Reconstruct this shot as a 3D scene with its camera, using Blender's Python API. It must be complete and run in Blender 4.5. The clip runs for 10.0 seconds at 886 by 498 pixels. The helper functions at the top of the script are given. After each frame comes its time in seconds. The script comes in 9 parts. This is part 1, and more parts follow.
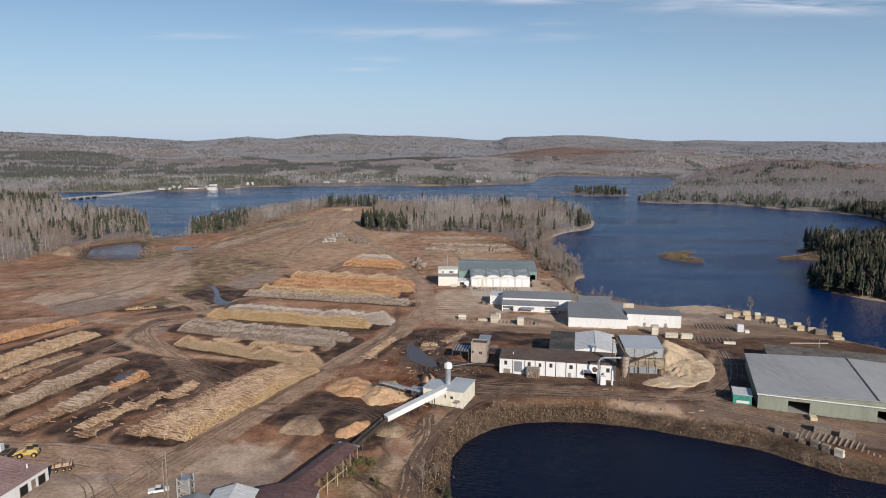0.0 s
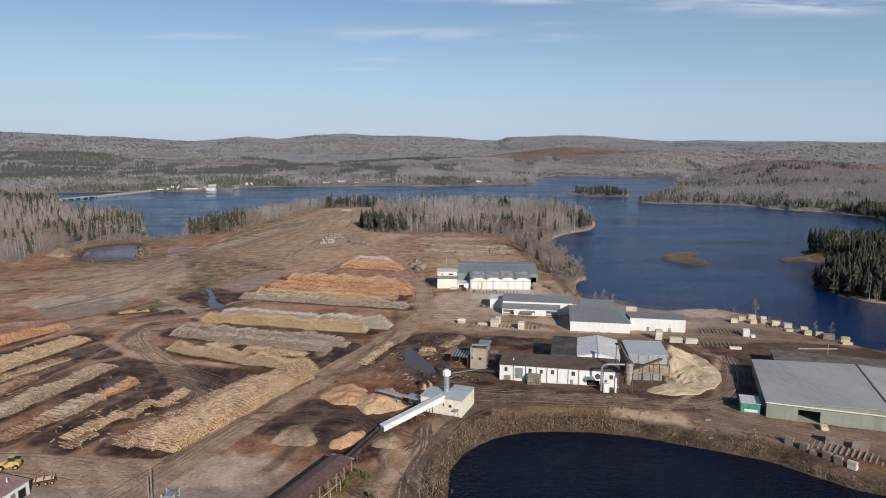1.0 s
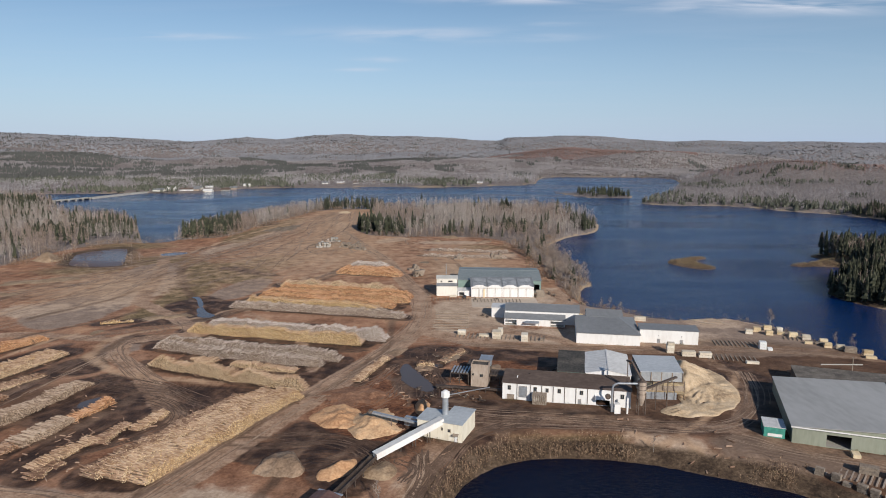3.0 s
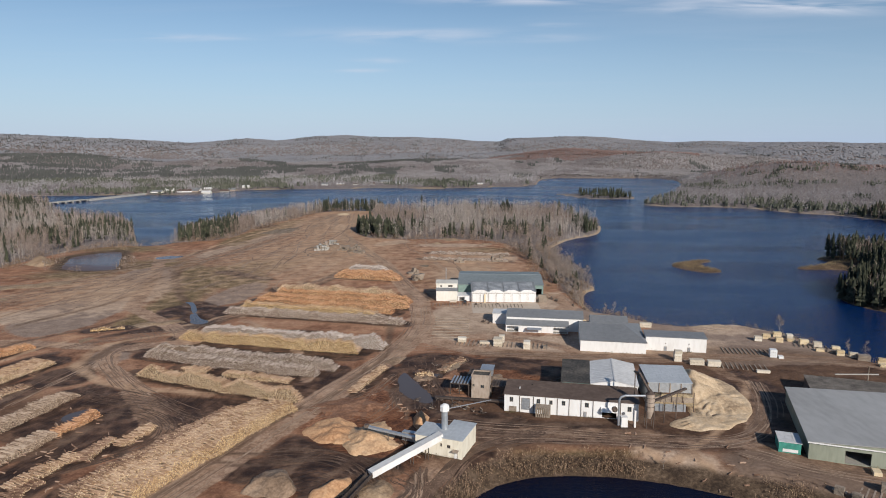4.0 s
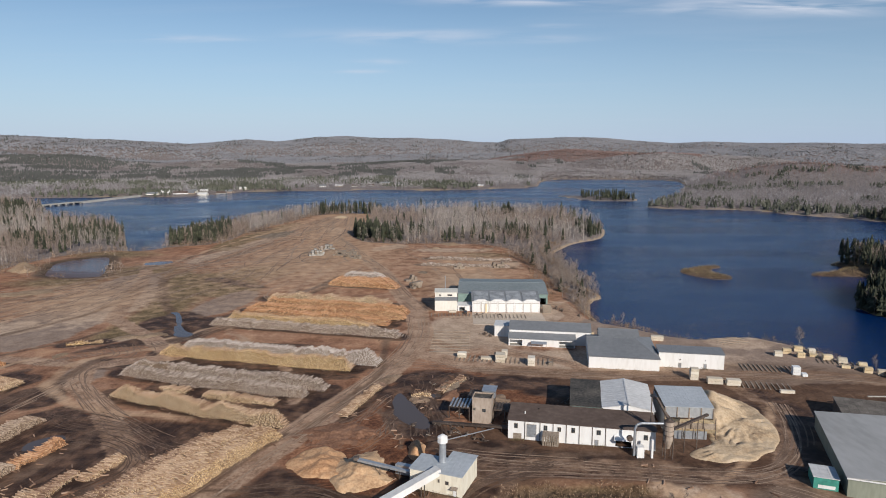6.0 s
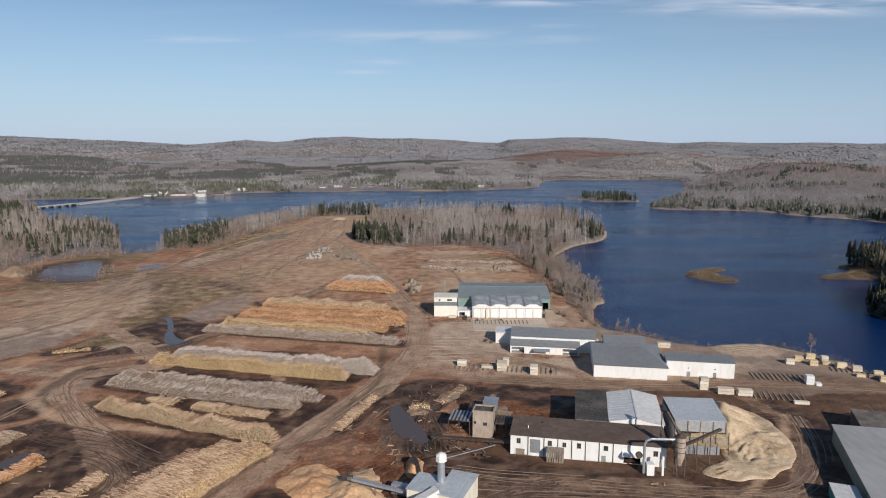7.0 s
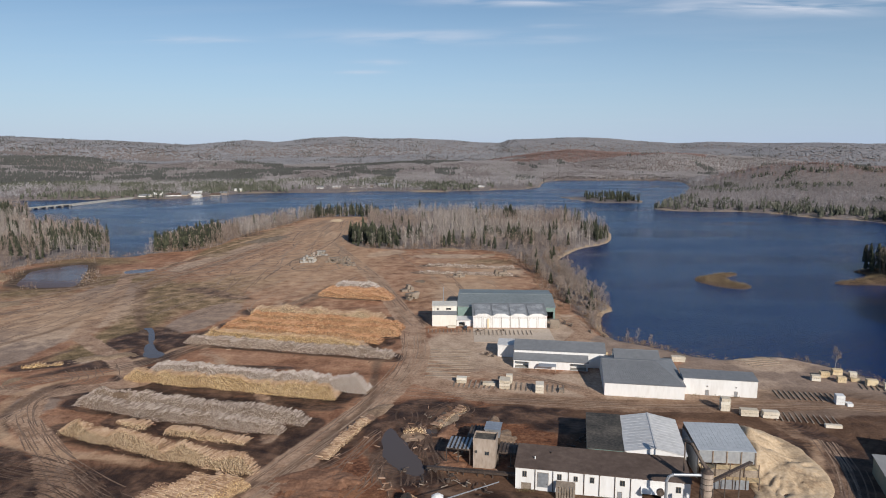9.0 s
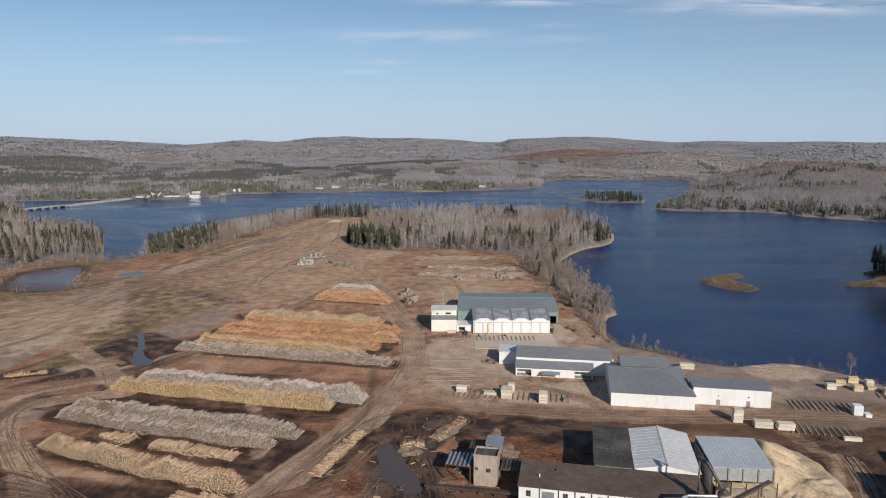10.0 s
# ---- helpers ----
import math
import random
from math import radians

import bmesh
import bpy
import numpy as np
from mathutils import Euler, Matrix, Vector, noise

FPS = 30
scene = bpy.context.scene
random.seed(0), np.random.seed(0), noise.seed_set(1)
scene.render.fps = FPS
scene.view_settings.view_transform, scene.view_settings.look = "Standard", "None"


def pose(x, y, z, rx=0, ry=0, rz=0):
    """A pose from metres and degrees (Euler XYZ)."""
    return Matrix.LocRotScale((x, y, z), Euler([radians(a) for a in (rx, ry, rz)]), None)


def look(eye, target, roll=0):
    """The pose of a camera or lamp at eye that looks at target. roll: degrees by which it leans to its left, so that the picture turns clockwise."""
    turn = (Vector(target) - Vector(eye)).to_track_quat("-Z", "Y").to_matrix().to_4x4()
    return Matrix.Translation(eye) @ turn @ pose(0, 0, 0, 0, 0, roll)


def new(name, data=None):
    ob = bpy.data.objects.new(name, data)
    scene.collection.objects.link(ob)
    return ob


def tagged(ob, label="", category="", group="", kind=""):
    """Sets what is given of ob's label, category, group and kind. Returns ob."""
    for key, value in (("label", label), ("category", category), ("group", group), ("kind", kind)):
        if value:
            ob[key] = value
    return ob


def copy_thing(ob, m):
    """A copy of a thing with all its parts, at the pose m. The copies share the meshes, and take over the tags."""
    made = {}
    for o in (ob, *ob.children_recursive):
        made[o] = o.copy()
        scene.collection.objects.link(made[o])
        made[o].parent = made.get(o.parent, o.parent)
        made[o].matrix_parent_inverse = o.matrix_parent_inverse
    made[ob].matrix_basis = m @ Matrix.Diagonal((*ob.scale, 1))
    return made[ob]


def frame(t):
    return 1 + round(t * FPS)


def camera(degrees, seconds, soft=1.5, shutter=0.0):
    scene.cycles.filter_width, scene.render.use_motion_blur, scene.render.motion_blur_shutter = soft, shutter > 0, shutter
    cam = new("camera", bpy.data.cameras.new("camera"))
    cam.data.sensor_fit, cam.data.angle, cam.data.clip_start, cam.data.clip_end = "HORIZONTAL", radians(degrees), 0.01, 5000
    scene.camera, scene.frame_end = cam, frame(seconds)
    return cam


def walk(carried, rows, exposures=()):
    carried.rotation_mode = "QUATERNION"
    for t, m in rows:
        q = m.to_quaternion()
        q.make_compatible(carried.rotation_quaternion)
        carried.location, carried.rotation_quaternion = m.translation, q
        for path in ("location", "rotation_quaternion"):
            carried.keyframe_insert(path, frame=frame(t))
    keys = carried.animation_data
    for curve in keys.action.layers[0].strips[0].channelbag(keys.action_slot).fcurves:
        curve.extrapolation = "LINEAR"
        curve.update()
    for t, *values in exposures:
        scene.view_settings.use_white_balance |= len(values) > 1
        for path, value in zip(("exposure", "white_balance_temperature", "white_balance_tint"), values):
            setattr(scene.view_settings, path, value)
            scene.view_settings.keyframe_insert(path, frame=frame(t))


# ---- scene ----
cam = camera(67.0, 10.0, soft=1.0)
PATH = [
    (0, (-1.469, -2.16, 96.445), (-1.49, -0.186, 96.127), 0.1),
    (0.5, (-1.159, 1.727, 96.377), (-1.181, 3.701, 96.059), 0.1),
    (1, (-0.781, 5.813, 96.45), (-0.803, 7.788, 96.132), 0.1),
    (1.5, (-0.611, 10.139, 96.58), (-0.633, 12.113, 96.261), 0.1),
    (2, (-0.485, 14.656, 96.71), (-0.508, 16.63, 96.392), 0.1),
    (2.5, (-0.417, 19.491, 96.934), (-0.44, 21.465, 96.616), 0.1),
    (4, (0.049, 34.902, 97.434), (0.024, 36.877, 97.119), -0.0),
    (4.5, (0.157, 40.223, 97.563), (0.132, 42.198, 97.248), 0.0),
    (5, (0.266, 45.471, 97.712), (0.24, 47.447, 97.399), 0.0),
    (5.5, (0.404, 50.83, 97.842), (0.378, 52.806, 97.529), -0.0),
    (7, (0.946, 67.496, 97.857), (0.919, 69.471, 97.546), -0.1),
    (7.5, (1.108, 73.036, 97.85), (1.08, 75.012, 97.539), -0.1),
    (8, (1.3, 78.579, 97.793), (1.272, 80.554, 97.483), -0.1),
    (8.5, (1.439, 84.315, 97.629), (1.412, 86.291, 97.318), -0.1),
    (9, (1.568, 89.782, 97.489), (1.54, 91.758, 97.178), -0.1),
    (9.5, (1.759, 95.486, 97.412), (1.73, 97.461, 97.101), -0.1),
    (10, (2.053, 101.201, 97.246), (2.023, 103.177, 96.934), -0.2),
]
walk(cam, [(t, look(eye, target, roll)) for t, eye, target, roll in PATH], exposures=[(0, 0.0, 6100, 10), (10, 0.0, 6100, 10)])

# ---- light: low autumn sun behind the camera's right shoulder, clear sky with thin streaks ----
SUN_FROM = Vector((0.41, -0.91, 0.50)).normalized()
sun_data = bpy.data.lights.new("sun", "SUN")
sun_data.energy, sun_data.angle, sun_data.color = 4.9, radians(0.6), (1.0, 0.90, 0.76)
sun = new("sun", sun_data)
sun.matrix_world = look(SUN_FROM * 300, (0, 0, 0))

world = bpy.data.worlds.new("sky")
scene.world = world
world.use_nodes = True


def link(nt, a, b):
    nt.links.new(a, b)


def build_sky():
    nt = world.node_tree
    nt.nodes.clear()
    N = nt.nodes.new
    out, bg, sky = N("ShaderNodeOutputWorld"), N("ShaderNodeBackground"), N("ShaderNodeTexSky")
    sky.sky_type, sky.sun_disc = "NISHITA", False
    sky.sun_elevation, sky.sun_rotation = math.asin(SUN_FROM.z), math.atan2(SUN_FROM.x, SUN_FROM.y)
    sky.altitude, sky.air_density, sky.dust_density, sky.ozone_density = 300, 1.0, 0.0, 2.2
    # thin cloud layer: the view direction carried onto a flat sheet high above
    tc, sep = N("ShaderNodeTexCoord"), N("ShaderNodeSeparateXYZ")
    link(nt, tc.outputs["Generated"], sep.inputs[0])
    add = N("ShaderNodeMath"); add.operation = "ADD"; add.inputs[1].default_value = 0.015
    mx = N("ShaderNodeMath"); mx.operation = "MAXIMUM"; mx.inputs[1].default_value = 0.01
    link(nt, sep.outputs[2], mx.inputs[0]); link(nt, mx.outputs[0], add.inputs[0])
    comb = N("ShaderNodeCombineXYZ")
    for i in (0, 1):
        d = N("ShaderNodeMath"); d.operation = "DIVIDE"
        link(nt, sep.outputs[i], d.inputs[0]); link(nt, add.outputs[0], d.inputs[1])
        link(nt, d.outputs[0], comb.inputs[i])
    mp = N("ShaderNodeMapping"); mp.inputs["Scale"].default_value = (0.42, 1.0, 1); mp.inputs["Location"].default_value = (2.3, 0.35, 0)
    mp.inputs["Rotation"].default_value = (0, 0, radians(8))
    link(nt, comb.outputs[0], mp.inputs[0])
    no = N("ShaderNodeTexNoise"); no.inputs["Scale"].default_value = 0.55; no.inputs["Detail"].default_value = 7; no.inputs["Roughness"].default_value = 0.55
    no.inputs["Distortion"].default_value = 0.6
    link(nt, mp.outputs[0], no.inputs["Vector"])
    rp = N("ShaderNodeValToRGB"); rp.color_ramp.elements[0].position, rp.color_ramp.elements[1].position = 0.53, 0.76
    link(nt, no.outputs["Fac"], rp.inputs[0])
    mul = N("ShaderNodeMath"); mul.operation = "MULTIPLY"; mul.inputs[1].default_value = 0.12
    link(nt, rp.outputs[0], mul.inputs[0])
    low = N("ShaderNodeMapRange"); low.inputs[1].default_value, low.inputs[2].default_value = 0.0, 0.19
    low.inputs[3].default_value, low.inputs[4].default_value = 0.78, 0.0
    link(nt, sep.outputs[2], low.inputs[0])
    haze = N("ShaderNodeMixRGB"); haze.inputs[2].default_value = (4.9, 6.6, 9.3, 1)
    link(nt, low.outputs[0], haze.inputs[0]); link(nt, sky.outputs[0], haze.inputs[1])
    mix = N("ShaderNodeMixRGB"); mix.inputs[2].default_value = (7.6, 8.2, 9.3, 1)
    link(nt, mul.outputs[0], mix.inputs[0]); link(nt, haze.outputs[0], mix.inputs[1])
    # single drawn-out wisps: centre and half size as tangents across and up, strength
    def m2(op, a, c):
        x = N("ShaderNodeMath"); x.operation = op
        for i, v in enumerate((a, c)):
            if isinstance(v, (int, float)):
                x.inputs[i].default_value = v
            else:
                link(nt, v, x.inputs[i])
        return x.outputs[0]
    ahead = m2("MAXIMUM", sep.outputs[1], 0.05)
    u, v = m2("DIVIDE", sep.outputs[0], ahead), m2("DIVIDE", sep.outputs[2], ahead)
    cc = N("ShaderNodeCombineXYZ")
    link(nt, m2("MULTIPLY", u, 7.0), cc.inputs[0]); link(nt, m2("MULTIPLY", v, 60.0), cc.inputs[1])
    fib = N("ShaderNodeTexNoise"); fib.inputs["Scale"].default_value = 1.0; fib.inputs["Detail"].default_value = 6; fib.inputs["Distortion"].default_value = 0.5
    link(nt, cc.outputs[0], fib.inputs["Vector"])
    fr = N("ShaderNodeMapRange"); fr.inputs[1].default_value, fr.inputs[2].default_value = 0.36, 0.68
    link(nt, fib.outputs["Fac"], fr.inputs[0])
    total = None
    for u0, v0, su, sv, k in ((0.46, 0.192, 0.17, 0.012, 1.0), (0.62, 0.206, 0.09, 0.010, 1.0), (0.10, 0.200, 0.13, 0.0055, 0.7), (-0.05, 0.152, 0.14, 0.009, 0.55), (-0.40, 0.150, 0.11, 0.0045, 0.5),
                              (0.13, 0.148, 0.06, 0.005, 0.5), (-0.115, 0.117, 0.035, 0.0035, 0.55), (-0.13, 0.103, 0.03, 0.0025, 0.5), (0.15, 0.166, 0.04, 0.003, 0.35)):
        a, c = m2("MULTIPLY", m2("SUBTRACT", u, u0), 1 / su), m2("MULTIPLY", m2("SUBTRACT", v, v0), 1 / sv)
        e = m2("POWER", 2.718, m2("MULTIPLY", m2("ADD", m2("MULTIPLY", a, a), m2("MULTIPLY", c, c)), -1.0))
        e = m2("MULTIPLY", e, k)
        total = e if total is None else m2("MAXIMUM", total, e)
    wisp = N("ShaderNodeMixRGB"); wisp.inputs[2].default_value = (8.3, 8.7, 9.6, 1)
    link(nt, m2("MULTIPLY", m2("MULTIPLY", total, fr.outputs[0]), 1.25), wisp.inputs[0]); link(nt, mix.outputs[0], wisp.inputs[1])
    link(nt, wisp.outputs[0], bg.inputs[0]); bg.inputs[1].default_value = 0.077
    link(nt, bg.outputs[0], out.inputs[0])


build_sky()

# ---- materials ----
MATS = {}


def mat(name, cols, scale=1.0, rough=0.85, metal=0.0, bump=0.3, bump_scale=None, stretch=(1, 1, 1), detail=6, rand=0.0, spec=0.3, island=False):
    """A surface whose colour wanders between the given colours at two scales, with fine relief."""
    if name in MATS:
        return MATS[name]
    m = bpy.data.materials.new(name)
    MATS[name] = m
    m.use_nodes = True
    nt = m.node_tree
    N = nt.nodes.new
    b = nt.nodes["Principled BSDF"]
    b.inputs["Roughness"].default_value, b.inputs["Metallic"].default_value = rough, metal
    b.inputs["Specular IOR Level"].default_value = spec
    geo = N("ShaderNodeNewGeometry")
    mp = N("ShaderNodeMapping"); mp.inputs["Scale"].default_value = stretch
    link(nt, geo.outputs["Position"], mp.inputs[0])
    n1, n2 = N("ShaderNodeTexNoise"), N("ShaderNodeTexNoise")
    n1.inputs["Scale"].default_value, n2.inputs["Scale"].default_value = 0.12 * scale, 1.3 * scale
    n1.inputs["Detail"].default_value = n2.inputs["Detail"].default_value = detail
    for n in (n1, n2):
        link(nt, mp.outputs[0], n.inputs["Vector"])
    mixf = N("ShaderNodeMath"); mixf.operation = "ADD"
    a1 = N("ShaderNodeMath"); a1.operation = "MULTIPLY"; a1.inputs[1].default_value = 0.5
    link(nt, n1.outputs["Fac"], a1.inputs[0])
    a2 = N("ShaderNodeMath"); a2.operation = "MULTIPLY"; a2.inputs[1].default_value = 0.5
    link(nt, n2.outputs["Fac"], a2.inputs[0])
    link(nt, a1.outputs[0], mixf.inputs[0]); link(nt, a2.outputs[0], mixf.inputs[1])
    last = mixf.outputs[0]
    if rand:
        src = geo.outputs["Random Per Island"] if island else N("ShaderNodeObjectInfo").outputs["Random"]
        r = N("ShaderNodeMath"); r.operation = "MULTIPLY_ADD"; r.inputs[1].default_value = rand; r.inputs[2].default_value = -rand / 2
        link(nt, src, r.inputs[0])
        s = N("ShaderNodeMath"); s.operation = "ADD"
        link(nt, last, s.inputs[0]); link(nt, r.outputs[0], s.inputs[1])
        last = s.outputs[0]
    ramp = N("ShaderNodeValToRGB")
    el = ramp.color_ramp.elements
    while len(el) < len(cols):
        el.new(0.5)
    for i, c in enumerate(cols):
        el[i].position = 0.33 + 0.34 * i / max(1, len(cols) - 1)
        el[i].color = (*c, 1)
    link(nt, last, ramp.inputs[0]); link(nt, ramp.outputs[0], b.inputs["Base Color"])
    if bump:
        nb = N("ShaderNodeTexNoise"); nb.inputs["Scale"].default_value = bump_scale or 4 * scale; nb.inputs["Detail"].default_value = 4
        link(nt, mp.outputs[0], nb.inputs["Vector"])
        bp = N("ShaderNodeBump"); bp.inputs["Strength"].default_value = bump; bp.inputs["Distance"].default_value = 0.3 / scale
        link(nt, nb.outputs["Fac"], bp.inputs["Height"]); link(nt, bp.outputs[0], b.inputs["Normal"])
    return m


WHITE = mat("white_painted_metal", [(0.64, 0.618, 0.592), (0.72, 0.705, 0.688), (0.76, 0.75, 0.737)], 0.7, 0.55, bump=0.05, stretch=(1, 1, 0.25))
CREAM = mat("cream_painted_boards", [(0.52, 0.485, 0.42), (0.67, 0.635, 0.56), (0.74, 0.71, 0.645)], 0.8, 0.7, bump=0.1, stretch=(1, 1, 0.25))
WARM_CREAM = mat("warm_cream_cladding", [(0.56, 0.50, 0.39), (0.72, 0.665, 0.545), (0.78, 0.735, 0.63)], 0.8, 0.7, bump=0.1, stretch=(1, 1, 0.25))
BROWN_ROOF = mat("brown_roofing", [(0.075, 0.052, 0.042), (0.112, 0.080, 0.065), (0.155, 0.114, 0.092)], 0.4, 0.9, bump=0.2)
DARK_ROOF = mat("dark_stained_roofing", [(0.03, 0.03, 0.03), (0.075, 0.068, 0.06), (0.15, 0.13, 0.11)], 0.9, 0.9, bump=0.2)
OLD_ROOF = mat("patchy_weathered_roof", [(0.06, 0.052, 0.046), (0.14, 0.122, 0.105), (0.25, 0.222, 0.192)], 2.2, 0.9, bump=0.3)
GREY_ROOF = mat("grey_metal_roof", [(0.18, 0.186, 0.195), (0.21, 0.216, 0.225), (0.245, 0.25, 0.258)], 0.4, 0.55, 0.12, bump=0.05)
PALE_ROOF = mat("pale_metal_roof", [(0.50, 0.49, 0.48), (0.62, 0.61, 0.60), (0.69, 0.68, 0.67)], 0.5, 0.55, 0.08, bump=0.05)
BLUE_ROOF = mat("blue_grey_metal_roof", [(0.37, 0.395, 0.42), (0.45, 0.475, 0.50), (0.53, 0.55, 0.575)], 0.5, 0.55, 0.1, bump=0.05)
WAREHOUSE_ROOF = mat("weathered_grey_roof", [(0.35, 0.34, 0.325), (0.42, 0.41, 0.395), (0.47, 0.46, 0.445)], 0.35, 0.6, 0.15, bump=0.05, stretch=(1, 0.3, 1))
GREEN_ROOF = mat("green_grey_metal_roof", [(0.20, 0.225, 0.22), (0.25, 0.275, 0.27), (0.31, 0.33, 0.325)], 0.5, 0.5, 0.2, bump=0.05)
SAGE = mat("sage_green_cladding", [(0.20, 0.212, 0.165), (0.255, 0.27, 0.212), (0.295, 0.31, 0.248)], 0.8, 0.6, bump=0.06, stretch=(1, 1, 0.25))
TEAL = mat("teal_green_paint", [(0.05, 0.20, 0.16), (0.07, 0.29, 0.23), (0.10, 0.34, 0.27)], 0.8, 0.5, bump=0.05)
GREENWALL = mat("grey_green_wall", [(0.13, 0.19, 0.17), (0.18, 0.25, 0.23), (0.22, 0.30, 0.27)], 0.8, 0.6, bump=0.05)
RED_ROOF = mat("rust_red_metal_roof", [(0.095, 0.052, 0.046), (0.15, 0.085, 0.075), (0.215, 0.135, 0.12)], 0.7, 0.6, 0.2, bump=0.08)
TAN = mat("tan_plywood", [(0.24, 0.18, 0.14), (0.36, 0.29, 0.235), (0.44, 0.37, 0.31)], 0.9, 0.85, bump=0.15, stretch=(1, 1, 0.4))
STEEL = mat("rusted_steel", [(0.05, 0.04, 0.035), (0.12, 0.09, 0.075), (0.21, 0.17, 0.14)], 1.5, 0.65, 0.5, bump=0.2)
GALV = mat("galvanised_metal", [(0.34, 0.36, 0.39), (0.46, 0.48, 0.51), (0.56, 0.58, 0.60)], 0.8, 0.4, 0.6, bump=0.05)
# near-black colour standing in for the shade inside open door bays
BAY_SHADE = mat("door_bay_shade", [(0.010, 0.010, 0.011), (0.02, 0.02, 0.02)], 1, 0.95, bump=0)
GLASS = mat("window_glass", [(0.02, 0.025, 0.03), (0.04, 0.05, 0.06)], 1, 0.08, bump=0, spec=0.8)
TIMBER = mat("weathered_timber", [(0.14, 0.11, 0.085), (0.26, 0.21, 0.165), (0.36, 0.30, 0.24)], 1.5, 0.9, bump=0.3)
LUMBER = mat("fresh_sawn_lumber", [(0.44, 0.32, 0.18), (0.60, 0.47, 0.29), (0.70, 0.58, 0.40)], 1.5, 0.8, bump=0.3, rand=0.3)
PALE_LUMBER = mat("pale_dry_lumber", [(0.50, 0.43, 0.33), (0.64, 0.57, 0.47), (0.72, 0.67, 0.58)], 1.5, 0.8, bump=0.3, rand=0.3)
WRAP = mat("white_lumber_wrap", [(0.66, 0.66, 0.66), (0.80, 0.80, 0.79)], 1.0, 0.4, bump=0.1)
YELLOW = mat("yellow_machine_paint", [(0.36, 0.25, 0.07), (0.52, 0.37, 0.11), (0.58, 0.43, 0.16)], 1.5, 0.5, bump=0.05)
RUBBER = mat("black_rubber", [(0.012, 0.012, 0.012), (0.03, 0.028, 0.026)], 2, 0.9, bump=0.2)
DUSTY = mat("dusty_yard_concrete", [(0.40, 0.315, 0.24), (0.51, 0.42, 0.335), (0.59, 0.50, 0.415)], 0.6, 0.95, bump=0.15)
CONCRETE = mat("stained_concrete", [(0.22, 0.20, 0.18), (0.33, 0.31, 0.28), (0.42, 0.40, 0.37)], 1.0, 0.9, bump=0.2)
CUT_GOLD = mat("golden_cut_log_ends", [(0.48, 0.305, 0.14), (0.68, 0.475, 0.235), (0.80, 0.61, 0.35)], 0.6, 0.9, bump=0, rand=0.55, island=True)
CUT_ORANGE = mat("orange_cut_log_ends", [(0.40, 0.195, 0.09), (0.60, 0.33, 0.165), (0.72, 0.46, 0.26)], 0.6, 0.9, bump=0, rand=0.55, island=True)
CUT_PALE = mat("pale_cut_log_ends", [(0.45, 0.30, 0.165), (0.66, 0.485, 0.295), (0.78, 0.62, 0.42)], 0.6, 0.9, bump=0, rand=0.55, island=True)
CUT_GREY = mat("grey_weathered_log_ends", [(0.26, 0.198, 0.155), (0.42, 0.335, 0.275), (0.58, 0.48, 0.41)], 0.6, 0.9, bump=0, rand=0.6, island=True)
CUT_RUST = mat("rust_cut_log_ends", [(0.22, 0.112, 0.06), (0.36, 0.20, 0.113), (0.48, 0.305, 0.188)], 0.6, 0.9, bump=0, rand=0.55, island=True)
CUT_DUN = mat("dun_cut_log_ends", [(0.30, 0.21, 0.138), (0.46, 0.34, 0.238), (0.58, 0.45, 0.335)], 0.6, 0.9, bump=0, rand=0.55, island=True)
CUT_WHITE = mat("bleached_log_ends", [(0.40, 0.325, 0.275), (0.56, 0.475, 0.415), (0.68, 0.60, 0.54)], 0.6, 0.9, bump=0, rand=0.55, island=True)
BARK_TAN = mat("tan_log_bark", [(0.27, 0.168, 0.105), (0.42, 0.282, 0.187), (0.53, 0.39, 0.275)], 0.8, 0.95, bump=0, rand=0.4, island=True)
# dark brown of the filler in log piles, painted shade between the logs
PILE_FILLER = mat("dark_pile_filler", [(0.10, 0.068, 0.046), (0.16, 0.112, 0.078), (0.23, 0.165, 0.118)], 1.0, 0.95, bump=0)
BARK_ORANGE = mat("orange_brown_log_bark", [(0.28, 0.138, 0.072), (0.45, 0.245, 0.133), (0.57, 0.352, 0.212)], 0.8, 0.95, bump=0, rand=0.4, island=True)
BARK_BROWN = mat("brown_log_bark", [(0.15, 0.087, 0.058), (0.26, 0.162, 0.11), (0.38, 0.262, 0.187)], 0.8, 0.95, bump=0, rand=0.4, island=True)
BARK_DUN = mat("dun_log_bark", [(0.22, 0.152, 0.108), (0.35, 0.26, 0.195), (0.47, 0.368, 0.285)], 0.8, 0.95, bump=0, rand=0.4, island=True)
BARK_GREY = mat("grey_log_bark", [(0.20, 0.152, 0.122), (0.345, 0.28, 0.236), (0.51, 0.43, 0.372)], 0.8, 0.95, bump=0, rand=0.5, island=True)
BARK_WHITE = mat("bleached_log_bark", [(0.30, 0.24, 0.205), (0.47, 0.40, 0.35), (0.61, 0.535, 0.48)], 0.8, 0.95, bump=0, rand=0.4, island=True)
SAWDUST_ORANGE = mat("orange_sawdust", [(0.30, 0.155, 0.078), (0.50, 0.29, 0.155), (0.63, 0.41, 0.24)], 1.0, 0.95, bump=0.5, bump_scale=1.5)
SAWDUST_PALE = mat("pale_sawdust", [(0.34, 0.235, 0.145), (0.52, 0.39, 0.255), (0.62, 0.49, 0.345)], 1.0, 0.95, bump=0.5, bump_scale=1.2)
MULCH = mat("grey_brown_mulch", [(0.14, 0.093, 0.062), (0.255, 0.176, 0.119), (0.37, 0.27, 0.188)], 1.0, 0.95, bump=0.5, bump_scale=1.5)
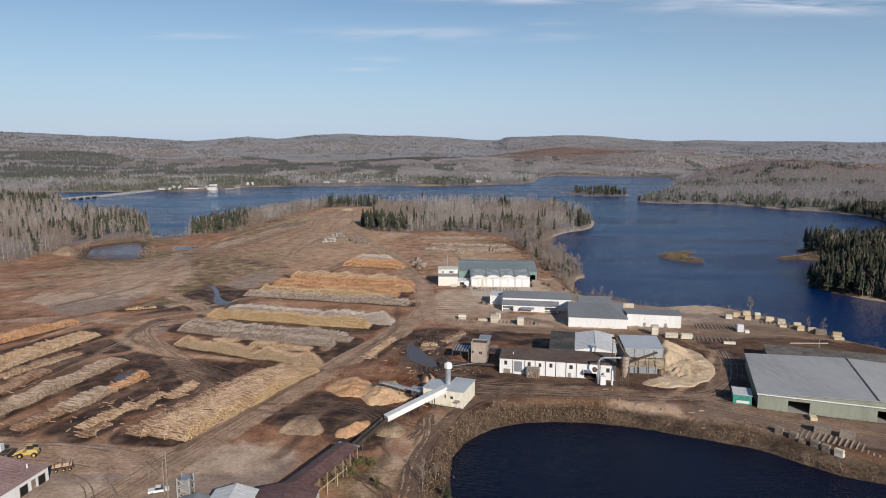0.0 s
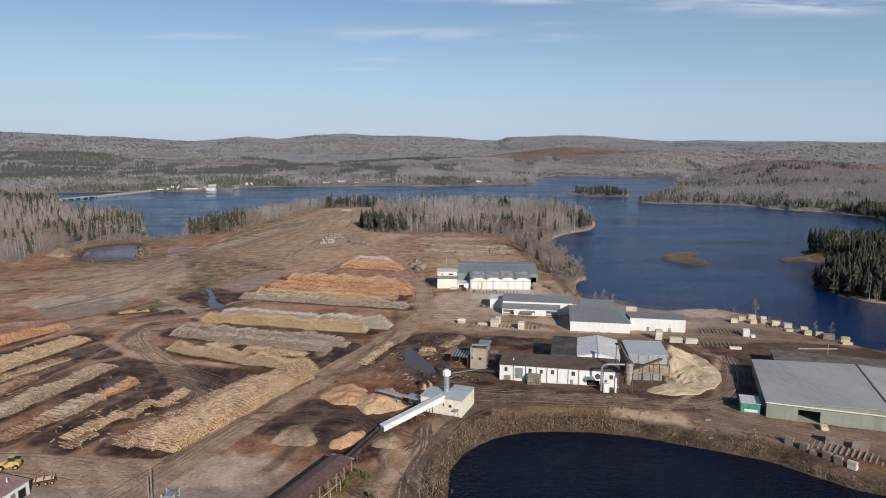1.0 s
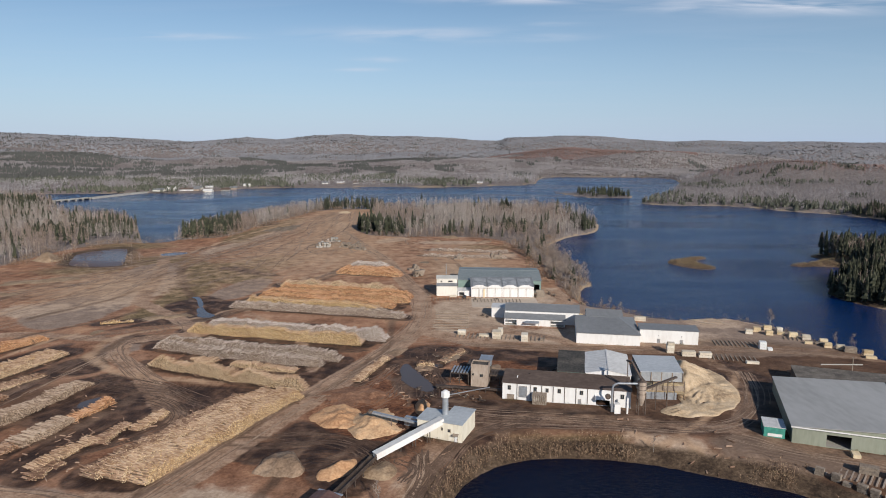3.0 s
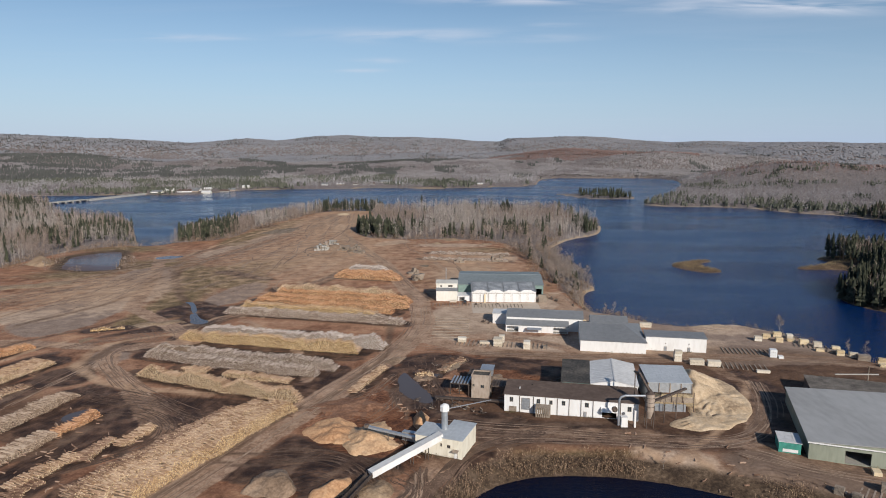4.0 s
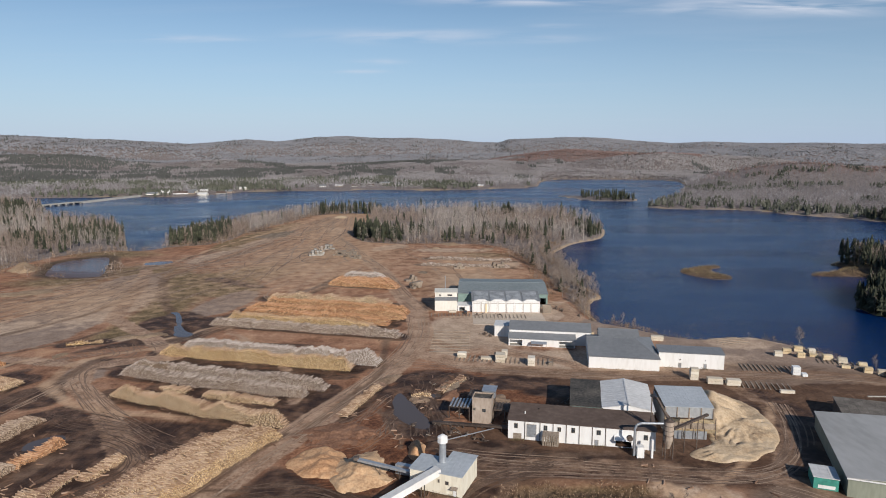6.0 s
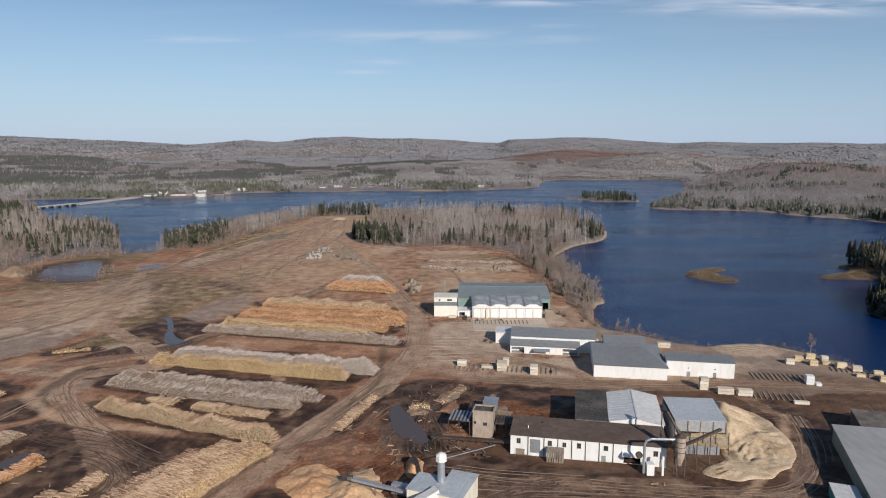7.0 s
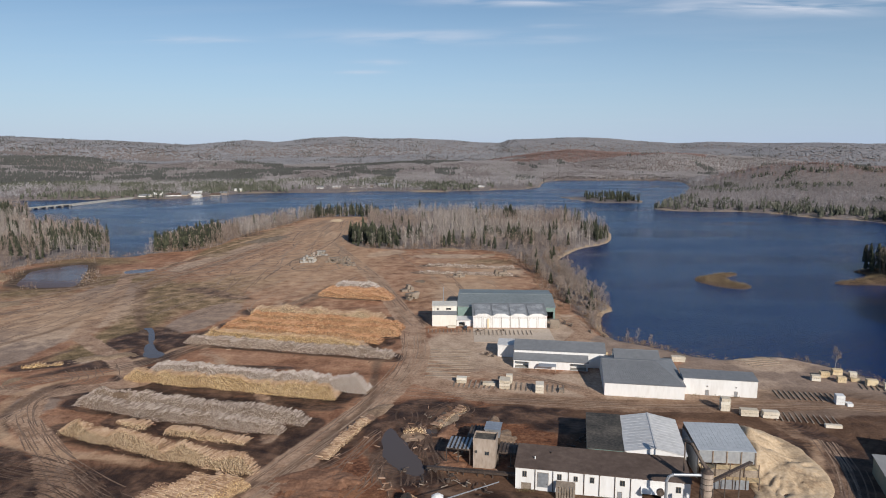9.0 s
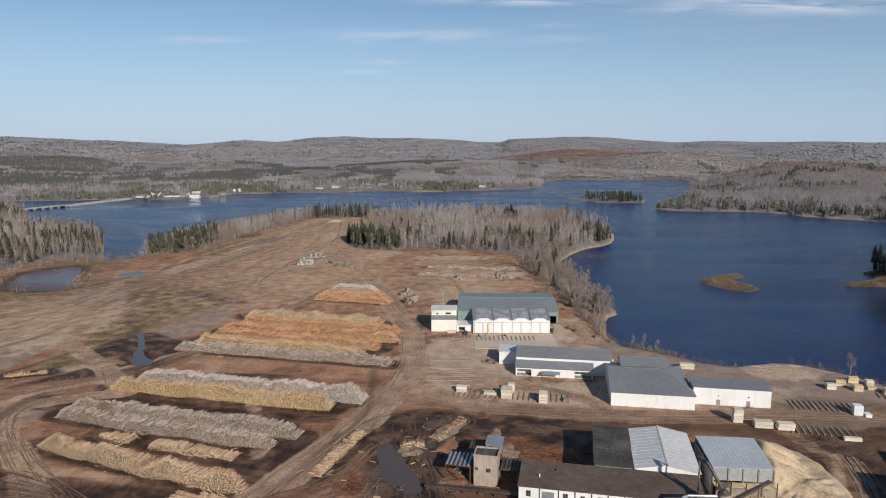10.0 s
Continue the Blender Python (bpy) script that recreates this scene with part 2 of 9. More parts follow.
KILN_ROOF = mat("mottled_kiln_roof", [(0.16, 0.165, 0.17), (0.30, 0.31, 0.32), (0.50, 0.51, 0.52)], 2.0, 0.55, 0.2, bump=0.08)
PINK_ROOF = mat("faded_red_ribbed_roof", [(0.22, 0.13, 0.115), (0.33, 0.215, 0.19), (0.44, 0.31, 0.28)], 0.9, 0.6, 0.1, bump=0.1)
TWIG_PALE = mat("pale_bare_twigs", [(0.20, 0.165, 0.142), (0.31, 0.265, 0.235), (0.45, 0.40, 0.365)], 0.25, 0.9, bump=0, rand=0.5, island=True)
TWIG_BROWN = mat("brown_bare_twigs", [(0.15, 0.11, 0.09), (0.25, 0.192, 0.158), (0.38, 0.305, 0.255)], 0.25, 0.9, bump=0, rand=0.5, island=True)
# FAR_, RIDGE_ and HILL_ colours carry painted haze: paler, greyer, bluer with distance
FAR_TWIG = mat("hazed_grey_far_woods", [(0.21, 0.195, 0.195), (0.31, 0.29, 0.295), (0.43, 0.41, 0.42)], 0.05, 0.9, bump=0, rand=0.35, island=True)
FAR_BROWN = mat("hazed_brown_far_woods", [(0.15, 0.135, 0.135), (0.225, 0.205, 0.208), (0.32, 0.30, 0.305)], 0.05, 0.9, bump=0, rand=0.35, island=True)
RIDGE_TWIG = mat("hazed_blue_ridge_woods", [(0.215, 0.212, 0.226), (0.255, 0.252, 0.268), (0.295, 0.292, 0.308)], 0.05, 0.95, bump=0, rand=0.06, island=True, spec=0.1)
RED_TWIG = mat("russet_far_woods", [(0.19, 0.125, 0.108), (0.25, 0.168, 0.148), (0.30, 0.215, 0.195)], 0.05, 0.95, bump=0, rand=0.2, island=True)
HILL_TWIG = mat("hazed_grey_hill_woods", [(0.25, 0.228, 0.226), (0.305, 0.280, 0.278), (0.36, 0.335, 0.333)], 0.05, 0.95, bump=0, rand=0.08, island=True, spec=0.1)
HILL_BROWN = mat("hazed_dun_hill_woods", [(0.205, 0.180, 0.178), (0.25, 0.222, 0.22), (0.30, 0.272, 0.27)], 0.05, 0.95, bump=0, rand=0.08, island=True, spec=0.1)
HILL_NEEDLE = mat("hazed_hill_conifers", [(0.105, 0.107, 0.102), (0.128, 0.130, 0.123), (0.155, 0.156, 0.147)], 0.05, 0.95, bump=0, rand=0.15, island=True, spec=0.1)
TRUNK = mat("grey_bark", [(0.14, 0.12, 0.10), (0.24, 0.21, 0.185), (0.36, 0.325, 0.29)], 1.5, 0.9, bump=0.2, rand=0.3)
DARK_TRUNK = mat("brown_bark", [(0.07, 0.05, 0.04), (0.14, 0.105, 0.085)], 1.5, 0.9, bump=0.2)
NEEDLE = mat("dark_conifer_needles", [(0.020, 0.023, 0.014), (0.037, 0.041, 0.024), (0.066, 0.068, 0.041)], 0.4, 0.8, bump=0, rand=0.5, island=True)
# conifers paled and greyed, distance haze mixed into their colour
FAR_NEEDLE = mat("hazed_far_conifers", [(0.055, 0.06, 0.045), (0.085, 0.09, 0.068), (0.13, 0.13, 0.10)], 0.1, 0.85, bump=0, rand=0.5, island=True)
DRY_GRASS = mat("dry_shore_grass", [(0.17, 0.115, 0.058), (0.28, 0.20, 0.105), (0.38, 0.285, 0.16)], 0.8, 0.95, bump=0.4, rand=0.5, island=True)
SHRUB = mat("olive_shrub_leaves", [(0.07, 0.075, 0.025), (0.13, 0.125, 0.045), (0.21, 0.18, 0.08)], 0.8, 0.9, bump=0, rand=0.5, island=True)
BRUSH = mat("russet_brush", [(0.12, 0.074, 0.045), (0.225, 0.148, 0.093), (0.345, 0.24, 0.158)], 0.6, 0.95, bump=0, rand=0.6, island=True)


def water_material(name, col, rough, wave, spec=0.5, swell=0.5, ripple=0.5):
    m = bpy.data.materials.new(name)
    m.use_nodes = True
    nt = m.node_tree
    N = nt.nodes.new
    b = nt.nodes["Principled BSDF"]
    b.inputs["Base Color"].default_value = (*col, 1)
    b.inputs["IOR"].default_value = 1.33
    b.inputs["Specular IOR Level"].default_value = spec
    geo, mp = N("ShaderNodeNewGeometry"), N("ShaderNodeMapping")
    link(nt, geo.outputs["Position"], mp.inputs[0])
    mp.inputs["Rotation"].default_value = (0, 0, radians(25)); mp.inputs["Scale"].default_value = (0.55, 1.2, 1)
    w = N("ShaderNodeTexNoise"); w.inputs["Scale"].default_value = ripple; w.inputs["Detail"].default_value = 6; w.inputs["Roughness"].default_value = 0.6
    link(nt, mp.outputs[0], w.inputs["Vector"])
    # broad cat's-paws: calmer and rougher patches of the surface
    g = N("ShaderNodeTexNoise"); g.inputs["Scale"].default_value = 0.011; g.inputs["Detail"].default_value = 4
    mp2 = N("ShaderNodeMapping"); mp2.inputs["Scale"].default_value = (0.35, 1.0, 1); mp2.inputs["Rotation"].default_value = (0, 0, radians(-20))
    link(nt, geo.outputs["Position"], mp2.inputs[0]); link(nt, mp2.outputs[0], g.inputs["Vector"])
    rr = N("ShaderNodeMapRange"); rr.inputs[1].default_value, rr.inputs[2].default_value = 0.38, 0.62
    rr.inputs[3].default_value, rr.inputs[4].default_value = rough * 0.35, rough * 2.0
    link(nt, g.outputs["Fac"], rr.inputs[0]); link(nt, rr.outputs[0], b.inputs["Roughness"])
    bp = N("ShaderNodeBump"); bp.inputs["Strength"].default_value = wave; bp.inputs["Distance"].default_value = swell
    link(nt, w.outputs["Fac"], bp.inputs["Height"]); link(nt, bp.outputs[0], b.inputs["Normal"])
    return m


LAKE = water_material("lake_water", (0.0012, 0.0185, 0.086), 0.13, 1.0, 0.40, 0.8)
POND = water_material("dark_pond_water", (0.0011, 0.0028, 0.014), 0.14, 0.6, 0.22, 0.5, 0.85)
PUDDLE = water_material("puddle_water", (0.095, 0.076, 0.068), 0.08, 0.12, 0.38)
MUDDY = water_material("muddy_pond_water", (0.115, 0.078, 0.072), 0.35, 0.3, 0.16)

# ---- the lie of the land ----
LAKE_Z = -4.0
SHORE_NEAR = [(420, 150), (260, 262), (212, 315), (192, 344), (181, 379), (170, 392), (154, 404), (138, 397), (121, 398), (107, 412),
              (95, 423), (85, 428), (84, 450), (90, 480), (103, 493), (96, 520), (96, 560), (92, 620), (92, 663), (104, 695), (127, 739),
              (157, 764), (172, 800), (185, 860), (170, 960), (150, 1050), (126, 1110), (60, 1122), (-17, 1115), (-40, 1080), (-82, 1010)]
SHORE_WEST = [(-126, 1030), (-211, 990), (-232, 950), (-258, 890), (-284, 830), (-290, 770), (-280, 715), (-286, 676), (-300, 672), (-318, 700),
              (-352, 770), (-395, 850), (-450, 890), (-520, 920), (-600, 1000), (-640, 1100), (-700, 1180), (-850, 1240), (-900, 1290), (-760, 1310),
              (-691, 1318), (-609, 1335), (-525, 1325), (-485, 1387), (-447, 1475), (-372, 1480), (-264, 1502), (-140, 1546), (-48, 1510)]
SHORE_FAR = [(68, 1554), (201, 1622), (226, 1793), (268, 1965), (435, 1979), (627, 1956), (560, 1650), (420, 1330), (345, 1200),
             (304, 1124), (372, 1095), (461, 1088), (495, 1007), (553, 968), (570, 900), (540, 800), (560, 740), (480, 690), (378, 634),
             (374, 640), (340, 630), (318, 620), (326, 606), (306, 586), (280, 577), (282, 566), (312, 568), (330, 556), (300, 520), (270, 494), (254, 470), (253, 446), (268, 420), (300, 398), (400, 310), (520, 180)]
LAKE_POLY = np.array(SHORE_NEAR + SHORE_WEST + SHORE_FAR, float)
POND_POLY = np.array([(-1, 175), (-3, 150), (4, 120), (40, 100), (120, 100), (180, 128), (168, 165), (128, 184), (119, 188), (113, 193), (107, 200),
                      (100, 207), (91, 211), (78, 217), (64, 223), (50, 227), (34, 227.5), (24, 226), (15, 222), (9, 216), (2, 206), (-1, 194)], float)
ISLANDS = [np.array(p, float) for p in (
    [(180, 586), (198, 604), (222, 614), (226, 606), (216, 599), (208, 590), (210, 579), (217, 566), (213, 555), (200, 552), (188, 566)],
    [(200, 1372), (204, 1392), (250, 1366), (300, 1384), (334, 1340), (346, 1286), (322, 1236), (288, 1238), (252, 1248), (232, 1290)],
    [(-650, 1160), (-662, 1172), (-636, 1260), (-616, 1345), (-602, 1343), (-622, 1256)])]
WEST_POND = np.array([(-305, 546), (-312, 560), (-320, 580), (-327, 596), (-322, 612), (-310, 626), (-300, 630), (-292, 616), (-280, 590), (-266, 556), (-263, 544), (-275, 541), (-292, 541)], float)
PUDDLES = [np.array(p, float) for p in (
    [(-20.6, 311), (-19.0, 310), (-16.5, 301), (-13.0, 294.5), (-9.0, 285.5), (-8.0, 279), (-11.5, 279), (-16.5, 285), (-20.0, 292.5), (-21.0, 302)],
    [(-165, 435), (-157, 428), (-150, 410), (-142, 386), (-133, 386), (-135, 395), (-144, 402), (-152, 422), (-160, 437)],
    [(-141, 262), (-133, 270), (-130, 264), (-137, 257)], [(-250, 592), (-252, 604), (-240, 610), (-232, 604), (-238, 590)], [(-8, 309), (-3, 309), (-4, 305), (-9, 306)])]


def smooth_poly(p, k=2):
    """Rounds a closed outline by corner cutting."""
    for _ in range(k):
        q = np.roll(p, -1, 0)
        p = np.stack([0.75 * p + 0.25 * q, 0.25 * p + 0.75 * q], 1).reshape(-1, 2)
    return p


def signed_dist(P, poly):
    """Distance from points to a closed outline, negative inside."""
    a, b = poly, np.roll(poly, -1, 0)
    best, inside = np.full(len(P), 1e18), np.zeros(len(P), bool)
    for (ax, ay), (bx, by) in zip(a, b):
        dx, dy = bx - ax, by - ay
        t = np.clip(((P[:, 0] - ax) * dx + (P[:, 1] - ay) * dy) / (dx * dx + dy * dy + 1e-12), 0, 1)
        best = np.minimum(best, (P[:, 0] - ax - t * dx) ** 2 + (P[:, 1] - ay - t * dy) ** 2)
        if ay != by:
            inside ^= ((ay > P[:, 1]) != (by > P[:, 1])) & (P[:, 0] < ax + (P[:, 1] - ay) * dx / dy)
    d = np.sqrt(best)
    return np.where(inside, -d, d)


def line_dist(P, pts):
    """Distance to an open line, and the signed distance across it."""
    best, side = np.full(len(P), 1e18), np.zeros(len(P))
    for (ax, ay), (bx, by) in zip(pts[:-1], pts[1:]):
        dx, dy = bx - ax, by - ay
        t = np.clip(((P[:, 0] - ax) * dx + (P[:, 1] - ay) * dy) / (dx * dx + dy * dy), 0, 1)
        d = np.hypot(P[:, 0] - ax - t * dx, P[:, 1] - ay - t * dy)
        s = np.sign((P[:, 0] - ax) * dy - (P[:, 1] - ay) * dx)
        side = np.where(d < best, s * d, side)
        best = np.minimum(best, d)
    return best, side


LAKE_OUT, POND_OUT, ISLE_OUT = smooth_poly(LAKE_POLY, 1), smooth_poly(POND_POLY), [smooth_poly(p) for p in ISLANDS]
WEST_OUT, PUDDLE_OUT = smooth_poly(WEST_POND), [smooth_poly(p) for p in PUDDLES]


def vnoise(P, size, seed=0):
    """Smooth value noise over the plan, -1 to 1."""
    rs = np.random.RandomState(seed)
    tab = rs.rand(256, 256) * 2 - 1
    q = P / size + 1000
    i = np.floor(q).astype(int)
    f = q - i
    f = f * f * (3 - 2 * f)
    x0, y0, x1, y1 = i[:, 0] % 256, i[:, 1] % 256, (i[:, 0] + 1) % 256, (i[:, 1] + 1) % 256
    return (tab[x0, y0] * (1 - f[:, 0]) + tab[x1, y0] * f[:, 0]) * (1 - f[:, 1]) + (tab[x0, y1] * (1 - f[:, 0]) + tab[x1, y1] * f[:, 0]) * f[:, 1]


def smoothstep(a, b, x):
    t = np.clip((x - a) / (b - a), 0, 1)
    return t * t * (3 - 2 * t)


# skyline: bearing (tangent, x over y) and the height of the farthest ridge
SKY_T = np.array([-1.4, -0.662, -0.58, -0.493, -0.417, -0.383, -0.299, -0.257, -0.206, -0.155, -0.113, -0.054, -0.003, 0.039, 0.07, 0.082, 0.115, 0.166, 0.225, 0.318, 0.368, 0.427, 0.52, 0.588, 0.66, 1.4])
SKY_H = np.array([110, 132, 122, 110, 92, 84, 112, 98, 124, 134, 122, 122, 112, 98, 94, 112, 120, 128, 120, 90, 98, 90, 92, 84, 86, 90.0])
HILLS = [(560, 2900, 62, 420, 380), (850, 1700, 41, 210, 170), (1110, 1700, 36, 330, 190), (1700, 1700, 34, 450, 260), (60, 2600, 26, 500, 420), (-500, 3300, 26, 900, 300),
         (1500, 3300, 44, 700, 300), (-2300, 3100, 60, 700, 500), (250, 3400, 44, 800, 250), (-150, 3500, 40, 500, 220)]


def lake_field(P):
    """Distance into the water (positive) or onto the land (negative)."""
    d = -signed_dist(P, LAKE_OUT)
    for o in ISLE_OUT:
        d = np.minimum(d, signed_dist(P, o))
    return np.maximum(d, -signed_dist(P, POND_OUT))


def height(P, water=None):
    w = lake_field(P) if water is None else water
    R = np.hypot(P[:, 0], P[:, 1])
    land = np.zeros(len(P))
    front = P[:, 1] > 0
    ridge = np.interp(P[:, 0] / np.maximum(P[:, 1], 1), SKY_T, SKY_H)
    ridge = np.where(front, ridge, 60)
    land += (ridge + 2.5 * vnoise(P, 140, 3)) * smoothstep(3300, 4350, R) * (1 - 0.5 * smoothstep(4450, 4900, R))
    rise = np.maximum(0, 0.25 + vnoise(P * (0.55, 1), 430, 61)) + 0.35 * vnoise(P * (0.6, 1), 170, 62)
    land += 42 * np.maximum(rise, 0) * smoothstep(1750, 2700, R) * (1 - 0.8 * smoothstep(700, 1000, P[:, 0]) * (1 - smoothstep(2300, 2700, P[:, 1]))) * (1 - smoothstep(3500, 4200, R)) * np.where(front, 1, 0)
    for x, y, h, sx, sy in HILLS:
        land = np.maximum(land, h * np.exp(-((P[:, 0] - x) / sx) ** 2 - ((P[:, 1] - y) / sy) ** 2) * (1 + 0.10 * vnoise(P, 160, 5)))
    land += 6 * smoothstep(650, 1400, R) * (0.5 + 0.5 * vnoise(P, 300, 8)) * smoothstep(20, 160, -w)
    yard = (R < 800) & (P[:, 0] > -300)
    even = 1 - 0.88 * smoothstep(-25, -5, P[:, 0]) * smoothstep(325, 340, P[:, 1]) * (1 - smoothstep(440, 470, P[:, 1]))
    land += np.where(yard, (0.22 * vnoise(P, 14, 11) + 0.12 * vnoise(P, 5, 12)) * even, 0)
    # the spit's far clearing rises a little, the field to the west lies on a low bank
    land += 1.6 * np.exp(-((P[:, 0] + 175) / 40) ** 2 - ((P[:, 1] - 330) / 60) ** 2)
    d = signed_dist(P, WEST_OUT)
    land -= 1.6 * smoothstep(6, -5, d)
    for o in PUDDLE_OUT:
        land -= 0.95 * smoothstep(3.0, -1.0, signed_dist(P, o) + 1.2 * vnoise(P, 5.0, 17) + 0.6 * vnoise(P, 11, 18))
    shore = LAKE_Z - 0.05 + 0.30 * np.clip(-w, 0, 900) + 0.15 * vnoise(P, 6, 13)
    low = LAKE_Z - np.clip(0.35 * w, 0, 3.0)
    # low islands stay near the water
    isle = np.zeros(len(P), bool)
    for o in ISLE_OUT:
        isle |= signed_dist(P, o) < 1
    z = np.minimum(land, shore)
    z = np.where(isle & (w < 0), np.minimum(z, LAKE_Z + 1.2), z)
    return np.where(w > 0, low, z)


def ground_z(x, y):
    return float(height(np.array([[x, y]], float))[0])


# ---- mesh helpers ----
def np_mesh(name, V, F, mats, midx=None, smooth=False):
    """A mesh from arrays; all faces have as many corners."""
    me = bpy.data.meshes.new(name)
    V, F = np.asarray(V, np.float32), np.asarray(F, np.int32)
    me.vertices.add(len(V)); me.vertices.foreach_set("co", V.ravel())
    k = F.shape[1]
    me.loops.add(F.size); me.loops.foreach_set("vertex_index", F.ravel())
    me.polygons.add(len(F)); me.polygons.foreach_set("loop_start", np.arange(0, F.size, k, dtype=np.int32))
    for m in mats:
        me.materials.append(m)
    if midx is not None:
        me.polygons.foreach_set("material_index", np.asarray(midx, np.int32))
    me.polygons.foreach_set("use_smooth", np.full(len(F), smooth))
    me.update(calc_edges=True)
    return me


def part(name, bm, material, parent, label="", smooth=False, loc=None):
    """Links a bmesh as one mesh object under a thing or a part."""
    me = bpy.data.meshes.new(name)
    if smooth:
        for f in bm.faces:
            f.smooth = True
    bm.to_mesh(me)
    bm.free()
    for m in (material if isinstance(material, (list, tuple)) else [material]):
        me.materials.append(m)
    ob = new(name, me)
    ob.parent = parent
    if loc is not None:
        ob.matrix_basis = loc
    return tagged(ob, label)


def thing(name, m, label, category, group="", kind=""):
    ob = new(name)
    ob.empty_display_size = 0.5
    ob.matrix_basis = m
    return tagged(ob, label, category, group, kind)


def add_box(bm, x0, y0, z0, x1, y1, z1, mi=0, tf=None):
    vs = [bm.verts.new(p) for p in ((x0, y0, z0), (x1, y0, z0), (x1, y1, z0), (x0, y1, z0), (x0, y0, z1), (x1, y0, z1), (x1, y1, z1), (x0, y1, z1))]
    for q in ((3, 2, 1, 0), (4, 5, 6, 7), (0, 1, 5, 4), (1, 2, 6, 5), (2, 3, 7, 6), (3, 0, 4, 7)):
        f = bm.faces.new([vs[i] for i in q]); f.material_index = mi
    if tf is not None:
        bmesh.ops.transform(bm, matrix=tf, verts=vs)
    return vs


def box(*a, **k):
    bm = bmesh.new()
    add_box(bm, *a, **k)
    return bm


def add_prism(bm, outline, z0, z1, axis="z", mi=0):
    """Extrudes a flat outline. axis z: outline in x, y; axis y: outline in x, z pushed along y; axis x: outline in y, z."""
    def at(p, h):
        return (p[0], p[1], h) if axis == "z" else (p[0], h, p[1]) if axis == "y" else (h, p[0], p[1])
    lo, hi = [bm.verts.new(at(p, z0)) for p in outline], [bm.verts.new(at(p, z1)) for p in outline]
    n = len(outline)
    fs = [bm.faces.new(lo[::-1]), bm.faces.new(hi)]
    for i in range(n):
        fs.append(bm.faces.new((lo[i], lo[(i + 1) % n], hi[(i + 1) % n], hi[i])))
    for f in fs:
        f.material_index = mi
    bmesh.ops.recalc_face_normals(bm, faces=fs)


def add_rod(bm, a, b, r0, r1=None, seg=6, mi=0, cap=True):
    a, b = Vector(a), Vector(b)
    r1 = r0 if r1 is None else r1
    m = Matrix.Translation((a + b) / 2) @ (b - a).to_track_quat("Z", "Y").to_matrix().to_4x4()
    g = bmesh.ops.create_cone(bm, cap_ends=cap, segments=seg, radius1=r0, radius2=r1, depth=(b - a).length, matrix=m)
    for f in {f for v in g["verts"] for f in v.link_faces}:
        f.material_index = mi
    return g["verts"]


def rod(a, b, r0, r1=None, seg=8):
    bm = bmesh.new()
    add_rod(bm, a, b, r0, r1, seg)
    return bm

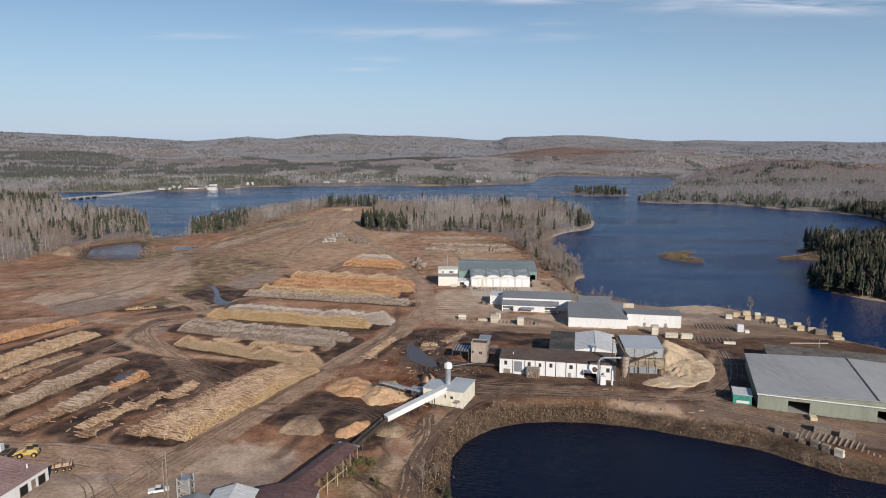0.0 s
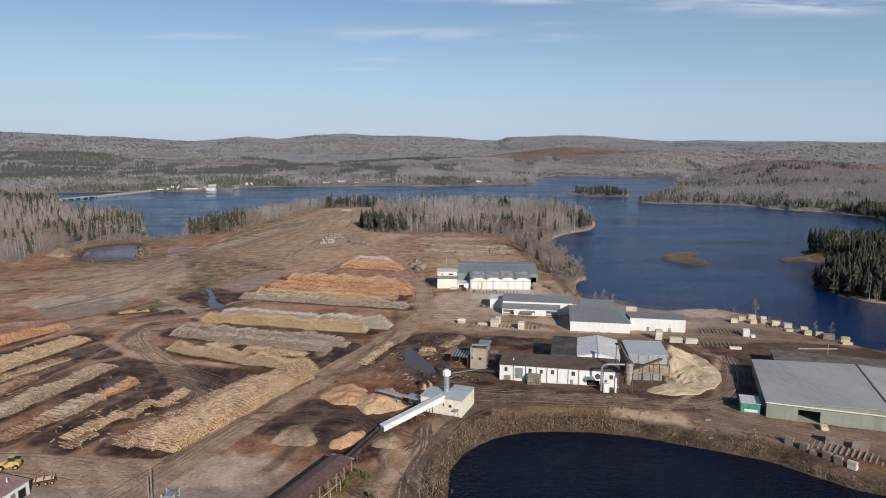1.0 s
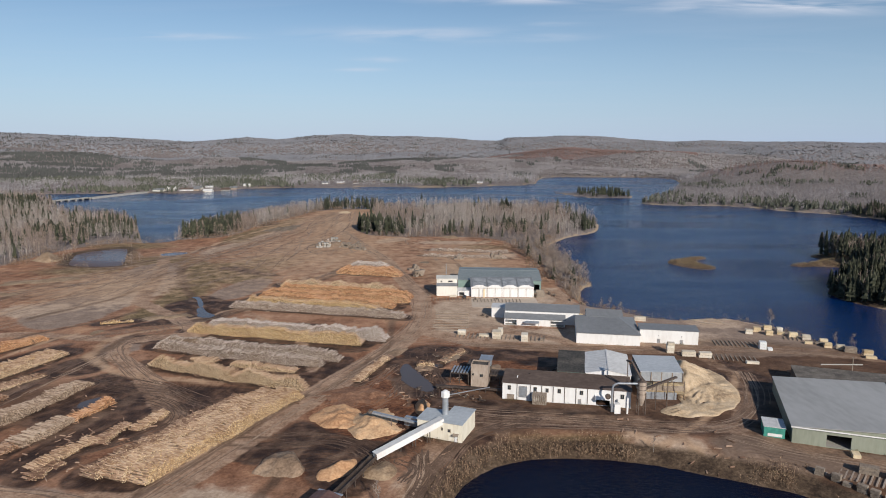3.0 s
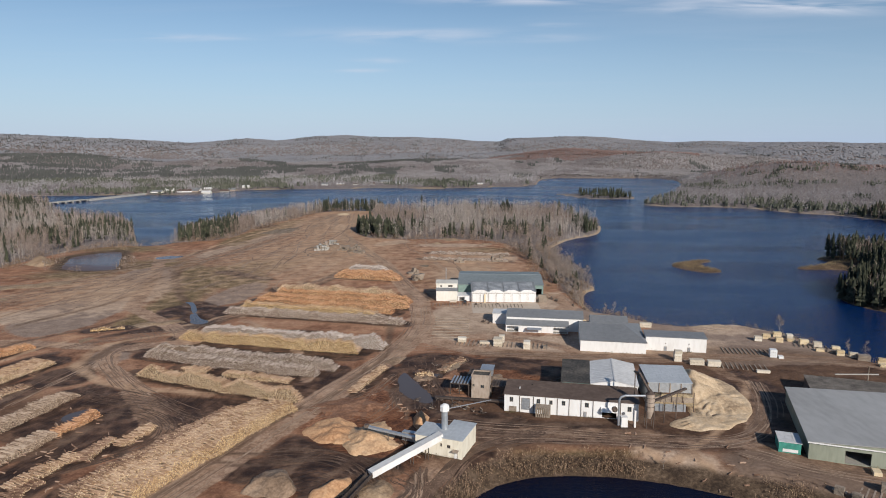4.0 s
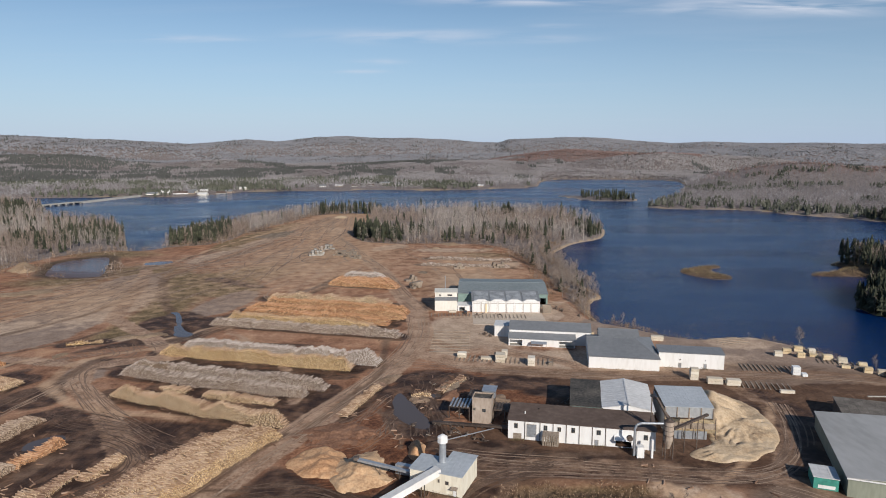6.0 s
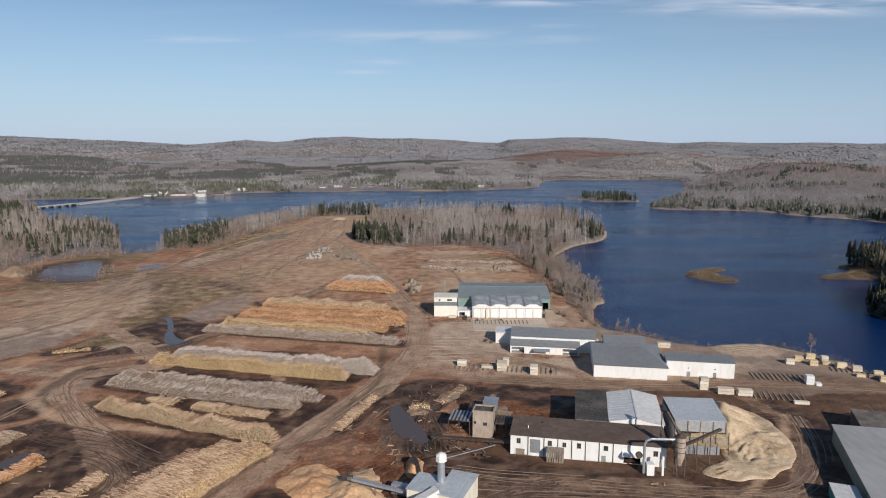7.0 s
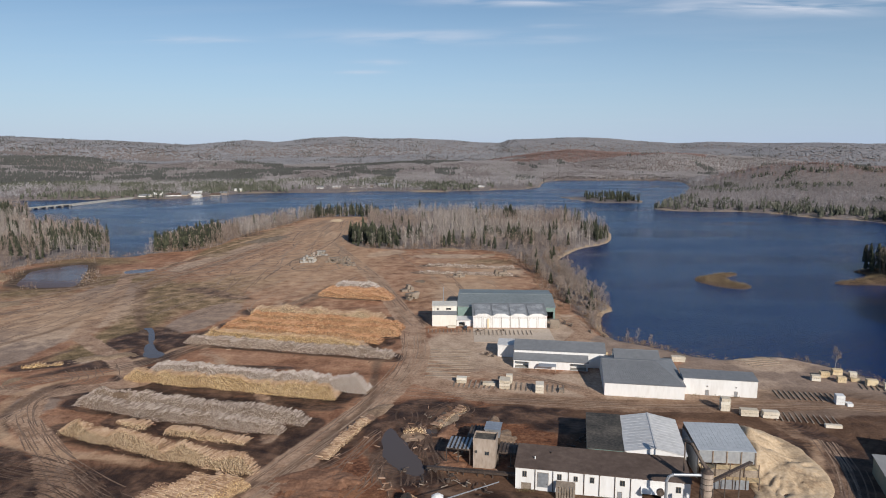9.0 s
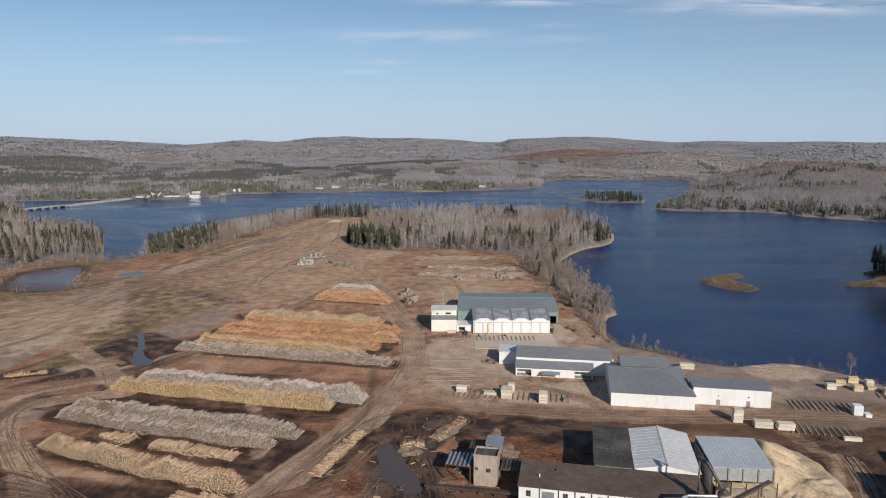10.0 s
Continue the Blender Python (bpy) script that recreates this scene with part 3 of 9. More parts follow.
# ---- ground: one sheet to the horizon ----
PILES = [
    ((-133, 302), (-58, 274), 6.0, 5.4, "pale", "long pile of pale peeled logs with cut ends showing"),
    ((-118, 311), (-104, 307), 4.0, 1.8, "pale", "short low pile of pale logs"),
    ((-97, 304), (-66, 295), 4.0, 2.6, "pale", "short low pile of pale logs"),
    ((-141, 326), (-57, 302), 6.0, 4.6, "grey", "long pile of weathered grey logs"),
    ((-141, 334), (-50, 310), 6.0, 4.8, "grey", "long pile of weathered grey logs"),
    ((-136, 355), (-43, 334), 6.0, 5.2, "gold", "long pile of golden fresh-cut logs"),
    ((-130, 364), (-32, 341), 7.0, 6.2, "white", "long pile of bleached grey logs behind golden ones"),
    ((-132, 408), (-26, 384), 6.0, 4.2, "grey", "long low pile of grey logs"),
    ((-126, 416), (-40, 396), 7.0, 5.0, "gold", "long pile of golden logs"),
    ((-122, 428), (-34, 407), 7.0, 5.0, "orange", "long pile of orange-cut logs"),
    ((-120, 440), (-26, 419), 7.0, 5.0, "orange", "long pile of orange-cut logs"),
    ((-114, 451), (-25, 431), 7.0, 5.4, "orange", "long pile of orange-cut logs"),
    ((-116, 467), (-37, 449), 9.0, 5.4, "pale", "long pile of pale-ended logs"),
    ((-86, 512), (-37, 500), 9.0, 4.4, "orange", "pile of orange-cut logs"),
    ((-84, 522), (-42, 511), 9.0, 4.8, "orange", "pile of orange-cut logs"),
    ((-80, 534), (-48, 525), 9.0, 6.0, "white", "pile of bleached grey-white logs"),
    ((-87, 201), (-57, 269), 9.5, 4.0, "gold", "long row of golden-ended pulp logs along the road"),
    ((-95, 203), (-66, 271), 9.5, 3.6, "pale", "long row of pulp logs"),
    ((-103, 204), (-76, 266), 7.5, 2.8, "tan", "long row of brown-barked pulp logs"),
    ((-163, 208), (-143, 280), 8.0, 3.4, "dun", "long row of grey-tan pulp logs"),
    ((-144, 207), (-138, 224), 6.5, 2.2, "rust", "short row of rust-brown pulp logs"),
    ((-138, 224), (-131, 245), 6.5, 2.6, "dun", "row of grey-tan pulp logs"),
    ((-131, 244), (-125, 262), 5.5, 2.4, "orange", "short row of orange-cut pulp logs"),
    ((-124, 209), (-115, 230), 5.5, 1.4, "pale", "short low row of pale pulp logs"),
    ((-121, 203), (-117, 214), 5.0, 1.0, "tan", "low scatter of short logs"),
    ((-113, 227), (-110, 243), 4.5, 1.2, "tan", "low row of short logs"),
    ((-106, 237), (-101, 253), 4.5, 1.5, "pale", "short low row of pulp logs"),
    ((-176, 222), (-168, 265), 7.0, 2.2, "rust", "row of dark rust-brown pulp logs"),
    ((-183, 256), (-167, 289), 7.0, 1.8, "tan", "low row of tan pulp logs"),
    ((-199, 240), (-172, 316), 9.0, 3.6, "pale", "long row of pale pulp logs"),
    ((-206, 252), (-180, 320), 7.0, 3.0, "gold", "long row of golden pulp logs"),
    ((-230, 280), (-195, 338), 8.0, 4.2, "orange", "long row of orange-cut logs"),
    ((-37, 285), (-27, 315), 4.5, 2.0, "pale", "low row of short pale logs beside the road"),
    ((-15, 304), (-7, 306), 3.0, 1.6, "tan", "small pile of short logs beside the puddle"),
    ((-3, 309), (7, 326), 3.5, 1.8, "tan", "rough row of waste logs on a bark bank"),
    ((-25, 590), (46, 578), 5.0, 2.2, "grey", "low far row of brown logs"),
    ((-20, 620), (50, 606), 5.0, 2.2, "grey", "low far row of brown logs"),
    ((-186, 366), (-170, 372), 5.0, 2.0, "gold", "small heap of golden logs"),
]
ROADS = [  # centre line and half width of the yard's dirt roads
    ([(-110, 120), (-88, 180), (-68, 233), (-50, 278), (-29, 327), (-14, 380), (-20, 440), (-36, 500), (-55, 570), (-88, 660), (-125, 760), (-150, 860)], 6.5, 1.0),
    ([(-14, 360), (14, 339), (58, 331), (115, 329), (150, 335), (200, 318), (260, 250)], 6.0, 0.85),
    ([(-14, 385), (4, 366), (22, 362), (48, 352), (58, 340)], 4.0, 0.7),
    ([(-25, 170), (-13, 200), (-2, 232), (14, 248), (44, 250), (80, 246), (98, 242), (120, 224), (146, 208), (190, 195)], 5.5, 0.42),
    ([(98, 242), (112, 268), (120, 300), (112, 326)], 3.5, 0.5),
    ([(-68, 233), (-100, 250), (-128, 290), (-150, 312), (-160, 336), (-128, 352), (-150, 380), (-190, 420), (-220, 520), (-250, 600)], 5.0, 0.8),
    ([(-160, 336), (-220, 350), (-300, 330)], 5.0, 0.6),
    ([(-88, 190), (-110, 188), (-150, 195), (-220, 200)], 9.0, 0.7),
    ([(-60, 300), (-75, 345), (-120, 400), (-105, 500), (-92, 600)], 3.5, 0.45),
    ([(56, 400), (72, 430), (66, 455)], 6.0, 0.8),
]
GRAVEL = [((10, 520), (26, 50)), ((0, 668), (44, 14)), ((40, 600), (22, 30)), ((66, 440), (14, 34)), ((-2, 395), (18, 40)), ((20, 400), (50, 42)), ((70, 350), (80, 24)), ((60, 430), (16, 26)), ((28, 422), (34, 18)), ((0, 415), (14, 14)), ((-74, 190), (30, 14)), ((-205, 450), (24, 60)), ((-240, 400), (30, 20))]
MUD = [((-40, 229), (20, 8)), ((-22, 224), (12, 8)), ((6, 233), (16, 6)), ((-8, 215), (7, 12)), ((-14, 325), (16, 9)), ((24, 325), (30, 6)), ((-95, 268), (42, 16)), ((-140, 258), (26, 26)), ((-50, 302), (14, 12)), ((-12, 308), (22, 18)), ((-65, 320), (20, 9)), ((-150, 340), (20, 10)),
       ((44, 312), (22, 9)), ((-60, 222), (16, 10)), ((-110, 330), (50, 6)), ((-20, 440), (7, 18)), ((8, 262), (26, 8)), ((-185, 240), (16, 22)),
       ((-100, 372), (46, 5)), ((-8, 240), (9, 9)), ((130, 262), (12, 10)), ((-160, 412), (14, 22)), ((30, 248), (40, 9)), ((-30, 226), (20, 8)), ((6, 226), (9, 12)), ((110, 285), (10, 30)), ((20, 318), (40, 6)), ((-14, 296), (12, 14)), ((-160, 300), (16, 16)), ((-120, 240), (12, 30)), ((90, 305), (12, 10))]
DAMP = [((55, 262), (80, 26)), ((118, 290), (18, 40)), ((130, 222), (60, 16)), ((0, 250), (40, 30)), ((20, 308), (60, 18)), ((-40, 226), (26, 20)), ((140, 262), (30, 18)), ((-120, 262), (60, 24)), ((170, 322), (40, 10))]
BARK = [((-34, 272), (22, 14)), ((-4, 330), (14, 8)), ((-30, 258), (24, 18)), ((-26, 285), (14, 18)), ((-36, 212), (15, 13)), ((6, 292), (22, 15)), ((24, 300), (20, 14)), ((-24, 232), (18, 10))]
GRASS = [((30, 640), (36, 24)), ((-150, 560), (40, 50)), ((-280, 520), (50, 30)), ((-190, 500), (42, 90)), ((-240, 560), (50, 46)), ((-150, 420), (12, 40)), ((-6, 196), (12, 20)), ((-34, 180), (9, 12)), ((44, 236), (34, 4)), ((150, 400), (20, 5)),
         ((-70, 172), (9, 7)), ((-300, 640), (60, 30)), ((-170, 455), (22, 50))]
ZONES = {"mud": [], "bark": [], "grass": [], "gravel": [], "plain": [], "damp": []}


def zone(kind, *pts):
    """A patch of ground with one kind of surface, inside a rounded outline."""
    ZONES[kind].append(smooth_poly(np.array(pts, float)))


zone("mud", (-147, 277), (-148, 297), (-127, 285), (-114, 272), (-93, 276), (-79, 273), (-71, 264), (-80, 248), (-92, 242), (-105, 238), (-118, 240), (-130, 250))
zone("mud", (-21, 331), (-11, 338), (14, 331), (9, 317), (1, 306), (-2, 284), (2, 266), (-15, 266), (-25, 285), (-24, 310))
zone("mud", (22, 327), (32, 331), (43, 327), (39, 312), (26, 312))
zone("mud", (-180, 350), (-163, 362), (-146, 370), (-126, 378), (-128, 415), (-116, 437), (-105, 472), (-99, 500), (-103, 500), (-120, 442), (-136, 420), (-150, 438), (-168, 438), (-156, 410), (-150, 392), (-165, 371))
zone("mud", (-137, 354), (-87, 340), (-41, 331), (-38, 324), (-60, 325), (-100, 334), (-138, 342))
zone("mud", (-122, 315), (-90, 309), (-60, 298), (-43, 312), (-36, 296), (-50, 281), (-61, 286), (-92, 301), (-120, 308))
zone("mud", (-58, 242), (-52, 249), (-34, 233), (-20, 222), (-20, 206), (-27, 192), (-40, 200), (-46, 214), (-57, 228))
zone("mud", (8, 262), (30, 260), (62, 258), (84, 246), (100, 247), (117, 285), (127, 303), (131, 285), (106, 240), (80, 236), (42, 243), (12, 247))
zone("mud", (-178, 224), (-168, 262), (-160, 290), (-152, 315), (-160, 320), (-172, 285), (-182, 240))
zone("mud", (-140, 205), (-132, 232), (-126, 244), (-116, 240), (-122, 222), (-130, 204))
zone("mud", (-212, 262), (-196, 302), (-178, 328), (-184, 334), (-204, 305), (-218, 275))
zone("mud", (-26, 455), (-18, 470), (-12, 452), (-17, 425), (-25, 420))
zone("bark", (-54, 277), (-30, 288), (-20, 282), (-4, 283), (-4, 249), (-14, 243), (-34, 231), (-45, 237), (-55, 254))
zone("bark", (0, 314), (18, 318), (34, 312), (38, 292), (20, 288), (2, 296))
zone("bark", (-40, 204), (-30, 206), (-22, 216), (-30, 222), (-38, 216))
zone("grass", (-184, 368), (-161, 381), (-153, 408), (-162, 471), (-196, 566), (-210, 556), (-207, 530), (-190, 471), (-181, 417))
zone("grass", (-208, 552), (-156, 560), (-121, 493), (-150, 471), (-176, 484))
zone("grass", (-215, 640), (-190, 760), (-178, 880), (-200, 880), (-218, 780), (-232, 690))
zone("grass", (-30, 186), (-22, 194), (-14, 188), (-17, 168), (-26, 158), (-32, 166))
zone("grass", (-8, 205), (-2, 212), (2, 204), (-3, 180), (-7, 160), (-14, 160), (-11, 182))
zone("plain", (-250, 392), (-238, 471), (-249, 530), (-236, 556), (-214, 547), (-196, 491), (-192, 437), (-193, 403), (-194, 372), (-215, 352))
zone("plain", (-180, 182), (-135, 202), (-104, 198), (-92, 186), (-100, 150), (-170, 150))
zone("plain", (-84, 190), (-62, 186), (-46, 196), (-52, 168), (-76, 158), (-92, 168))
zone("plain", (-156, 310), (-146, 322), (-146, 330), (-156, 345), (-166, 335), (-162, 318))
zone("plain", (84, 236), (106, 239), (111, 231), (150, 219), (215, 198), (215, 178), (150, 192), (120, 207), (100, 215), (86, 221))
zone("mud", (101, 250), (117, 262), (121, 290), (118, 318), (126, 316), (137, 284), (131, 262), (113, 238))
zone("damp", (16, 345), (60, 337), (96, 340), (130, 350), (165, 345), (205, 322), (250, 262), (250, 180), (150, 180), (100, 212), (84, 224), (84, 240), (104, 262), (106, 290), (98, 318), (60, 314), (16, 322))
zone("plain", (92, 350), (96, 330), (130, 318), (150, 322), (180, 322), (215, 308), (196, 342), (178, 380), (158, 398), (120, 392), (98, 376))
zone("plain", (60, 402), (76, 432), (92, 428), (108, 409), (140, 395), (166, 386), (152, 370), (110, 383), (84, 388), (66, 396))
zone("gravel", (-112, 176), (-97, 176), (-92, 165), (-100, 140), (-122, 150), (-116, 166))
zone("gravel", (-14, 404), (-1, 419), (15, 402), (18, 363), (-11, 354))
zone("gravel", (10, 410), (12, 436), (56, 438), (80, 430), (62, 405), (36, 400))
zone("gravel", (124, 392), (150, 402), (172, 388), (150, 366), (128, 372))
zone("gravel", (-130, 640), (-104, 650), (-100, 670), (-128, 672))
zone("gravel", (-186, 368), (-168, 380), (-150, 388), (-146, 383), (-166, 372), (-184, 362))
zone("gravel", (-271, 925), (-269, 987), (-244, 966), (-212, 901), (-206, 866), (-228, 883), (-248, 888))
zone("mud", (-258, 798), (-261, 838), (-238, 843), (-207, 828), (-202, 808), (-220, 785), (-241, 775))
zone("bark", (-198, 844), (-201, 913), (-196, 974), (-189, 996), (-183, 939), (-188, 889), (-187, 834))
zone("plain", (-153, 427), (-154, 459), (-147, 484), (-137, 496), (-124, 485), (-125, 459), (-131, 437), (-144, 421))
zone("mud", (-182, 537), (-166, 540), (-144, 519), (-125, 508), (-123, 501), (-140, 503), (-161, 518), (-178, 528))
zone("gravel", (-222, 600), (-218, 633), (-208, 676), (-192, 750), (-179, 767), (-180, 727), (-197, 657), (-205, 611), (-211, 590))
zone("gravel", (-137, 804), (-132, 845), (-120, 795), (-114, 727), (-122, 735))
zone("gravel", (-77, 671), (-64, 699), (-43, 706), (-41, 685), (-56, 672), (-70, 659))
zone("gravel", (56, 240), (70, 241), (84, 230), (88, 219), (78, 219), (64, 224))

FIELD_OUT = smooth_poly(np.array([(-330, 60), (-330, 330), (-358, 480), (-354, 560), (-346, 640), (-300, 672), (-225, 700), (-228, 800), (-205, 880), (-190, 985), (-100, 1000),
                                  (-110, 830), (-104, 740), (-70, 705), (-10, 712), (48, 700), (62, 640), (72, 560), (74, 480), (80, 430), (110, 400), (165, 395), (215, 310),
                                  (320, 200), (330, 60)], float))

# worn lines across the yard: 1 dry and pale, -1 wet and dark; half width; course
LINES = [
    (1, 3.2, [(62, 238), (66, 230), (68, 223)]),
    (1, 2.6, [(77, 234), (79, 227), (82, 219)]),
    (1, 3.0, [(-257, 387), (-249, 429), (-237, 476), (-228, 549)]),
    (-1, 4.0, [(-280, 421), (-275, 487), (-258, 536), (-232, 596), (-214, 679)]),
    (1, 2.2, [(-234, 576), (-224, 675), (-198, 799), (-163, 987), (-139, 1058)]),
    (-1, 3.0, [(-209, 537), (-190, 657), (-156, 789), (-144, 971)]),
    (-1, 5.0, [(-159, 423), (-184, 473), (-214, 537)]),
    (1, 2.2, [(-142, 382), (-126, 402), (-111, 448), (-93, 516), (-73, 593), (-56, 625)]),
    (-1, 3.0, [(-126, 383), (-112, 424), (-94, 475), (-80, 539)]),
    (-1, 3.0, [(-234, 381), (-220, 408), (-207, 438), (-213, 514)]),
    (1, 3.0, [(-179, 657), (-124, 624), (-92, 698), (-78, 791)]),
    (-1, 3.0, [(-160, 538), (-134, 578), (-103, 624)]),
    (1, 2.5, [(-218, 876), (-162, 816), (-130, 878)]),
    (1, 2.6, [(-164, 311), (-168, 338), (-158, 354), (-142, 365)]),
    (1, 3.2, [(-164, 311), (-149, 297), (-129, 290), (-95, 282)]),
    (-1, 3.5, [(-174, 264), (-167, 296), (-161, 325), (-158, 349)]),
    (-1, 3.5, [(-122, 270), (-125, 253), (-131, 233), (-143, 216)]),
    (-1, 2.5, [(-46, 234), (-52, 210), (-56, 190)]),
    (-1, 2.2, [(-57, 271), (-76, 221), (-88, 196)]),
    (-1, 2.5, [(-218, 328), (-210, 353), (-193, 370), (-180, 394)]),
    (1, 2.0, [(-201, 304), (-199, 329), (-187, 348)]),
    (-1, 2.5, [(-31, 384), (-30, 331), (-39, 298), (-53, 271)]),
    (-1, 2.5, [(-3, 266), (21, 258), (52, 256), (77, 267)]),
    (1, 2.0, [(70, 232), (86, 243), (106, 268), (121, 301)]),
    (-1, 3.0, [(-2, 207), (9, 222), (20, 242)]),
    (-1, 1.5, [(-19, 216), (-13, 206), (-14, 193), (-16, 179), (-14, 171)]),
    (-1, 1.5, [(7, 224), (-1, 215), (-7, 203), (-11, 191), (-12, 171)]),
    (-1, 1.5, [(15, 234), (4, 221), (-5, 206), (-9, 193), (-11, 180)]),
    (-1, 1.5, [(-71, 229), (-61, 226), (-50, 228), (-45, 233)]),
    (-1, 1.5, [(-75, 236), (-60, 233), (-47, 237)]),
    (-1, 1.5, [(-62, 217), (-56, 220), (-45, 217)]),
    (-1, 1.5, [(-40, 206), (-39, 216), (-32, 222)]),
    (-1, 1.5, [(-30, 211), (-24, 206), (-22, 195), (-23, 184)]),
    (-1, 1.5, [(-22, 294), (-14, 274), (-15, 261)]),
    (-1, 1.5, [(-38, 317), (-29, 294), (-17, 270)]),
]

GUIDES = [[(-62, 222), (-40, 231), (-22, 226), (-12, 204), (-14, 180)], [(34, 247), (10, 239), (0, 222), (-5, 196), (-12, 170)], [(-36, 300), (-10, 322), (20, 316)], [(-210, 180), (-186, 262), (-168, 345)], [(-165, 205), (-150, 282)], [(-118, 205), (-98, 280), (-128, 330)], [(-145, 318), (-56, 292)], [(-140, 348), (-40, 325)],
          [(-134, 400), (-28, 376)], [(-135, 480), (-40, 484)], [(-330, 420), (-240, 470), (-190, 560), (-150, 700), (-150, 950)], [(-340, 250), (-285, 400), (-240, 560)], [(-250, 330), (-205, 450), (-165, 600), (-130, 800)], [(-215, 330), (-170, 430), (-120, 560)],
          [(-110, 560), (-120, 700), (-175, 930)], [(-30, 640), (60, 620)], [(-50, 262), (-12, 300), (20, 292)], [(-58, 232), (-20, 240), (5, 268), (60, 258)],
          [(0, 410), (40, 405), (60, 440)], [(125, 340), (180, 360)], [(10, 205), (4, 236), (26, 262)], [(90, 232), (130, 214), (180, 190)], [(-20, 330), (40, 322), (120, 316)]]


def smooth_line(pts, k=2):
    p = np.array(pts, float)
    for _ in range(k):
        p = np.concatenate([p[:1], np.stack([0.75 * p[:-1] + 0.25 * p[1:], 0.25 * p[:-1] + 0.75 * p[1:]], 1).reshape(-1, 2), p[-1:]])
    return p


def blobs(P, items):
    out = np.zeros(len(P))
    for (x, y), (sx, sy) in items:
        out = np.maximum(out, np.exp(-((P[:, 0] - x) / sx) ** 2 - ((P[:, 1] - y) / sy) ** 2))
    return out


def spaced(start, fine0, fine1, end, step, grow):
    a = list(np.arange(fine0, fine1 + 0.01, step))
    s = step
    while a[-1] < end:
        s = min(s * grow, 110); a.append(a[-1] + s)
    s = step
    b = []
    x = fine0
    while x > start:
        s = min(s * grow, 110); x -= s; b.append(x)
    return np.array(b[::-1] + a)


def ground_material():
    m = bpy.data.materials.new("yard_soil")
    m.use_nodes = True
    nt = m.node_tree
    N = nt.nodes.new
    b = nt.nodes["Principled BSDF"]
    geo = N("ShaderNodeNewGeometry")

    def noise_tex(scale, detail=6, rough=0.6, stretch=None):
        n = N("ShaderNodeTexNoise"); n.inputs["Scale"].default_value = scale; n.inputs["Detail"].default_value = detail; n.inputs["Roughness"].default_value = rough
        if stretch:
            mp = N("ShaderNodeMapping"); mp.inputs["Scale"].default_value = stretch; mp.inputs["Rotation"].default_value = (0, 0, radians(-24))
            link(nt, geo.outputs["Position"], mp.inputs[0]); link(nt, mp.outputs[0], n.inputs["Vector"])
        else:
            link(nt, geo.outputs["Position"], n.inputs["Vector"])
        return n.outputs["Fac"]

    def ramp(src, stops):
        r = N("ShaderNodeValToRGB")
        el = r.color_ramp.elements
        while len(el) < len(stops):
            el.new(0.5)
        for e, (p, c) in zip(el, stops):
            e.position, e.color = p, (*c, 1)
        link(nt, src, r.inputs[0])
        return r.outputs[0]

    def mix(f, a, c):
        x = N("ShaderNodeMixRGB")
        link(nt, f, x.inputs[0]); link(nt, a, x.inputs[1]); link(nt, c, x.inputs[2])
        return x.outputs[0]

    def attr(n):
        a = N("ShaderNodeAttribute"); a.attribute_name = n
        return a.outputs["Fac"]

    def math(op, a, c, d=None):
        x = N("ShaderNodeMath"); x.operation = op
        for i, v in enumerate((a, c, d)):
            if v is None:
                continue
            if isinstance(v, (int, float)):
                x.inputs[i].default_value = v
            else:
                link(nt, v, x.inputs[i])
        return x.outputs[0]

    big, mid, fine = noise_tex(0.035, 5, 0.55), noise_tex(0.13, 8, 0.62), noise_tex(0.9, 8, 0.7)

    def frayed(mask, src, width=0.5):
        """A mask whose edge is broken up by noise."""
        s = math("ADD", mask, math("MULTIPLY_ADD", src, 1.1, -0.55))
        r = N("ShaderNodeMapRange"); r.inputs[1].default_value, r.inputs[2].default_value = 0.5 - width / 2, 0.5 + width / 2
        link(nt, s, r.inputs[0])
        return r.outputs[0]

    def ruts(name, freq, off):
        """Wheel ruts that follow the drives: noise drawn out along lines of equal distance from them, in patches."""
        warp = N("ShaderNodeTexNoise"); warp.inputs["Scale"].default_value = 0.06; warp.inputs["Detail"].default_value = 2
        link(nt, geo.outputs["Position"], warp.inputs["Vector"])
        u = math("ADD", attr(name), math("MULTIPLY", warp.outputs["Fac"], 9.0))
        cx = N("ShaderNodeCombineXYZ")
        slow = N("ShaderNodeTexNoise"); slow.inputs["Scale"].default_value = 0.016; slow.inputs["Detail"].default_value = 2
        link(nt, geo.outputs["Position"], slow.inputs["Vector"])
        link(nt, math("MULTIPLY", u, freq), cx.inputs[0]); link(nt, math("MULTIPLY_ADD", slow.outputs["Fac"], 7.0, off), cx.inputs[1])
        n = N("ShaderNodeTexNoise"); n.noise_dimensions = "2D"; n.inputs["Scale"].default_value = 1.0; n.inputs["Detail"].default_value = 3
        link(nt, cx.outputs[0], n.inputs["Vector"])
        p = N("ShaderNodeTexNoise"); p.inputs["Scale"].default_value = 0.03; p.inputs["Detail"].default_value = 4
        mo = N("ShaderNodeMapping"); mo.inputs["Location"].default_value = (off * 31, 7, 0)
        link(nt, geo.outputs["Position"], mo.inputs[0]); link(nt, mo.outputs[0], p.inputs["Vector"])
        where = N("ShaderNodeMapRange"); where.inputs[1].default_value, where.inputs[2].default_value = 0.50, 0.66
        link(nt, p.outputs["Fac"], where.inputs[0])
        return math("MULTIPLY", math("SUBTRACT", n.outputs["Fac"], 0.5), where.outputs[0])

    rut = math("MULTIPLY", math("ADD", ruts("across", 1.1, 0.0), ruts("flow", 1.0, 3.0)), 0.5)
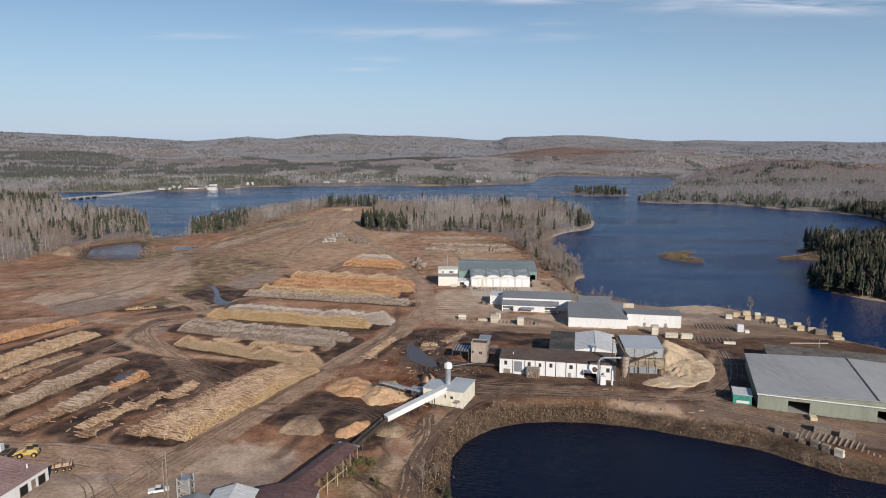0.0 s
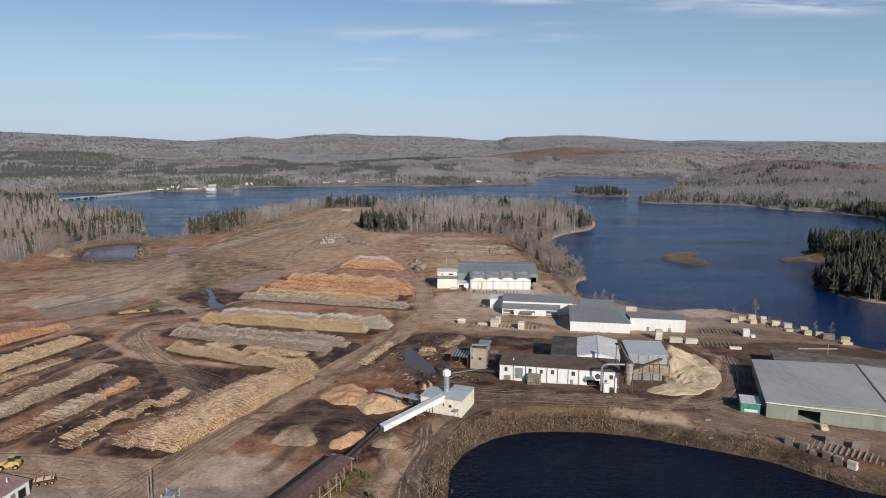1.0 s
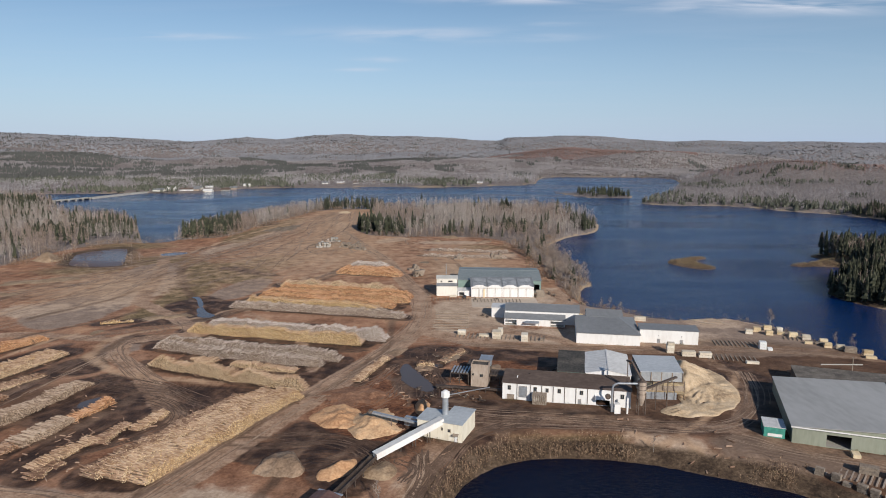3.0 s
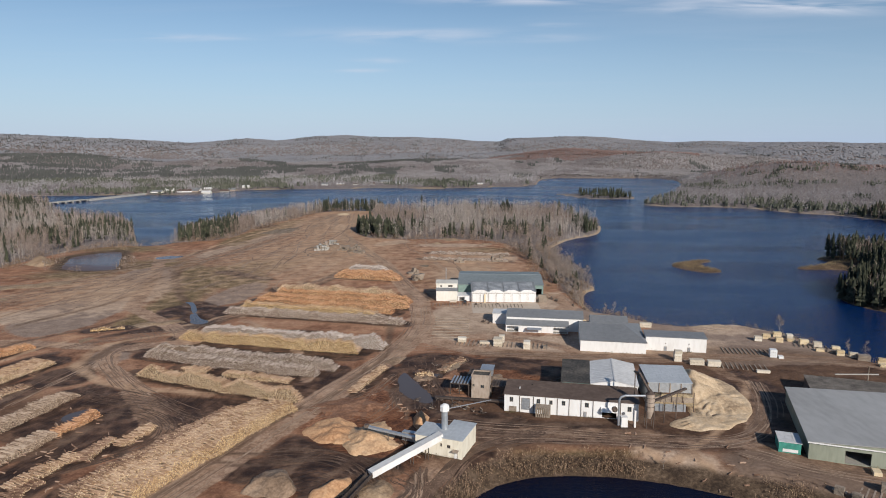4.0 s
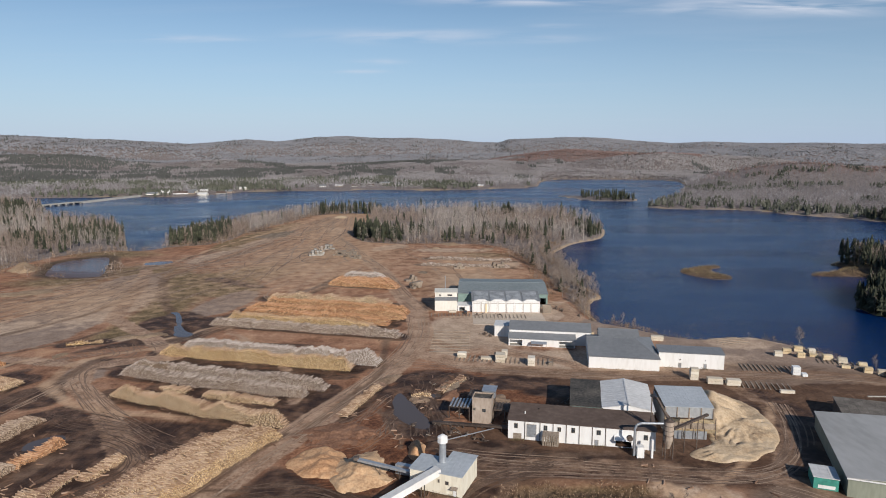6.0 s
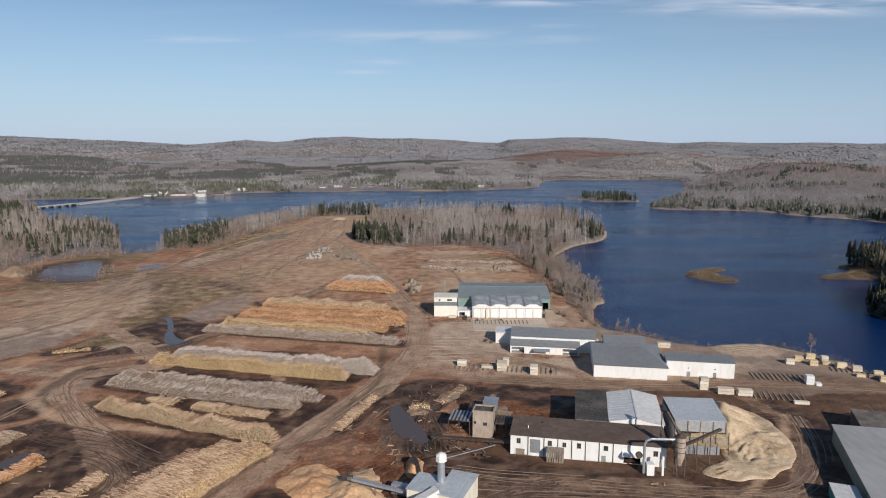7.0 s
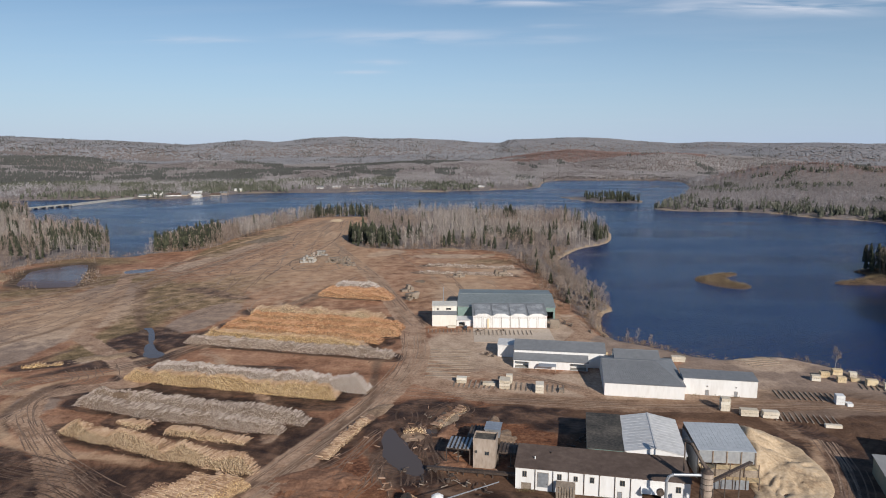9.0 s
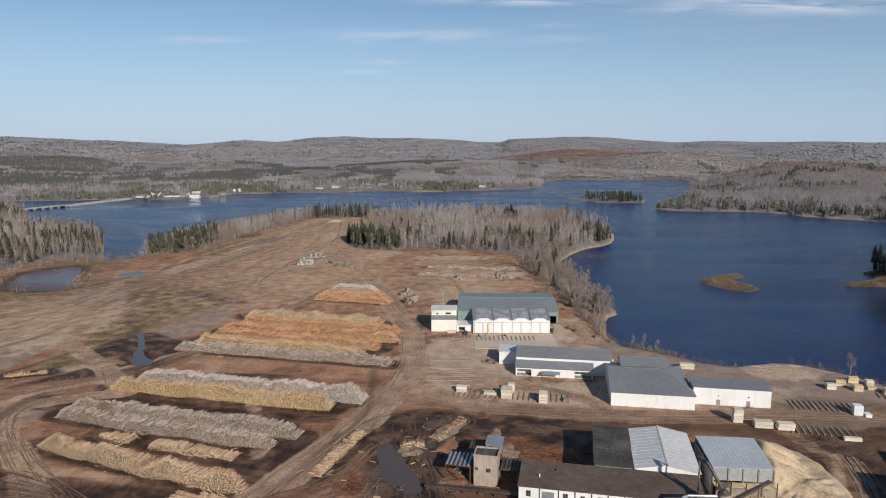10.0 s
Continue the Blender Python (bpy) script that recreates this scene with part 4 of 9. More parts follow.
    blend = math("ADD", math("MULTIPLY", mid, 0.40), math("ADD", math("MULTIPLY", big, 0.32), math("MULTIPLY", fine, 0.28)))
    blend = math("ADD", blend, math("MULTIPLY", rut, 0.1))
    tan_soil = ramp(blend, [(0.375, (0.115, 0.060, 0.037)), (0.46, (0.245, 0.138, 0.088)), (0.535, (0.350, 0.210, 0.140)), (0.63, (0.50, 0.335, 0.218))])
    red_soil = ramp(blend, [(0.375, (0.070, 0.031, 0.018)), (0.46, (0.190, 0.091, 0.053)), (0.535, (0.305, 0.160, 0.096)), (0.63, (0.49, 0.298, 0.178))])
    patch = N("ShaderNodeMapRange"); patch.inputs[1].default_value, patch.inputs[2].default_value = 0.36, 0.56
    link(nt, noise_tex(0.022, 5, 0.6, (0.7, 1.3, 1)), patch.inputs[0])
    soil = mix(patch.outputs[0], red_soil, tan_soil)
    red = ramp(math("ADD", math("ADD", math("MULTIPLY", mid, 0.6), math("MULTIPLY", fine, 0.4)), math("MULTIPLY", rut, 0.4)), [(0.40, (0.075, 0.031, 0.017)), (0.5, (0.205, 0.095, 0.053)), (0.60, (0.37, 0.205, 0.123))])
    gravel = ramp(math("ADD", math("ADD", math("MULTIPLY", mid, 0.5), math("MULTIPLY", fine, 0.5)), math("MULTIPLY", rut, 0.07)), [(0.38, (0.26, 0.192, 0.146)), (0.5, (0.41, 0.318, 0.248)), (0.62, (0.53, 0.432, 0.352))])
    road = ramp(math("ADD", math("ADD", math("MULTIPLY", mid, 0.5), math("MULTIPLY", fine, 0.5)), math("MULTIPLY", rut, 0.14)), [(0.40, (0.20, 0.130, 0.090)), (0.5, (0.335, 0.230, 0.165)), (0.60, (0.46, 0.345, 0.262))])
    mud = ramp(math("ADD", mid, math("MULTIPLY", rut, 0.5)), [(0.38, (0.028, 0.015, 0.010)), (0.5, (0.064, 0.037, 0.025)), (0.62, (0.15, 0.092, 0.062))])
    grass = ramp(math("ADD", math("MULTIPLY", mid, 0.5), math("MULTIPLY", fine, 0.5)), [(0.40, (0.085, 0.064, 0.032)), (0.5, (0.175, 0.128, 0.070)), (0.60, (0.31, 0.225, 0.135))])
    floor = ramp(math("ADD", math("MULTIPLY", mid, 0.5), math("MULTIPLY", fine, 0.5)), [(0.40, (0.12, 0.096, 0.086)), (0.5, (0.195, 0.163, 0.15)), (0.60, (0.26, 0.225, 0.21))])
    sand = ramp(fine, [(0.34, (0.24, 0.17, 0.11)), (0.5, (0.36, 0.27, 0.18)), (0.66, (0.46, 0.37, 0.27))])

    plain = ramp(math("ADD", math("MULTIPLY", mid, 0.5), math("MULTIPLY", fine, 0.5)), [(0.38, (0.19, 0.143, 0.116)), (0.5, (0.258, 0.200, 0.166)), (0.62, (0.335, 0.265, 0.222))])
    wet = ramp(blend, [(0.34, (0.045, 0.027, 0.018)), (0.46, (0.098, 0.062, 0.043)), (0.54, (0.150, 0.100, 0.071)), (0.66, (0.25, 0.175, 0.128))])
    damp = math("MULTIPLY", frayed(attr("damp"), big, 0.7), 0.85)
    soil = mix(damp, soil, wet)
    c = mix(frayed(attr("bark"), mid), soil, red)
    c = mix(frayed(attr("grass"), mid), c, grass)
    c = mix(frayed(attr("plain"), mid, 0.3), c, plain)
    c = mix(frayed(attr("gravel"), mid, 0.35), c, gravel)
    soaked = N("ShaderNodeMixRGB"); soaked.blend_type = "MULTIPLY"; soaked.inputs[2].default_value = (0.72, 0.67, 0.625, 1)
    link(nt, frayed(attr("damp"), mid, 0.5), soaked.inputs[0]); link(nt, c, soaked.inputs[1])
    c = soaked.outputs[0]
    c = mix(frayed(attr("mud"), mid, 0.25), c, mud)
    # single tyre ruts: narrow dark furrows beside the drives, in patches of soft ground
    def treads(name, period, off):
        warp = N("ShaderNodeTexNoise"); warp.inputs["Scale"].default_value = 0.11; warp.inputs["Detail"].default_value = 2
        link(nt, geo.outputs["Position"], warp.inputs["Vector"])
        u = math("ADD", attr(name), math("MULTIPLY", warp.outputs["Fac"], 5.0))
        sn = math("SINE", math("MULTIPLY", u, 6.283 / period), 0.0)
        cut = N("ShaderNodeMapRange"); cut.inputs[1].default_value, cut.inputs[2].default_value = 0.35, 0.9
        link(nt, math("ADD", sn, math("MULTIPLY_ADD", fine, 1.2, -0.6)), cut.inputs[0])
        p = N("ShaderNodeTexNoise"); p.inputs["Scale"].default_value = 0.055; p.inputs["Detail"].default_value = 3
        mo = N("ShaderNodeMapping"); mo.inputs["Location"].default_value = (off * 17, 3, 0)
        link(nt, geo.outputs["Position"], mo.inputs[0]); link(nt, mo.outputs[0], p.inputs["Vector"])
        where = N("ShaderNodeMapRange"); where.inputs[1].default_value, where.inputs[2].default_value = 0.50, 0.64
        link(nt, p.outputs["Fac"], where.inputs[0])
        return math("MULTIPLY", cut.outputs[0], where.outputs[0])

    tread = math("MULTIPLY", math("MAXIMUM", treads("flow", 2.3, 1.0), treads("flow", 3.7, 6.0)), math("MINIMUM", math("MULTIPLY_ADD", attr("damp"), 0.5, math("MULTIPLY", attr("mud"), 0.8)), 0.6))
    furrow = N("ShaderNodeMixRGB"); furrow.blend_type = "MULTIPLY"; furrow.inputs[2].default_value = (0.50, 0.44, 0.40, 1)
    link(nt, tread, furrow.inputs[0]); link(nt, c, furrow.inputs[1])
    c = mix(frayed(attr("gravel"), mid), furrow.outputs[0], c)
    # wheel tracks run along the roads
    rd = frayed(math("MULTIPLY", attr("road"), 1.25), mid, 0.35)
    tr = N("ShaderNodeTexNoise"); tr.noise_dimensions = "2D"
    tr.inputs["Scale"].default_value = 1.0; tr.inputs["Detail"].default_value = 3
    cx = N("ShaderNodeCombineXYZ")
    link(nt, math("MULTIPLY", attr("across"), 1.3), cx.inputs[0]); link(nt, math("MULTIPLY", big, 6.0), cx.inputs[1])
    link(nt, cx.outputs[0], tr.inputs["Vector"])
    tracks = math("MULTIPLY", math("SUBTRACT", tr.outputs["Fac"], 0.5), 1.0)
    dull = N("ShaderNodeMixRGB"); dull.blend_type = "MULTIPLY"; dull.inputs[2].default_value = (0.60, 0.56, 0.53, 1)
    link(nt, damp, dull.inputs[0]); link(nt, road, dull.inputs[1])
    roadc = mix(rd, c, dull.outputs[0])
    dark = N("ShaderNodeMixRGB"); dark.blend_type = "MULTIPLY"; dark.inputs[2].default_value = (0.56, 0.51, 0.47, 1)
    link(nt, math("MULTIPLY", rd, math("MAXIMUM", tracks, 0.0)), dark.inputs[0]); link(nt, roadc, dark.inputs[1])
    c = dark.outputs[0]
    pale = ramp(blend, [(0.36, (0.27, 0.175, 0.115)), (0.5, (0.42, 0.295, 0.20)), (0.64, (0.55, 0.41, 0.29))])
    c = mix(math("MULTIPLY", frayed(attr("wet"), mid, 0.5), 0.85), c, wet)
    c = mix(math("MULTIPLY", frayed(attr("dry"), mid, 0.6), 0.8), c, pale)
    iron = N("ShaderNodeMixRGB"); iron.blend_type = "MULTIPLY"; iron.inputs[0].default_value = 1.0; iron.inputs[2].default_value = (1.10, 1.03, 0.95, 1)
    link(nt, c, iron.inputs[1])
    c = iron.outputs[0]
    bank = ramp(math("ADD", math("MULTIPLY", mid, 0.5), math("MULTIPLY", fine, 0.5)), [(0.40, (0.035, 0.022, 0.014)), (0.5, (0.085, 0.056, 0.035)), (0.60, (0.17, 0.118, 0.078))])
    c = mix(frayed(attr("wood"), mid), c, floor)
    c = mix(frayed(attr("bank"), mid), c, bank)
    c = mix(frayed(attr("beach"), fine, 0.4), c, sand)
    link(nt, c, b.inputs["Base Color"])
    rg = N("ShaderNodeMapRange"); rg.inputs[3].default_value, rg.inputs[4].default_value = 0.95, 0.72
    link(nt, frayed(attr("mud"), mid, 0.25), rg.inputs[0]); link(nt, rg.outputs[0], b.inputs["Roughness"])
    b.inputs["Specular IOR Level"].default_value = 0.3
    bp = N("ShaderNodeBump"); bp.inputs["Strength"].default_value = 0.55; bp.inputs["Distance"].default_value = 0.6
    hgt = math("ADD", math("MULTIPLY_ADD", tread, -0.5, math("MULTIPLY", fine, 0.6)), math("ADD", math("MULTIPLY", mid, 1.5), math("MULTIPLY", math("ADD", math("MULTIPLY", rd, tracks), math("MULTIPLY", rut, -1.2)), -0.5)))
    link(nt, hgt, bp.inputs["Height"]); link(nt, bp.outputs[0], b.inputs["Normal"])
    return m


SHEET = []


def lie(P):
    """Height of the built ground sheet, between its corners too."""
    xs, ys, Z = SHEET
    i, j = np.clip(np.searchsorted(xs, P[:, 0]) - 1, 0, len(xs) - 2), np.clip(np.searchsorted(ys, P[:, 1]) - 1, 0, len(ys) - 2)
    u, v = (P[:, 0] - xs[i]) / (xs[i + 1] - xs[i]), (P[:, 1] - ys[j]) / (ys[j + 1] - ys[j])
    return (Z[j, i] * (1 - u) + Z[j, i + 1] * u) * (1 - v) + (Z[j + 1, i] * (1 - u) + Z[j + 1, i + 1] * u) * v


def build_ground():
    xs, ys = spaced(-4700, -260, 205, 4700, 2.0, 1.066), spaced(-2400, 165, 600, 4850, 2.0, 1.047)
    X, Y = np.meshgrid(xs, ys)
    P = np.stack([X.ravel(), Y.ravel()], 1)
    w = lake_field(P)
    z = height(P, w)
    nx, ny = len(xs), len(ys)
    SHEET[:] = [xs, ys, z.reshape(ny, nx)]
    i = (np.arange(ny - 1)[:, None] * nx + np.arange(nx - 1)).ravel()
    me = np_mesh("ground", np.column_stack([P, z]), np.stack([i, i + 1, i + nx + 1, i + nx], 1), [ground_material()], smooth=True)
    best, across = np.full(len(P), 9.0), np.zeros(len(P))
    strength = np.ones(len(P))
    for pts, half, power in ROADS:
        d, s = line_dist(P, pts)
        strength = np.where(d / half < best, power, strength)
        across = np.where(d / half < best, s, across)
        best = np.minimum(best, d / half)
    flow = np.zeros(len(P)); near = np.full(len(P), 1e9)
    for pts in GUIDES:
        d, s = line_dist(P, pts)
        flow = np.where(d < near, s, flow)
        near = np.minimum(near, d)
    across = np.where(best < 2.2, across, flow)
    field = signed_dist(P, FIELD_OUT)
    wood = smoothstep(-6, 6, field)
    bank = signed_dist(P, POND_OUT)
    dry, wetl = np.zeros(len(P)), np.zeros(len(P))
    for sign, half, pts in LINES:
        d, _ = line_dist(P + np.column_stack([vnoise(P, 17, 91), vnoise(P, 17, 92)]) * 2.2, smooth_line(pts))
        v = smoothstep(half * 1.3, half * 0.3, d)
        if sign > 0:
            dry = np.maximum(dry, v)
        else:
            wetl = np.maximum(wetl, v)
    mud = np.clip(0.5 + 2.0 * (blobs(P, MUD) - 0.58), 0, 1)
    for p0, p1, dep, *_ in PILES:
        (ax, ay), (bx, by) = p0, p1
        n = np.array((ay - by, bx - ax)) / math.hypot(bx - ax, by - ay)
        d, _ = line_dist(P, [(ax + n[0] * dep / 2, ay + n[1] * dep / 2), (bx + n[0] * dep / 2, by + n[1] * dep / 2)])
        mud = np.maximum(mud, np.clip(0.5 - (d - dep / 2 - 3.2) / 7, 0, 0.8))
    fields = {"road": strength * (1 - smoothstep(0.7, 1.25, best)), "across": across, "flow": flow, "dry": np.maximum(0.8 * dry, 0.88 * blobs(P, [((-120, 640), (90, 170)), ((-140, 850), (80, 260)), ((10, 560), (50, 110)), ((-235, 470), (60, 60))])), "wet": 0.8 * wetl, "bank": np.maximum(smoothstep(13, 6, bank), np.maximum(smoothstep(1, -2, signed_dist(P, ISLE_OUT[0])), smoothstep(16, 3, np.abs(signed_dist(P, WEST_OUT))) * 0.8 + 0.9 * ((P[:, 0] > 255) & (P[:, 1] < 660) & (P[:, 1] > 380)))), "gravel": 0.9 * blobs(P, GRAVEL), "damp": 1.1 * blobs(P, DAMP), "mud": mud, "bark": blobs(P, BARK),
              "grass": np.maximum(0.72 * blobs(P, GRASS), 0.9 * smoothstep(-6, -2, w) * (w > -14) * (field > -30)), "wood": wood,
              "beach": np.where(wood > 0.5, 0.8, 0.35) * smoothstep(-5, -2, w) * np.where((P[:, 0] > 175) & (P[:, 1] < 700) & (P[:, 1] > 430) | (np.abs(bank) < 14), 0.15, 1.0)}
    # outlined patches: half at the outline, falling off over ten metres
    near_yard = (np.abs(P[:, 0]) < 420) & (P[:, 1] > 100) & (P[:, 1] < 1000)
    for kind, outs in ZONES.items():
        v = np.zeros(len(P))
        for o in outs:
            q = near_yard & (P[:, 0] > o[:, 0].min() - 12) & (P[:, 0] < o[:, 0].max() + 12) & (P[:, 1] > o[:, 1].min() - 12) & (P[:, 1] < o[:, 1].max() + 12)
            v[q] = np.maximum(v[q], np.clip(0.5 - signed_dist(P[q], o) / 11, 0, 1))
        fields[kind] = np.maximum(np.clip(0.5 + (fields.get(kind, v) - 0.5) * 1.6, 0, 1) * (kind != "mud") + fields.get(kind, v) * (kind == "mud"), v)
    for k, v in fields.items():
        me.attributes.new(k, "FLOAT", "POINT").data.foreach_set("value", v.astype(np.float32))
    ob = new("ground", me)
    tagged(ob, "bare brown log-yard soil with tyre tracks, mud and woodland floor", "ground", kind="structure")


build_ground()


TRACK_DARK = mat("damp_tyre_track", [(0.06, 0.036, 0.024), (0.115, 0.073, 0.05), (0.21, 0.14, 0.10)], 1.6, 0.8, bump=0.2, bump_scale=2.0)
TRACK_MID = mat("trodden_tyre_track", [(0.13, 0.083, 0.057), (0.205, 0.137, 0.098), (0.30, 0.21, 0.155)], 1.6, 0.9, bump=0.2, bump_scale=2.0)
TRACK_PALE = mat("dry_tyre_track", [(0.22, 0.15, 0.104), (0.33, 0.234, 0.166), (0.43, 0.32, 0.235)], 1.6, 0.95, bump=0.2, bump_scale=2.0)


def tyre_tracks():
    """Wheel tracks pressed into the yard: pairs of narrow strips that lie on the soil, between two courses each."""
    r = np.random.RandomState(404)
    pools = {0: ([], []), 1: ([], []), 2: ([], [])}

    def strip(line, width, pool, gaps):
        seg = np.hypot(*np.diff(line, axis=0).T)
        s = np.concatenate([[0], np.cumsum(seg)])
        n = max(8, int(s[-1] / 1.6))
        t = np.linspace(0, s[-1], n)
        p = np.column_stack([np.interp(t, s, line[:, 0]), np.interp(t, s, line[:, 1])])
        d = np.gradient(p, axis=0)
        d /= np.hypot(d[:, 0], d[:, 1])[:, None]
        nrm = np.column_stack([-d[:, 1], d[:, 0]])
        wid = width * (0.45 + 0.5 * np.interp(t, np.arange(0, s[-1] + 8, 4.0), r.rand(len(np.arange(0, s[-1] + 8, 4.0)))))
        on = np.interp(t, np.arange(0, s[-1] + 36, 18.0), r.rand(len(np.arange(0, s[-1] + 36, 18.0)))) > gaps
        a, b = p + nrm * wid[:, None] / 2, p - nrm * wid[:, None] / 2
        ok = on & (lake_field(p) < -1)
        V, F = pools[pool]
        base = sum(len(v) for v in V)
        V.append(np.concatenate([np.column_stack([a, lie(a) + 0.05]), np.column_stack([b, lie(b) + 0.05])]))
        k = np.nonzero(ok[:-1] & ok[1:])[0]
        F.append(np.column_stack([k, k + n, k + n + 1, k + 1]) + base)

    def family(a, b, n, width=0.55, pair=1.9, dark=0.7, gaps=0.5, wander=1.5, soft=1):
        """n tracks spread between the courses a and b."""
        a, b = smooth_line(a, 3), smooth_line(b, 3)
        t = np.linspace(0, 1, 60)
        a = np.column_stack([np.interp(t, np.linspace(0, 1, len(a)), a[:, k]) for k in (0, 1)])
        b = np.column_stack([np.interp(t, np.linspace(0, 1, len(b)), b[:, k]) for k in (0, 1)])
        for _ in range(n):
            f = np.clip(r.rand() + np.interp(t, np.linspace(0, 1, 5), r.normal(0, 0.12, 5)), -0.1, 1.1)[:, None]
            m = a * (1 - f) + b * f + wander * np.column_stack([np.interp(t, np.linspace(0, 1, 7), r.normal(0, 0.5, 7)), np.interp(t, np.linspace(0, 1, 7), r.normal(0, 0.5, 7))])
            m = smooth_line(m[::6], 2)
            d = np.gradient(m, axis=0)
            d /= np.hypot(d[:, 0], d[:, 1])[:, None]
            nrm = np.column_stack([-d[:, 1], d[:, 0]])
            pool = 1 if r.rand() > dark else (0 if soft < 0.5 or r.rand() < 0.15 else 2)
            for s in ((-1, 1) if pair else (0,)):
                strip(m + nrm * s * pair / 2, width, pool, gaps)

    family([(-21, 331), (-18, 312), (-25, 292), (-27, 268)], [(10, 331), (2, 316), (-4, 300), (0, 268)], 11, 0.7, gaps=0.35, soft=0, dark=1.0)
    family([(-48, 268), (-34, 290), (-24, 312)], [(-26, 256), (-16, 272), (-20, 300)], 7, 0.5, dark=1.0)
    family([(36, 254), (14, 249), (2, 236), (-9, 215), (-14, 195), (-16, 165)], [(26, 244), (10, 236), (2, 224), (-4, 206), (-8, 188), (-10, 165)], 9, 0.8, gaps=0.25, soft=0, dark=0.85, wander=0.8)
    family([(-14, 226), (-12, 214), (-17, 198), (-18, 165)], [(-6, 224), (-6, 210), (-12, 192), (-13, 165)], 5, 0.7, gaps=0.3, soft=0, dark=0.8)
    family([(-30, 182), (-24, 178), (-19, 170), (-19, 150)], [(-27, 178), (-22, 174), (-17, 166), (-17, 150)], 3, 0.9, gaps=0.2, soft=0, dark=1.0)
    family([(-22, 222), (-12, 221), (-9, 212), (-14, 204)], [(-16, 216), (-13, 214), (-12, 210), (-16, 206)], 4, 0.6, gaps=0.3, soft=0, dark=1.0)
    family([(-150, 290), (-122, 284), (-94, 268), (-84, 248), (-108, 230)], [(-128, 252), (-112, 258), (-100, 250), (-100, 240), (-118, 218)], 12, 0.6, gaps=0.4, soft=0, dark=1.0)
    family([(-4, 262), (20, 256), (46, 254), (76, 246), (100, 248), (116, 276), (124, 310)], [(4, 240), (22, 240), (46, 242), (80, 236), (106, 242), (124, 272), (130, 304)], 13, 0.6, gaps=0.45)
    family([(-116, 120), (-95, 180), (-74, 233), (-56, 278), (-35, 327), (-19, 380), (-25, 440)], [(-104, 120), (-82, 180), (-62, 233), (-44, 278), (-23, 327), (-8, 380), (-15, 440)], 12, 0.5, dark=0.55, gaps=0.5)
    family([(-20, 440), (-38, 500), (-58, 570), (-92, 660), (-130, 760)], [(-12, 440), (-30, 500), (-50, 570), (-82, 660), (-120, 760)], 5, 0.8, dark=0.5)
    family([(-70, 240), (-104, 252), (-134, 290), (-156, 312), (-168, 336), (-150, 352), (-172, 366)], [(-66, 262), (-98, 276), (-124, 296), (-146, 318), (-154, 336), (-130, 350), (-150, 384)], 8, 0.6, dark=0.9)
    family([(-190, 340), (-176, 356), (-152, 372), (-130, 400), (-112, 450), (-96, 510), (-70, 600)], [(-180, 334), (-164, 350), (-138, 362), (-122, 400), (-104, 450), (-90, 500), (-60, 590)], 9, 0.7, dark=0.75)
    family([(-330, 400), (-262, 500), (-215, 640), (-178, 800), (-155, 960)], [(-96, 470), (-90, 560), (-100, 650), (-112, 800), (-128, 960)], 26, 0.9, dark=0.6, gaps=0.5, wander=9)
    family([(-330, 440), (-240, 480), (-170, 520), (-110, 600)], [(-320, 560), (-240, 580), (-170, 620), (-120, 700)], 10, 0.8, dark=0.55, gaps=0.5, wander=8)
    family([(-330, 300), (-262, 400), (-246, 520)], [(-250, 330), (-205, 440), (-214, 545)], 12, 0.7, dark=0.6, gaps=0.5, wander=4)
    family([(94, 240), (130, 224), (186, 204)], [(92, 234), (120, 214), (176, 190)], 6, 0.6, dark=0.4)
    family([(-24, 350), (12, 340), (58, 333), (115, 331), (150, 338), (200, 322)], [(-26, 338), (12, 334), (58, 327), (115, 325), (150, 330), (200, 312)], 8, 0.6, dark=0.6)
    family([(-210, 200), (-150, 204), (-100, 198), (-84, 180)], [(-210, 184), (-150, 186), (-106, 182), (-96, 160)], 8, 0.6, dark=0.5)
    family([(-178, 240), (-166, 290), (-158, 330)], [(-166, 240), (-156, 290), (-150, 312)], 5, 0.6)
    family([(-60, 236), (-40, 238), (-24, 228), (-16, 210)], [(-52, 218), (-42, 224), (-32, 222), (-26, 196)], 7, 0.6, gaps=0.35, soft=0, dark=1.0)
    family([(-10, 360), (6, 372), (40, 358), (58, 342)], [(-12, 384), (10, 388), (26, 372), (52, 350)], 6, 0.6, dark=0.4)
    family([(-20, 700), (10, 640), (40, 560), (58, 470)], [(-50, 690), (-30, 620), (-10, 560), (0, 500)], 7, 0.8, dark=0.55, wander=6)
    # broad drag marks along the far clearing
    family([(-300, 470), (-235, 560), (-205, 680), (-180, 820), (-160, 960)], [(-70, 600), (-95, 650), (-100, 720), (-112, 820), (-128, 960)], 22, 1.8, pair=0, dark=0.35, gaps=0.5, wander=10)
    family([(-300, 520), (-220, 560), (-150, 590), (-90, 640)], [(-290, 640), (-225, 650), (-160, 690), (-110, 740)], 12, 1.6, pair=0, dark=0.45, gaps=0.5, wander=9)
    family([(-340, 420), (-300, 470), (-240, 505)], [(-340, 380), (-280, 430), (-255, 460)], 6, 1.4, pair=0, dark=0.2, gaps=0.4, wander=4)
    for pool, name, label, m in ((0, "dark_tyre_track", "dark damp tyre tracks across the yard soil", TRACK_DARK), (2, "brown_tyre_track", "brown trodden tyre tracks across the yard soil", TRACK_MID), (1, "pale_tyre_track", "pale dry tyre tracks across the yard soil", TRACK_PALE)):
        V, F = pools[pool]
        tagged(new(name, np_mesh(name, np.concatenate(V), np.concatenate(F), [m], smooth=True)), label, "tyre tracks", kind="stuff")


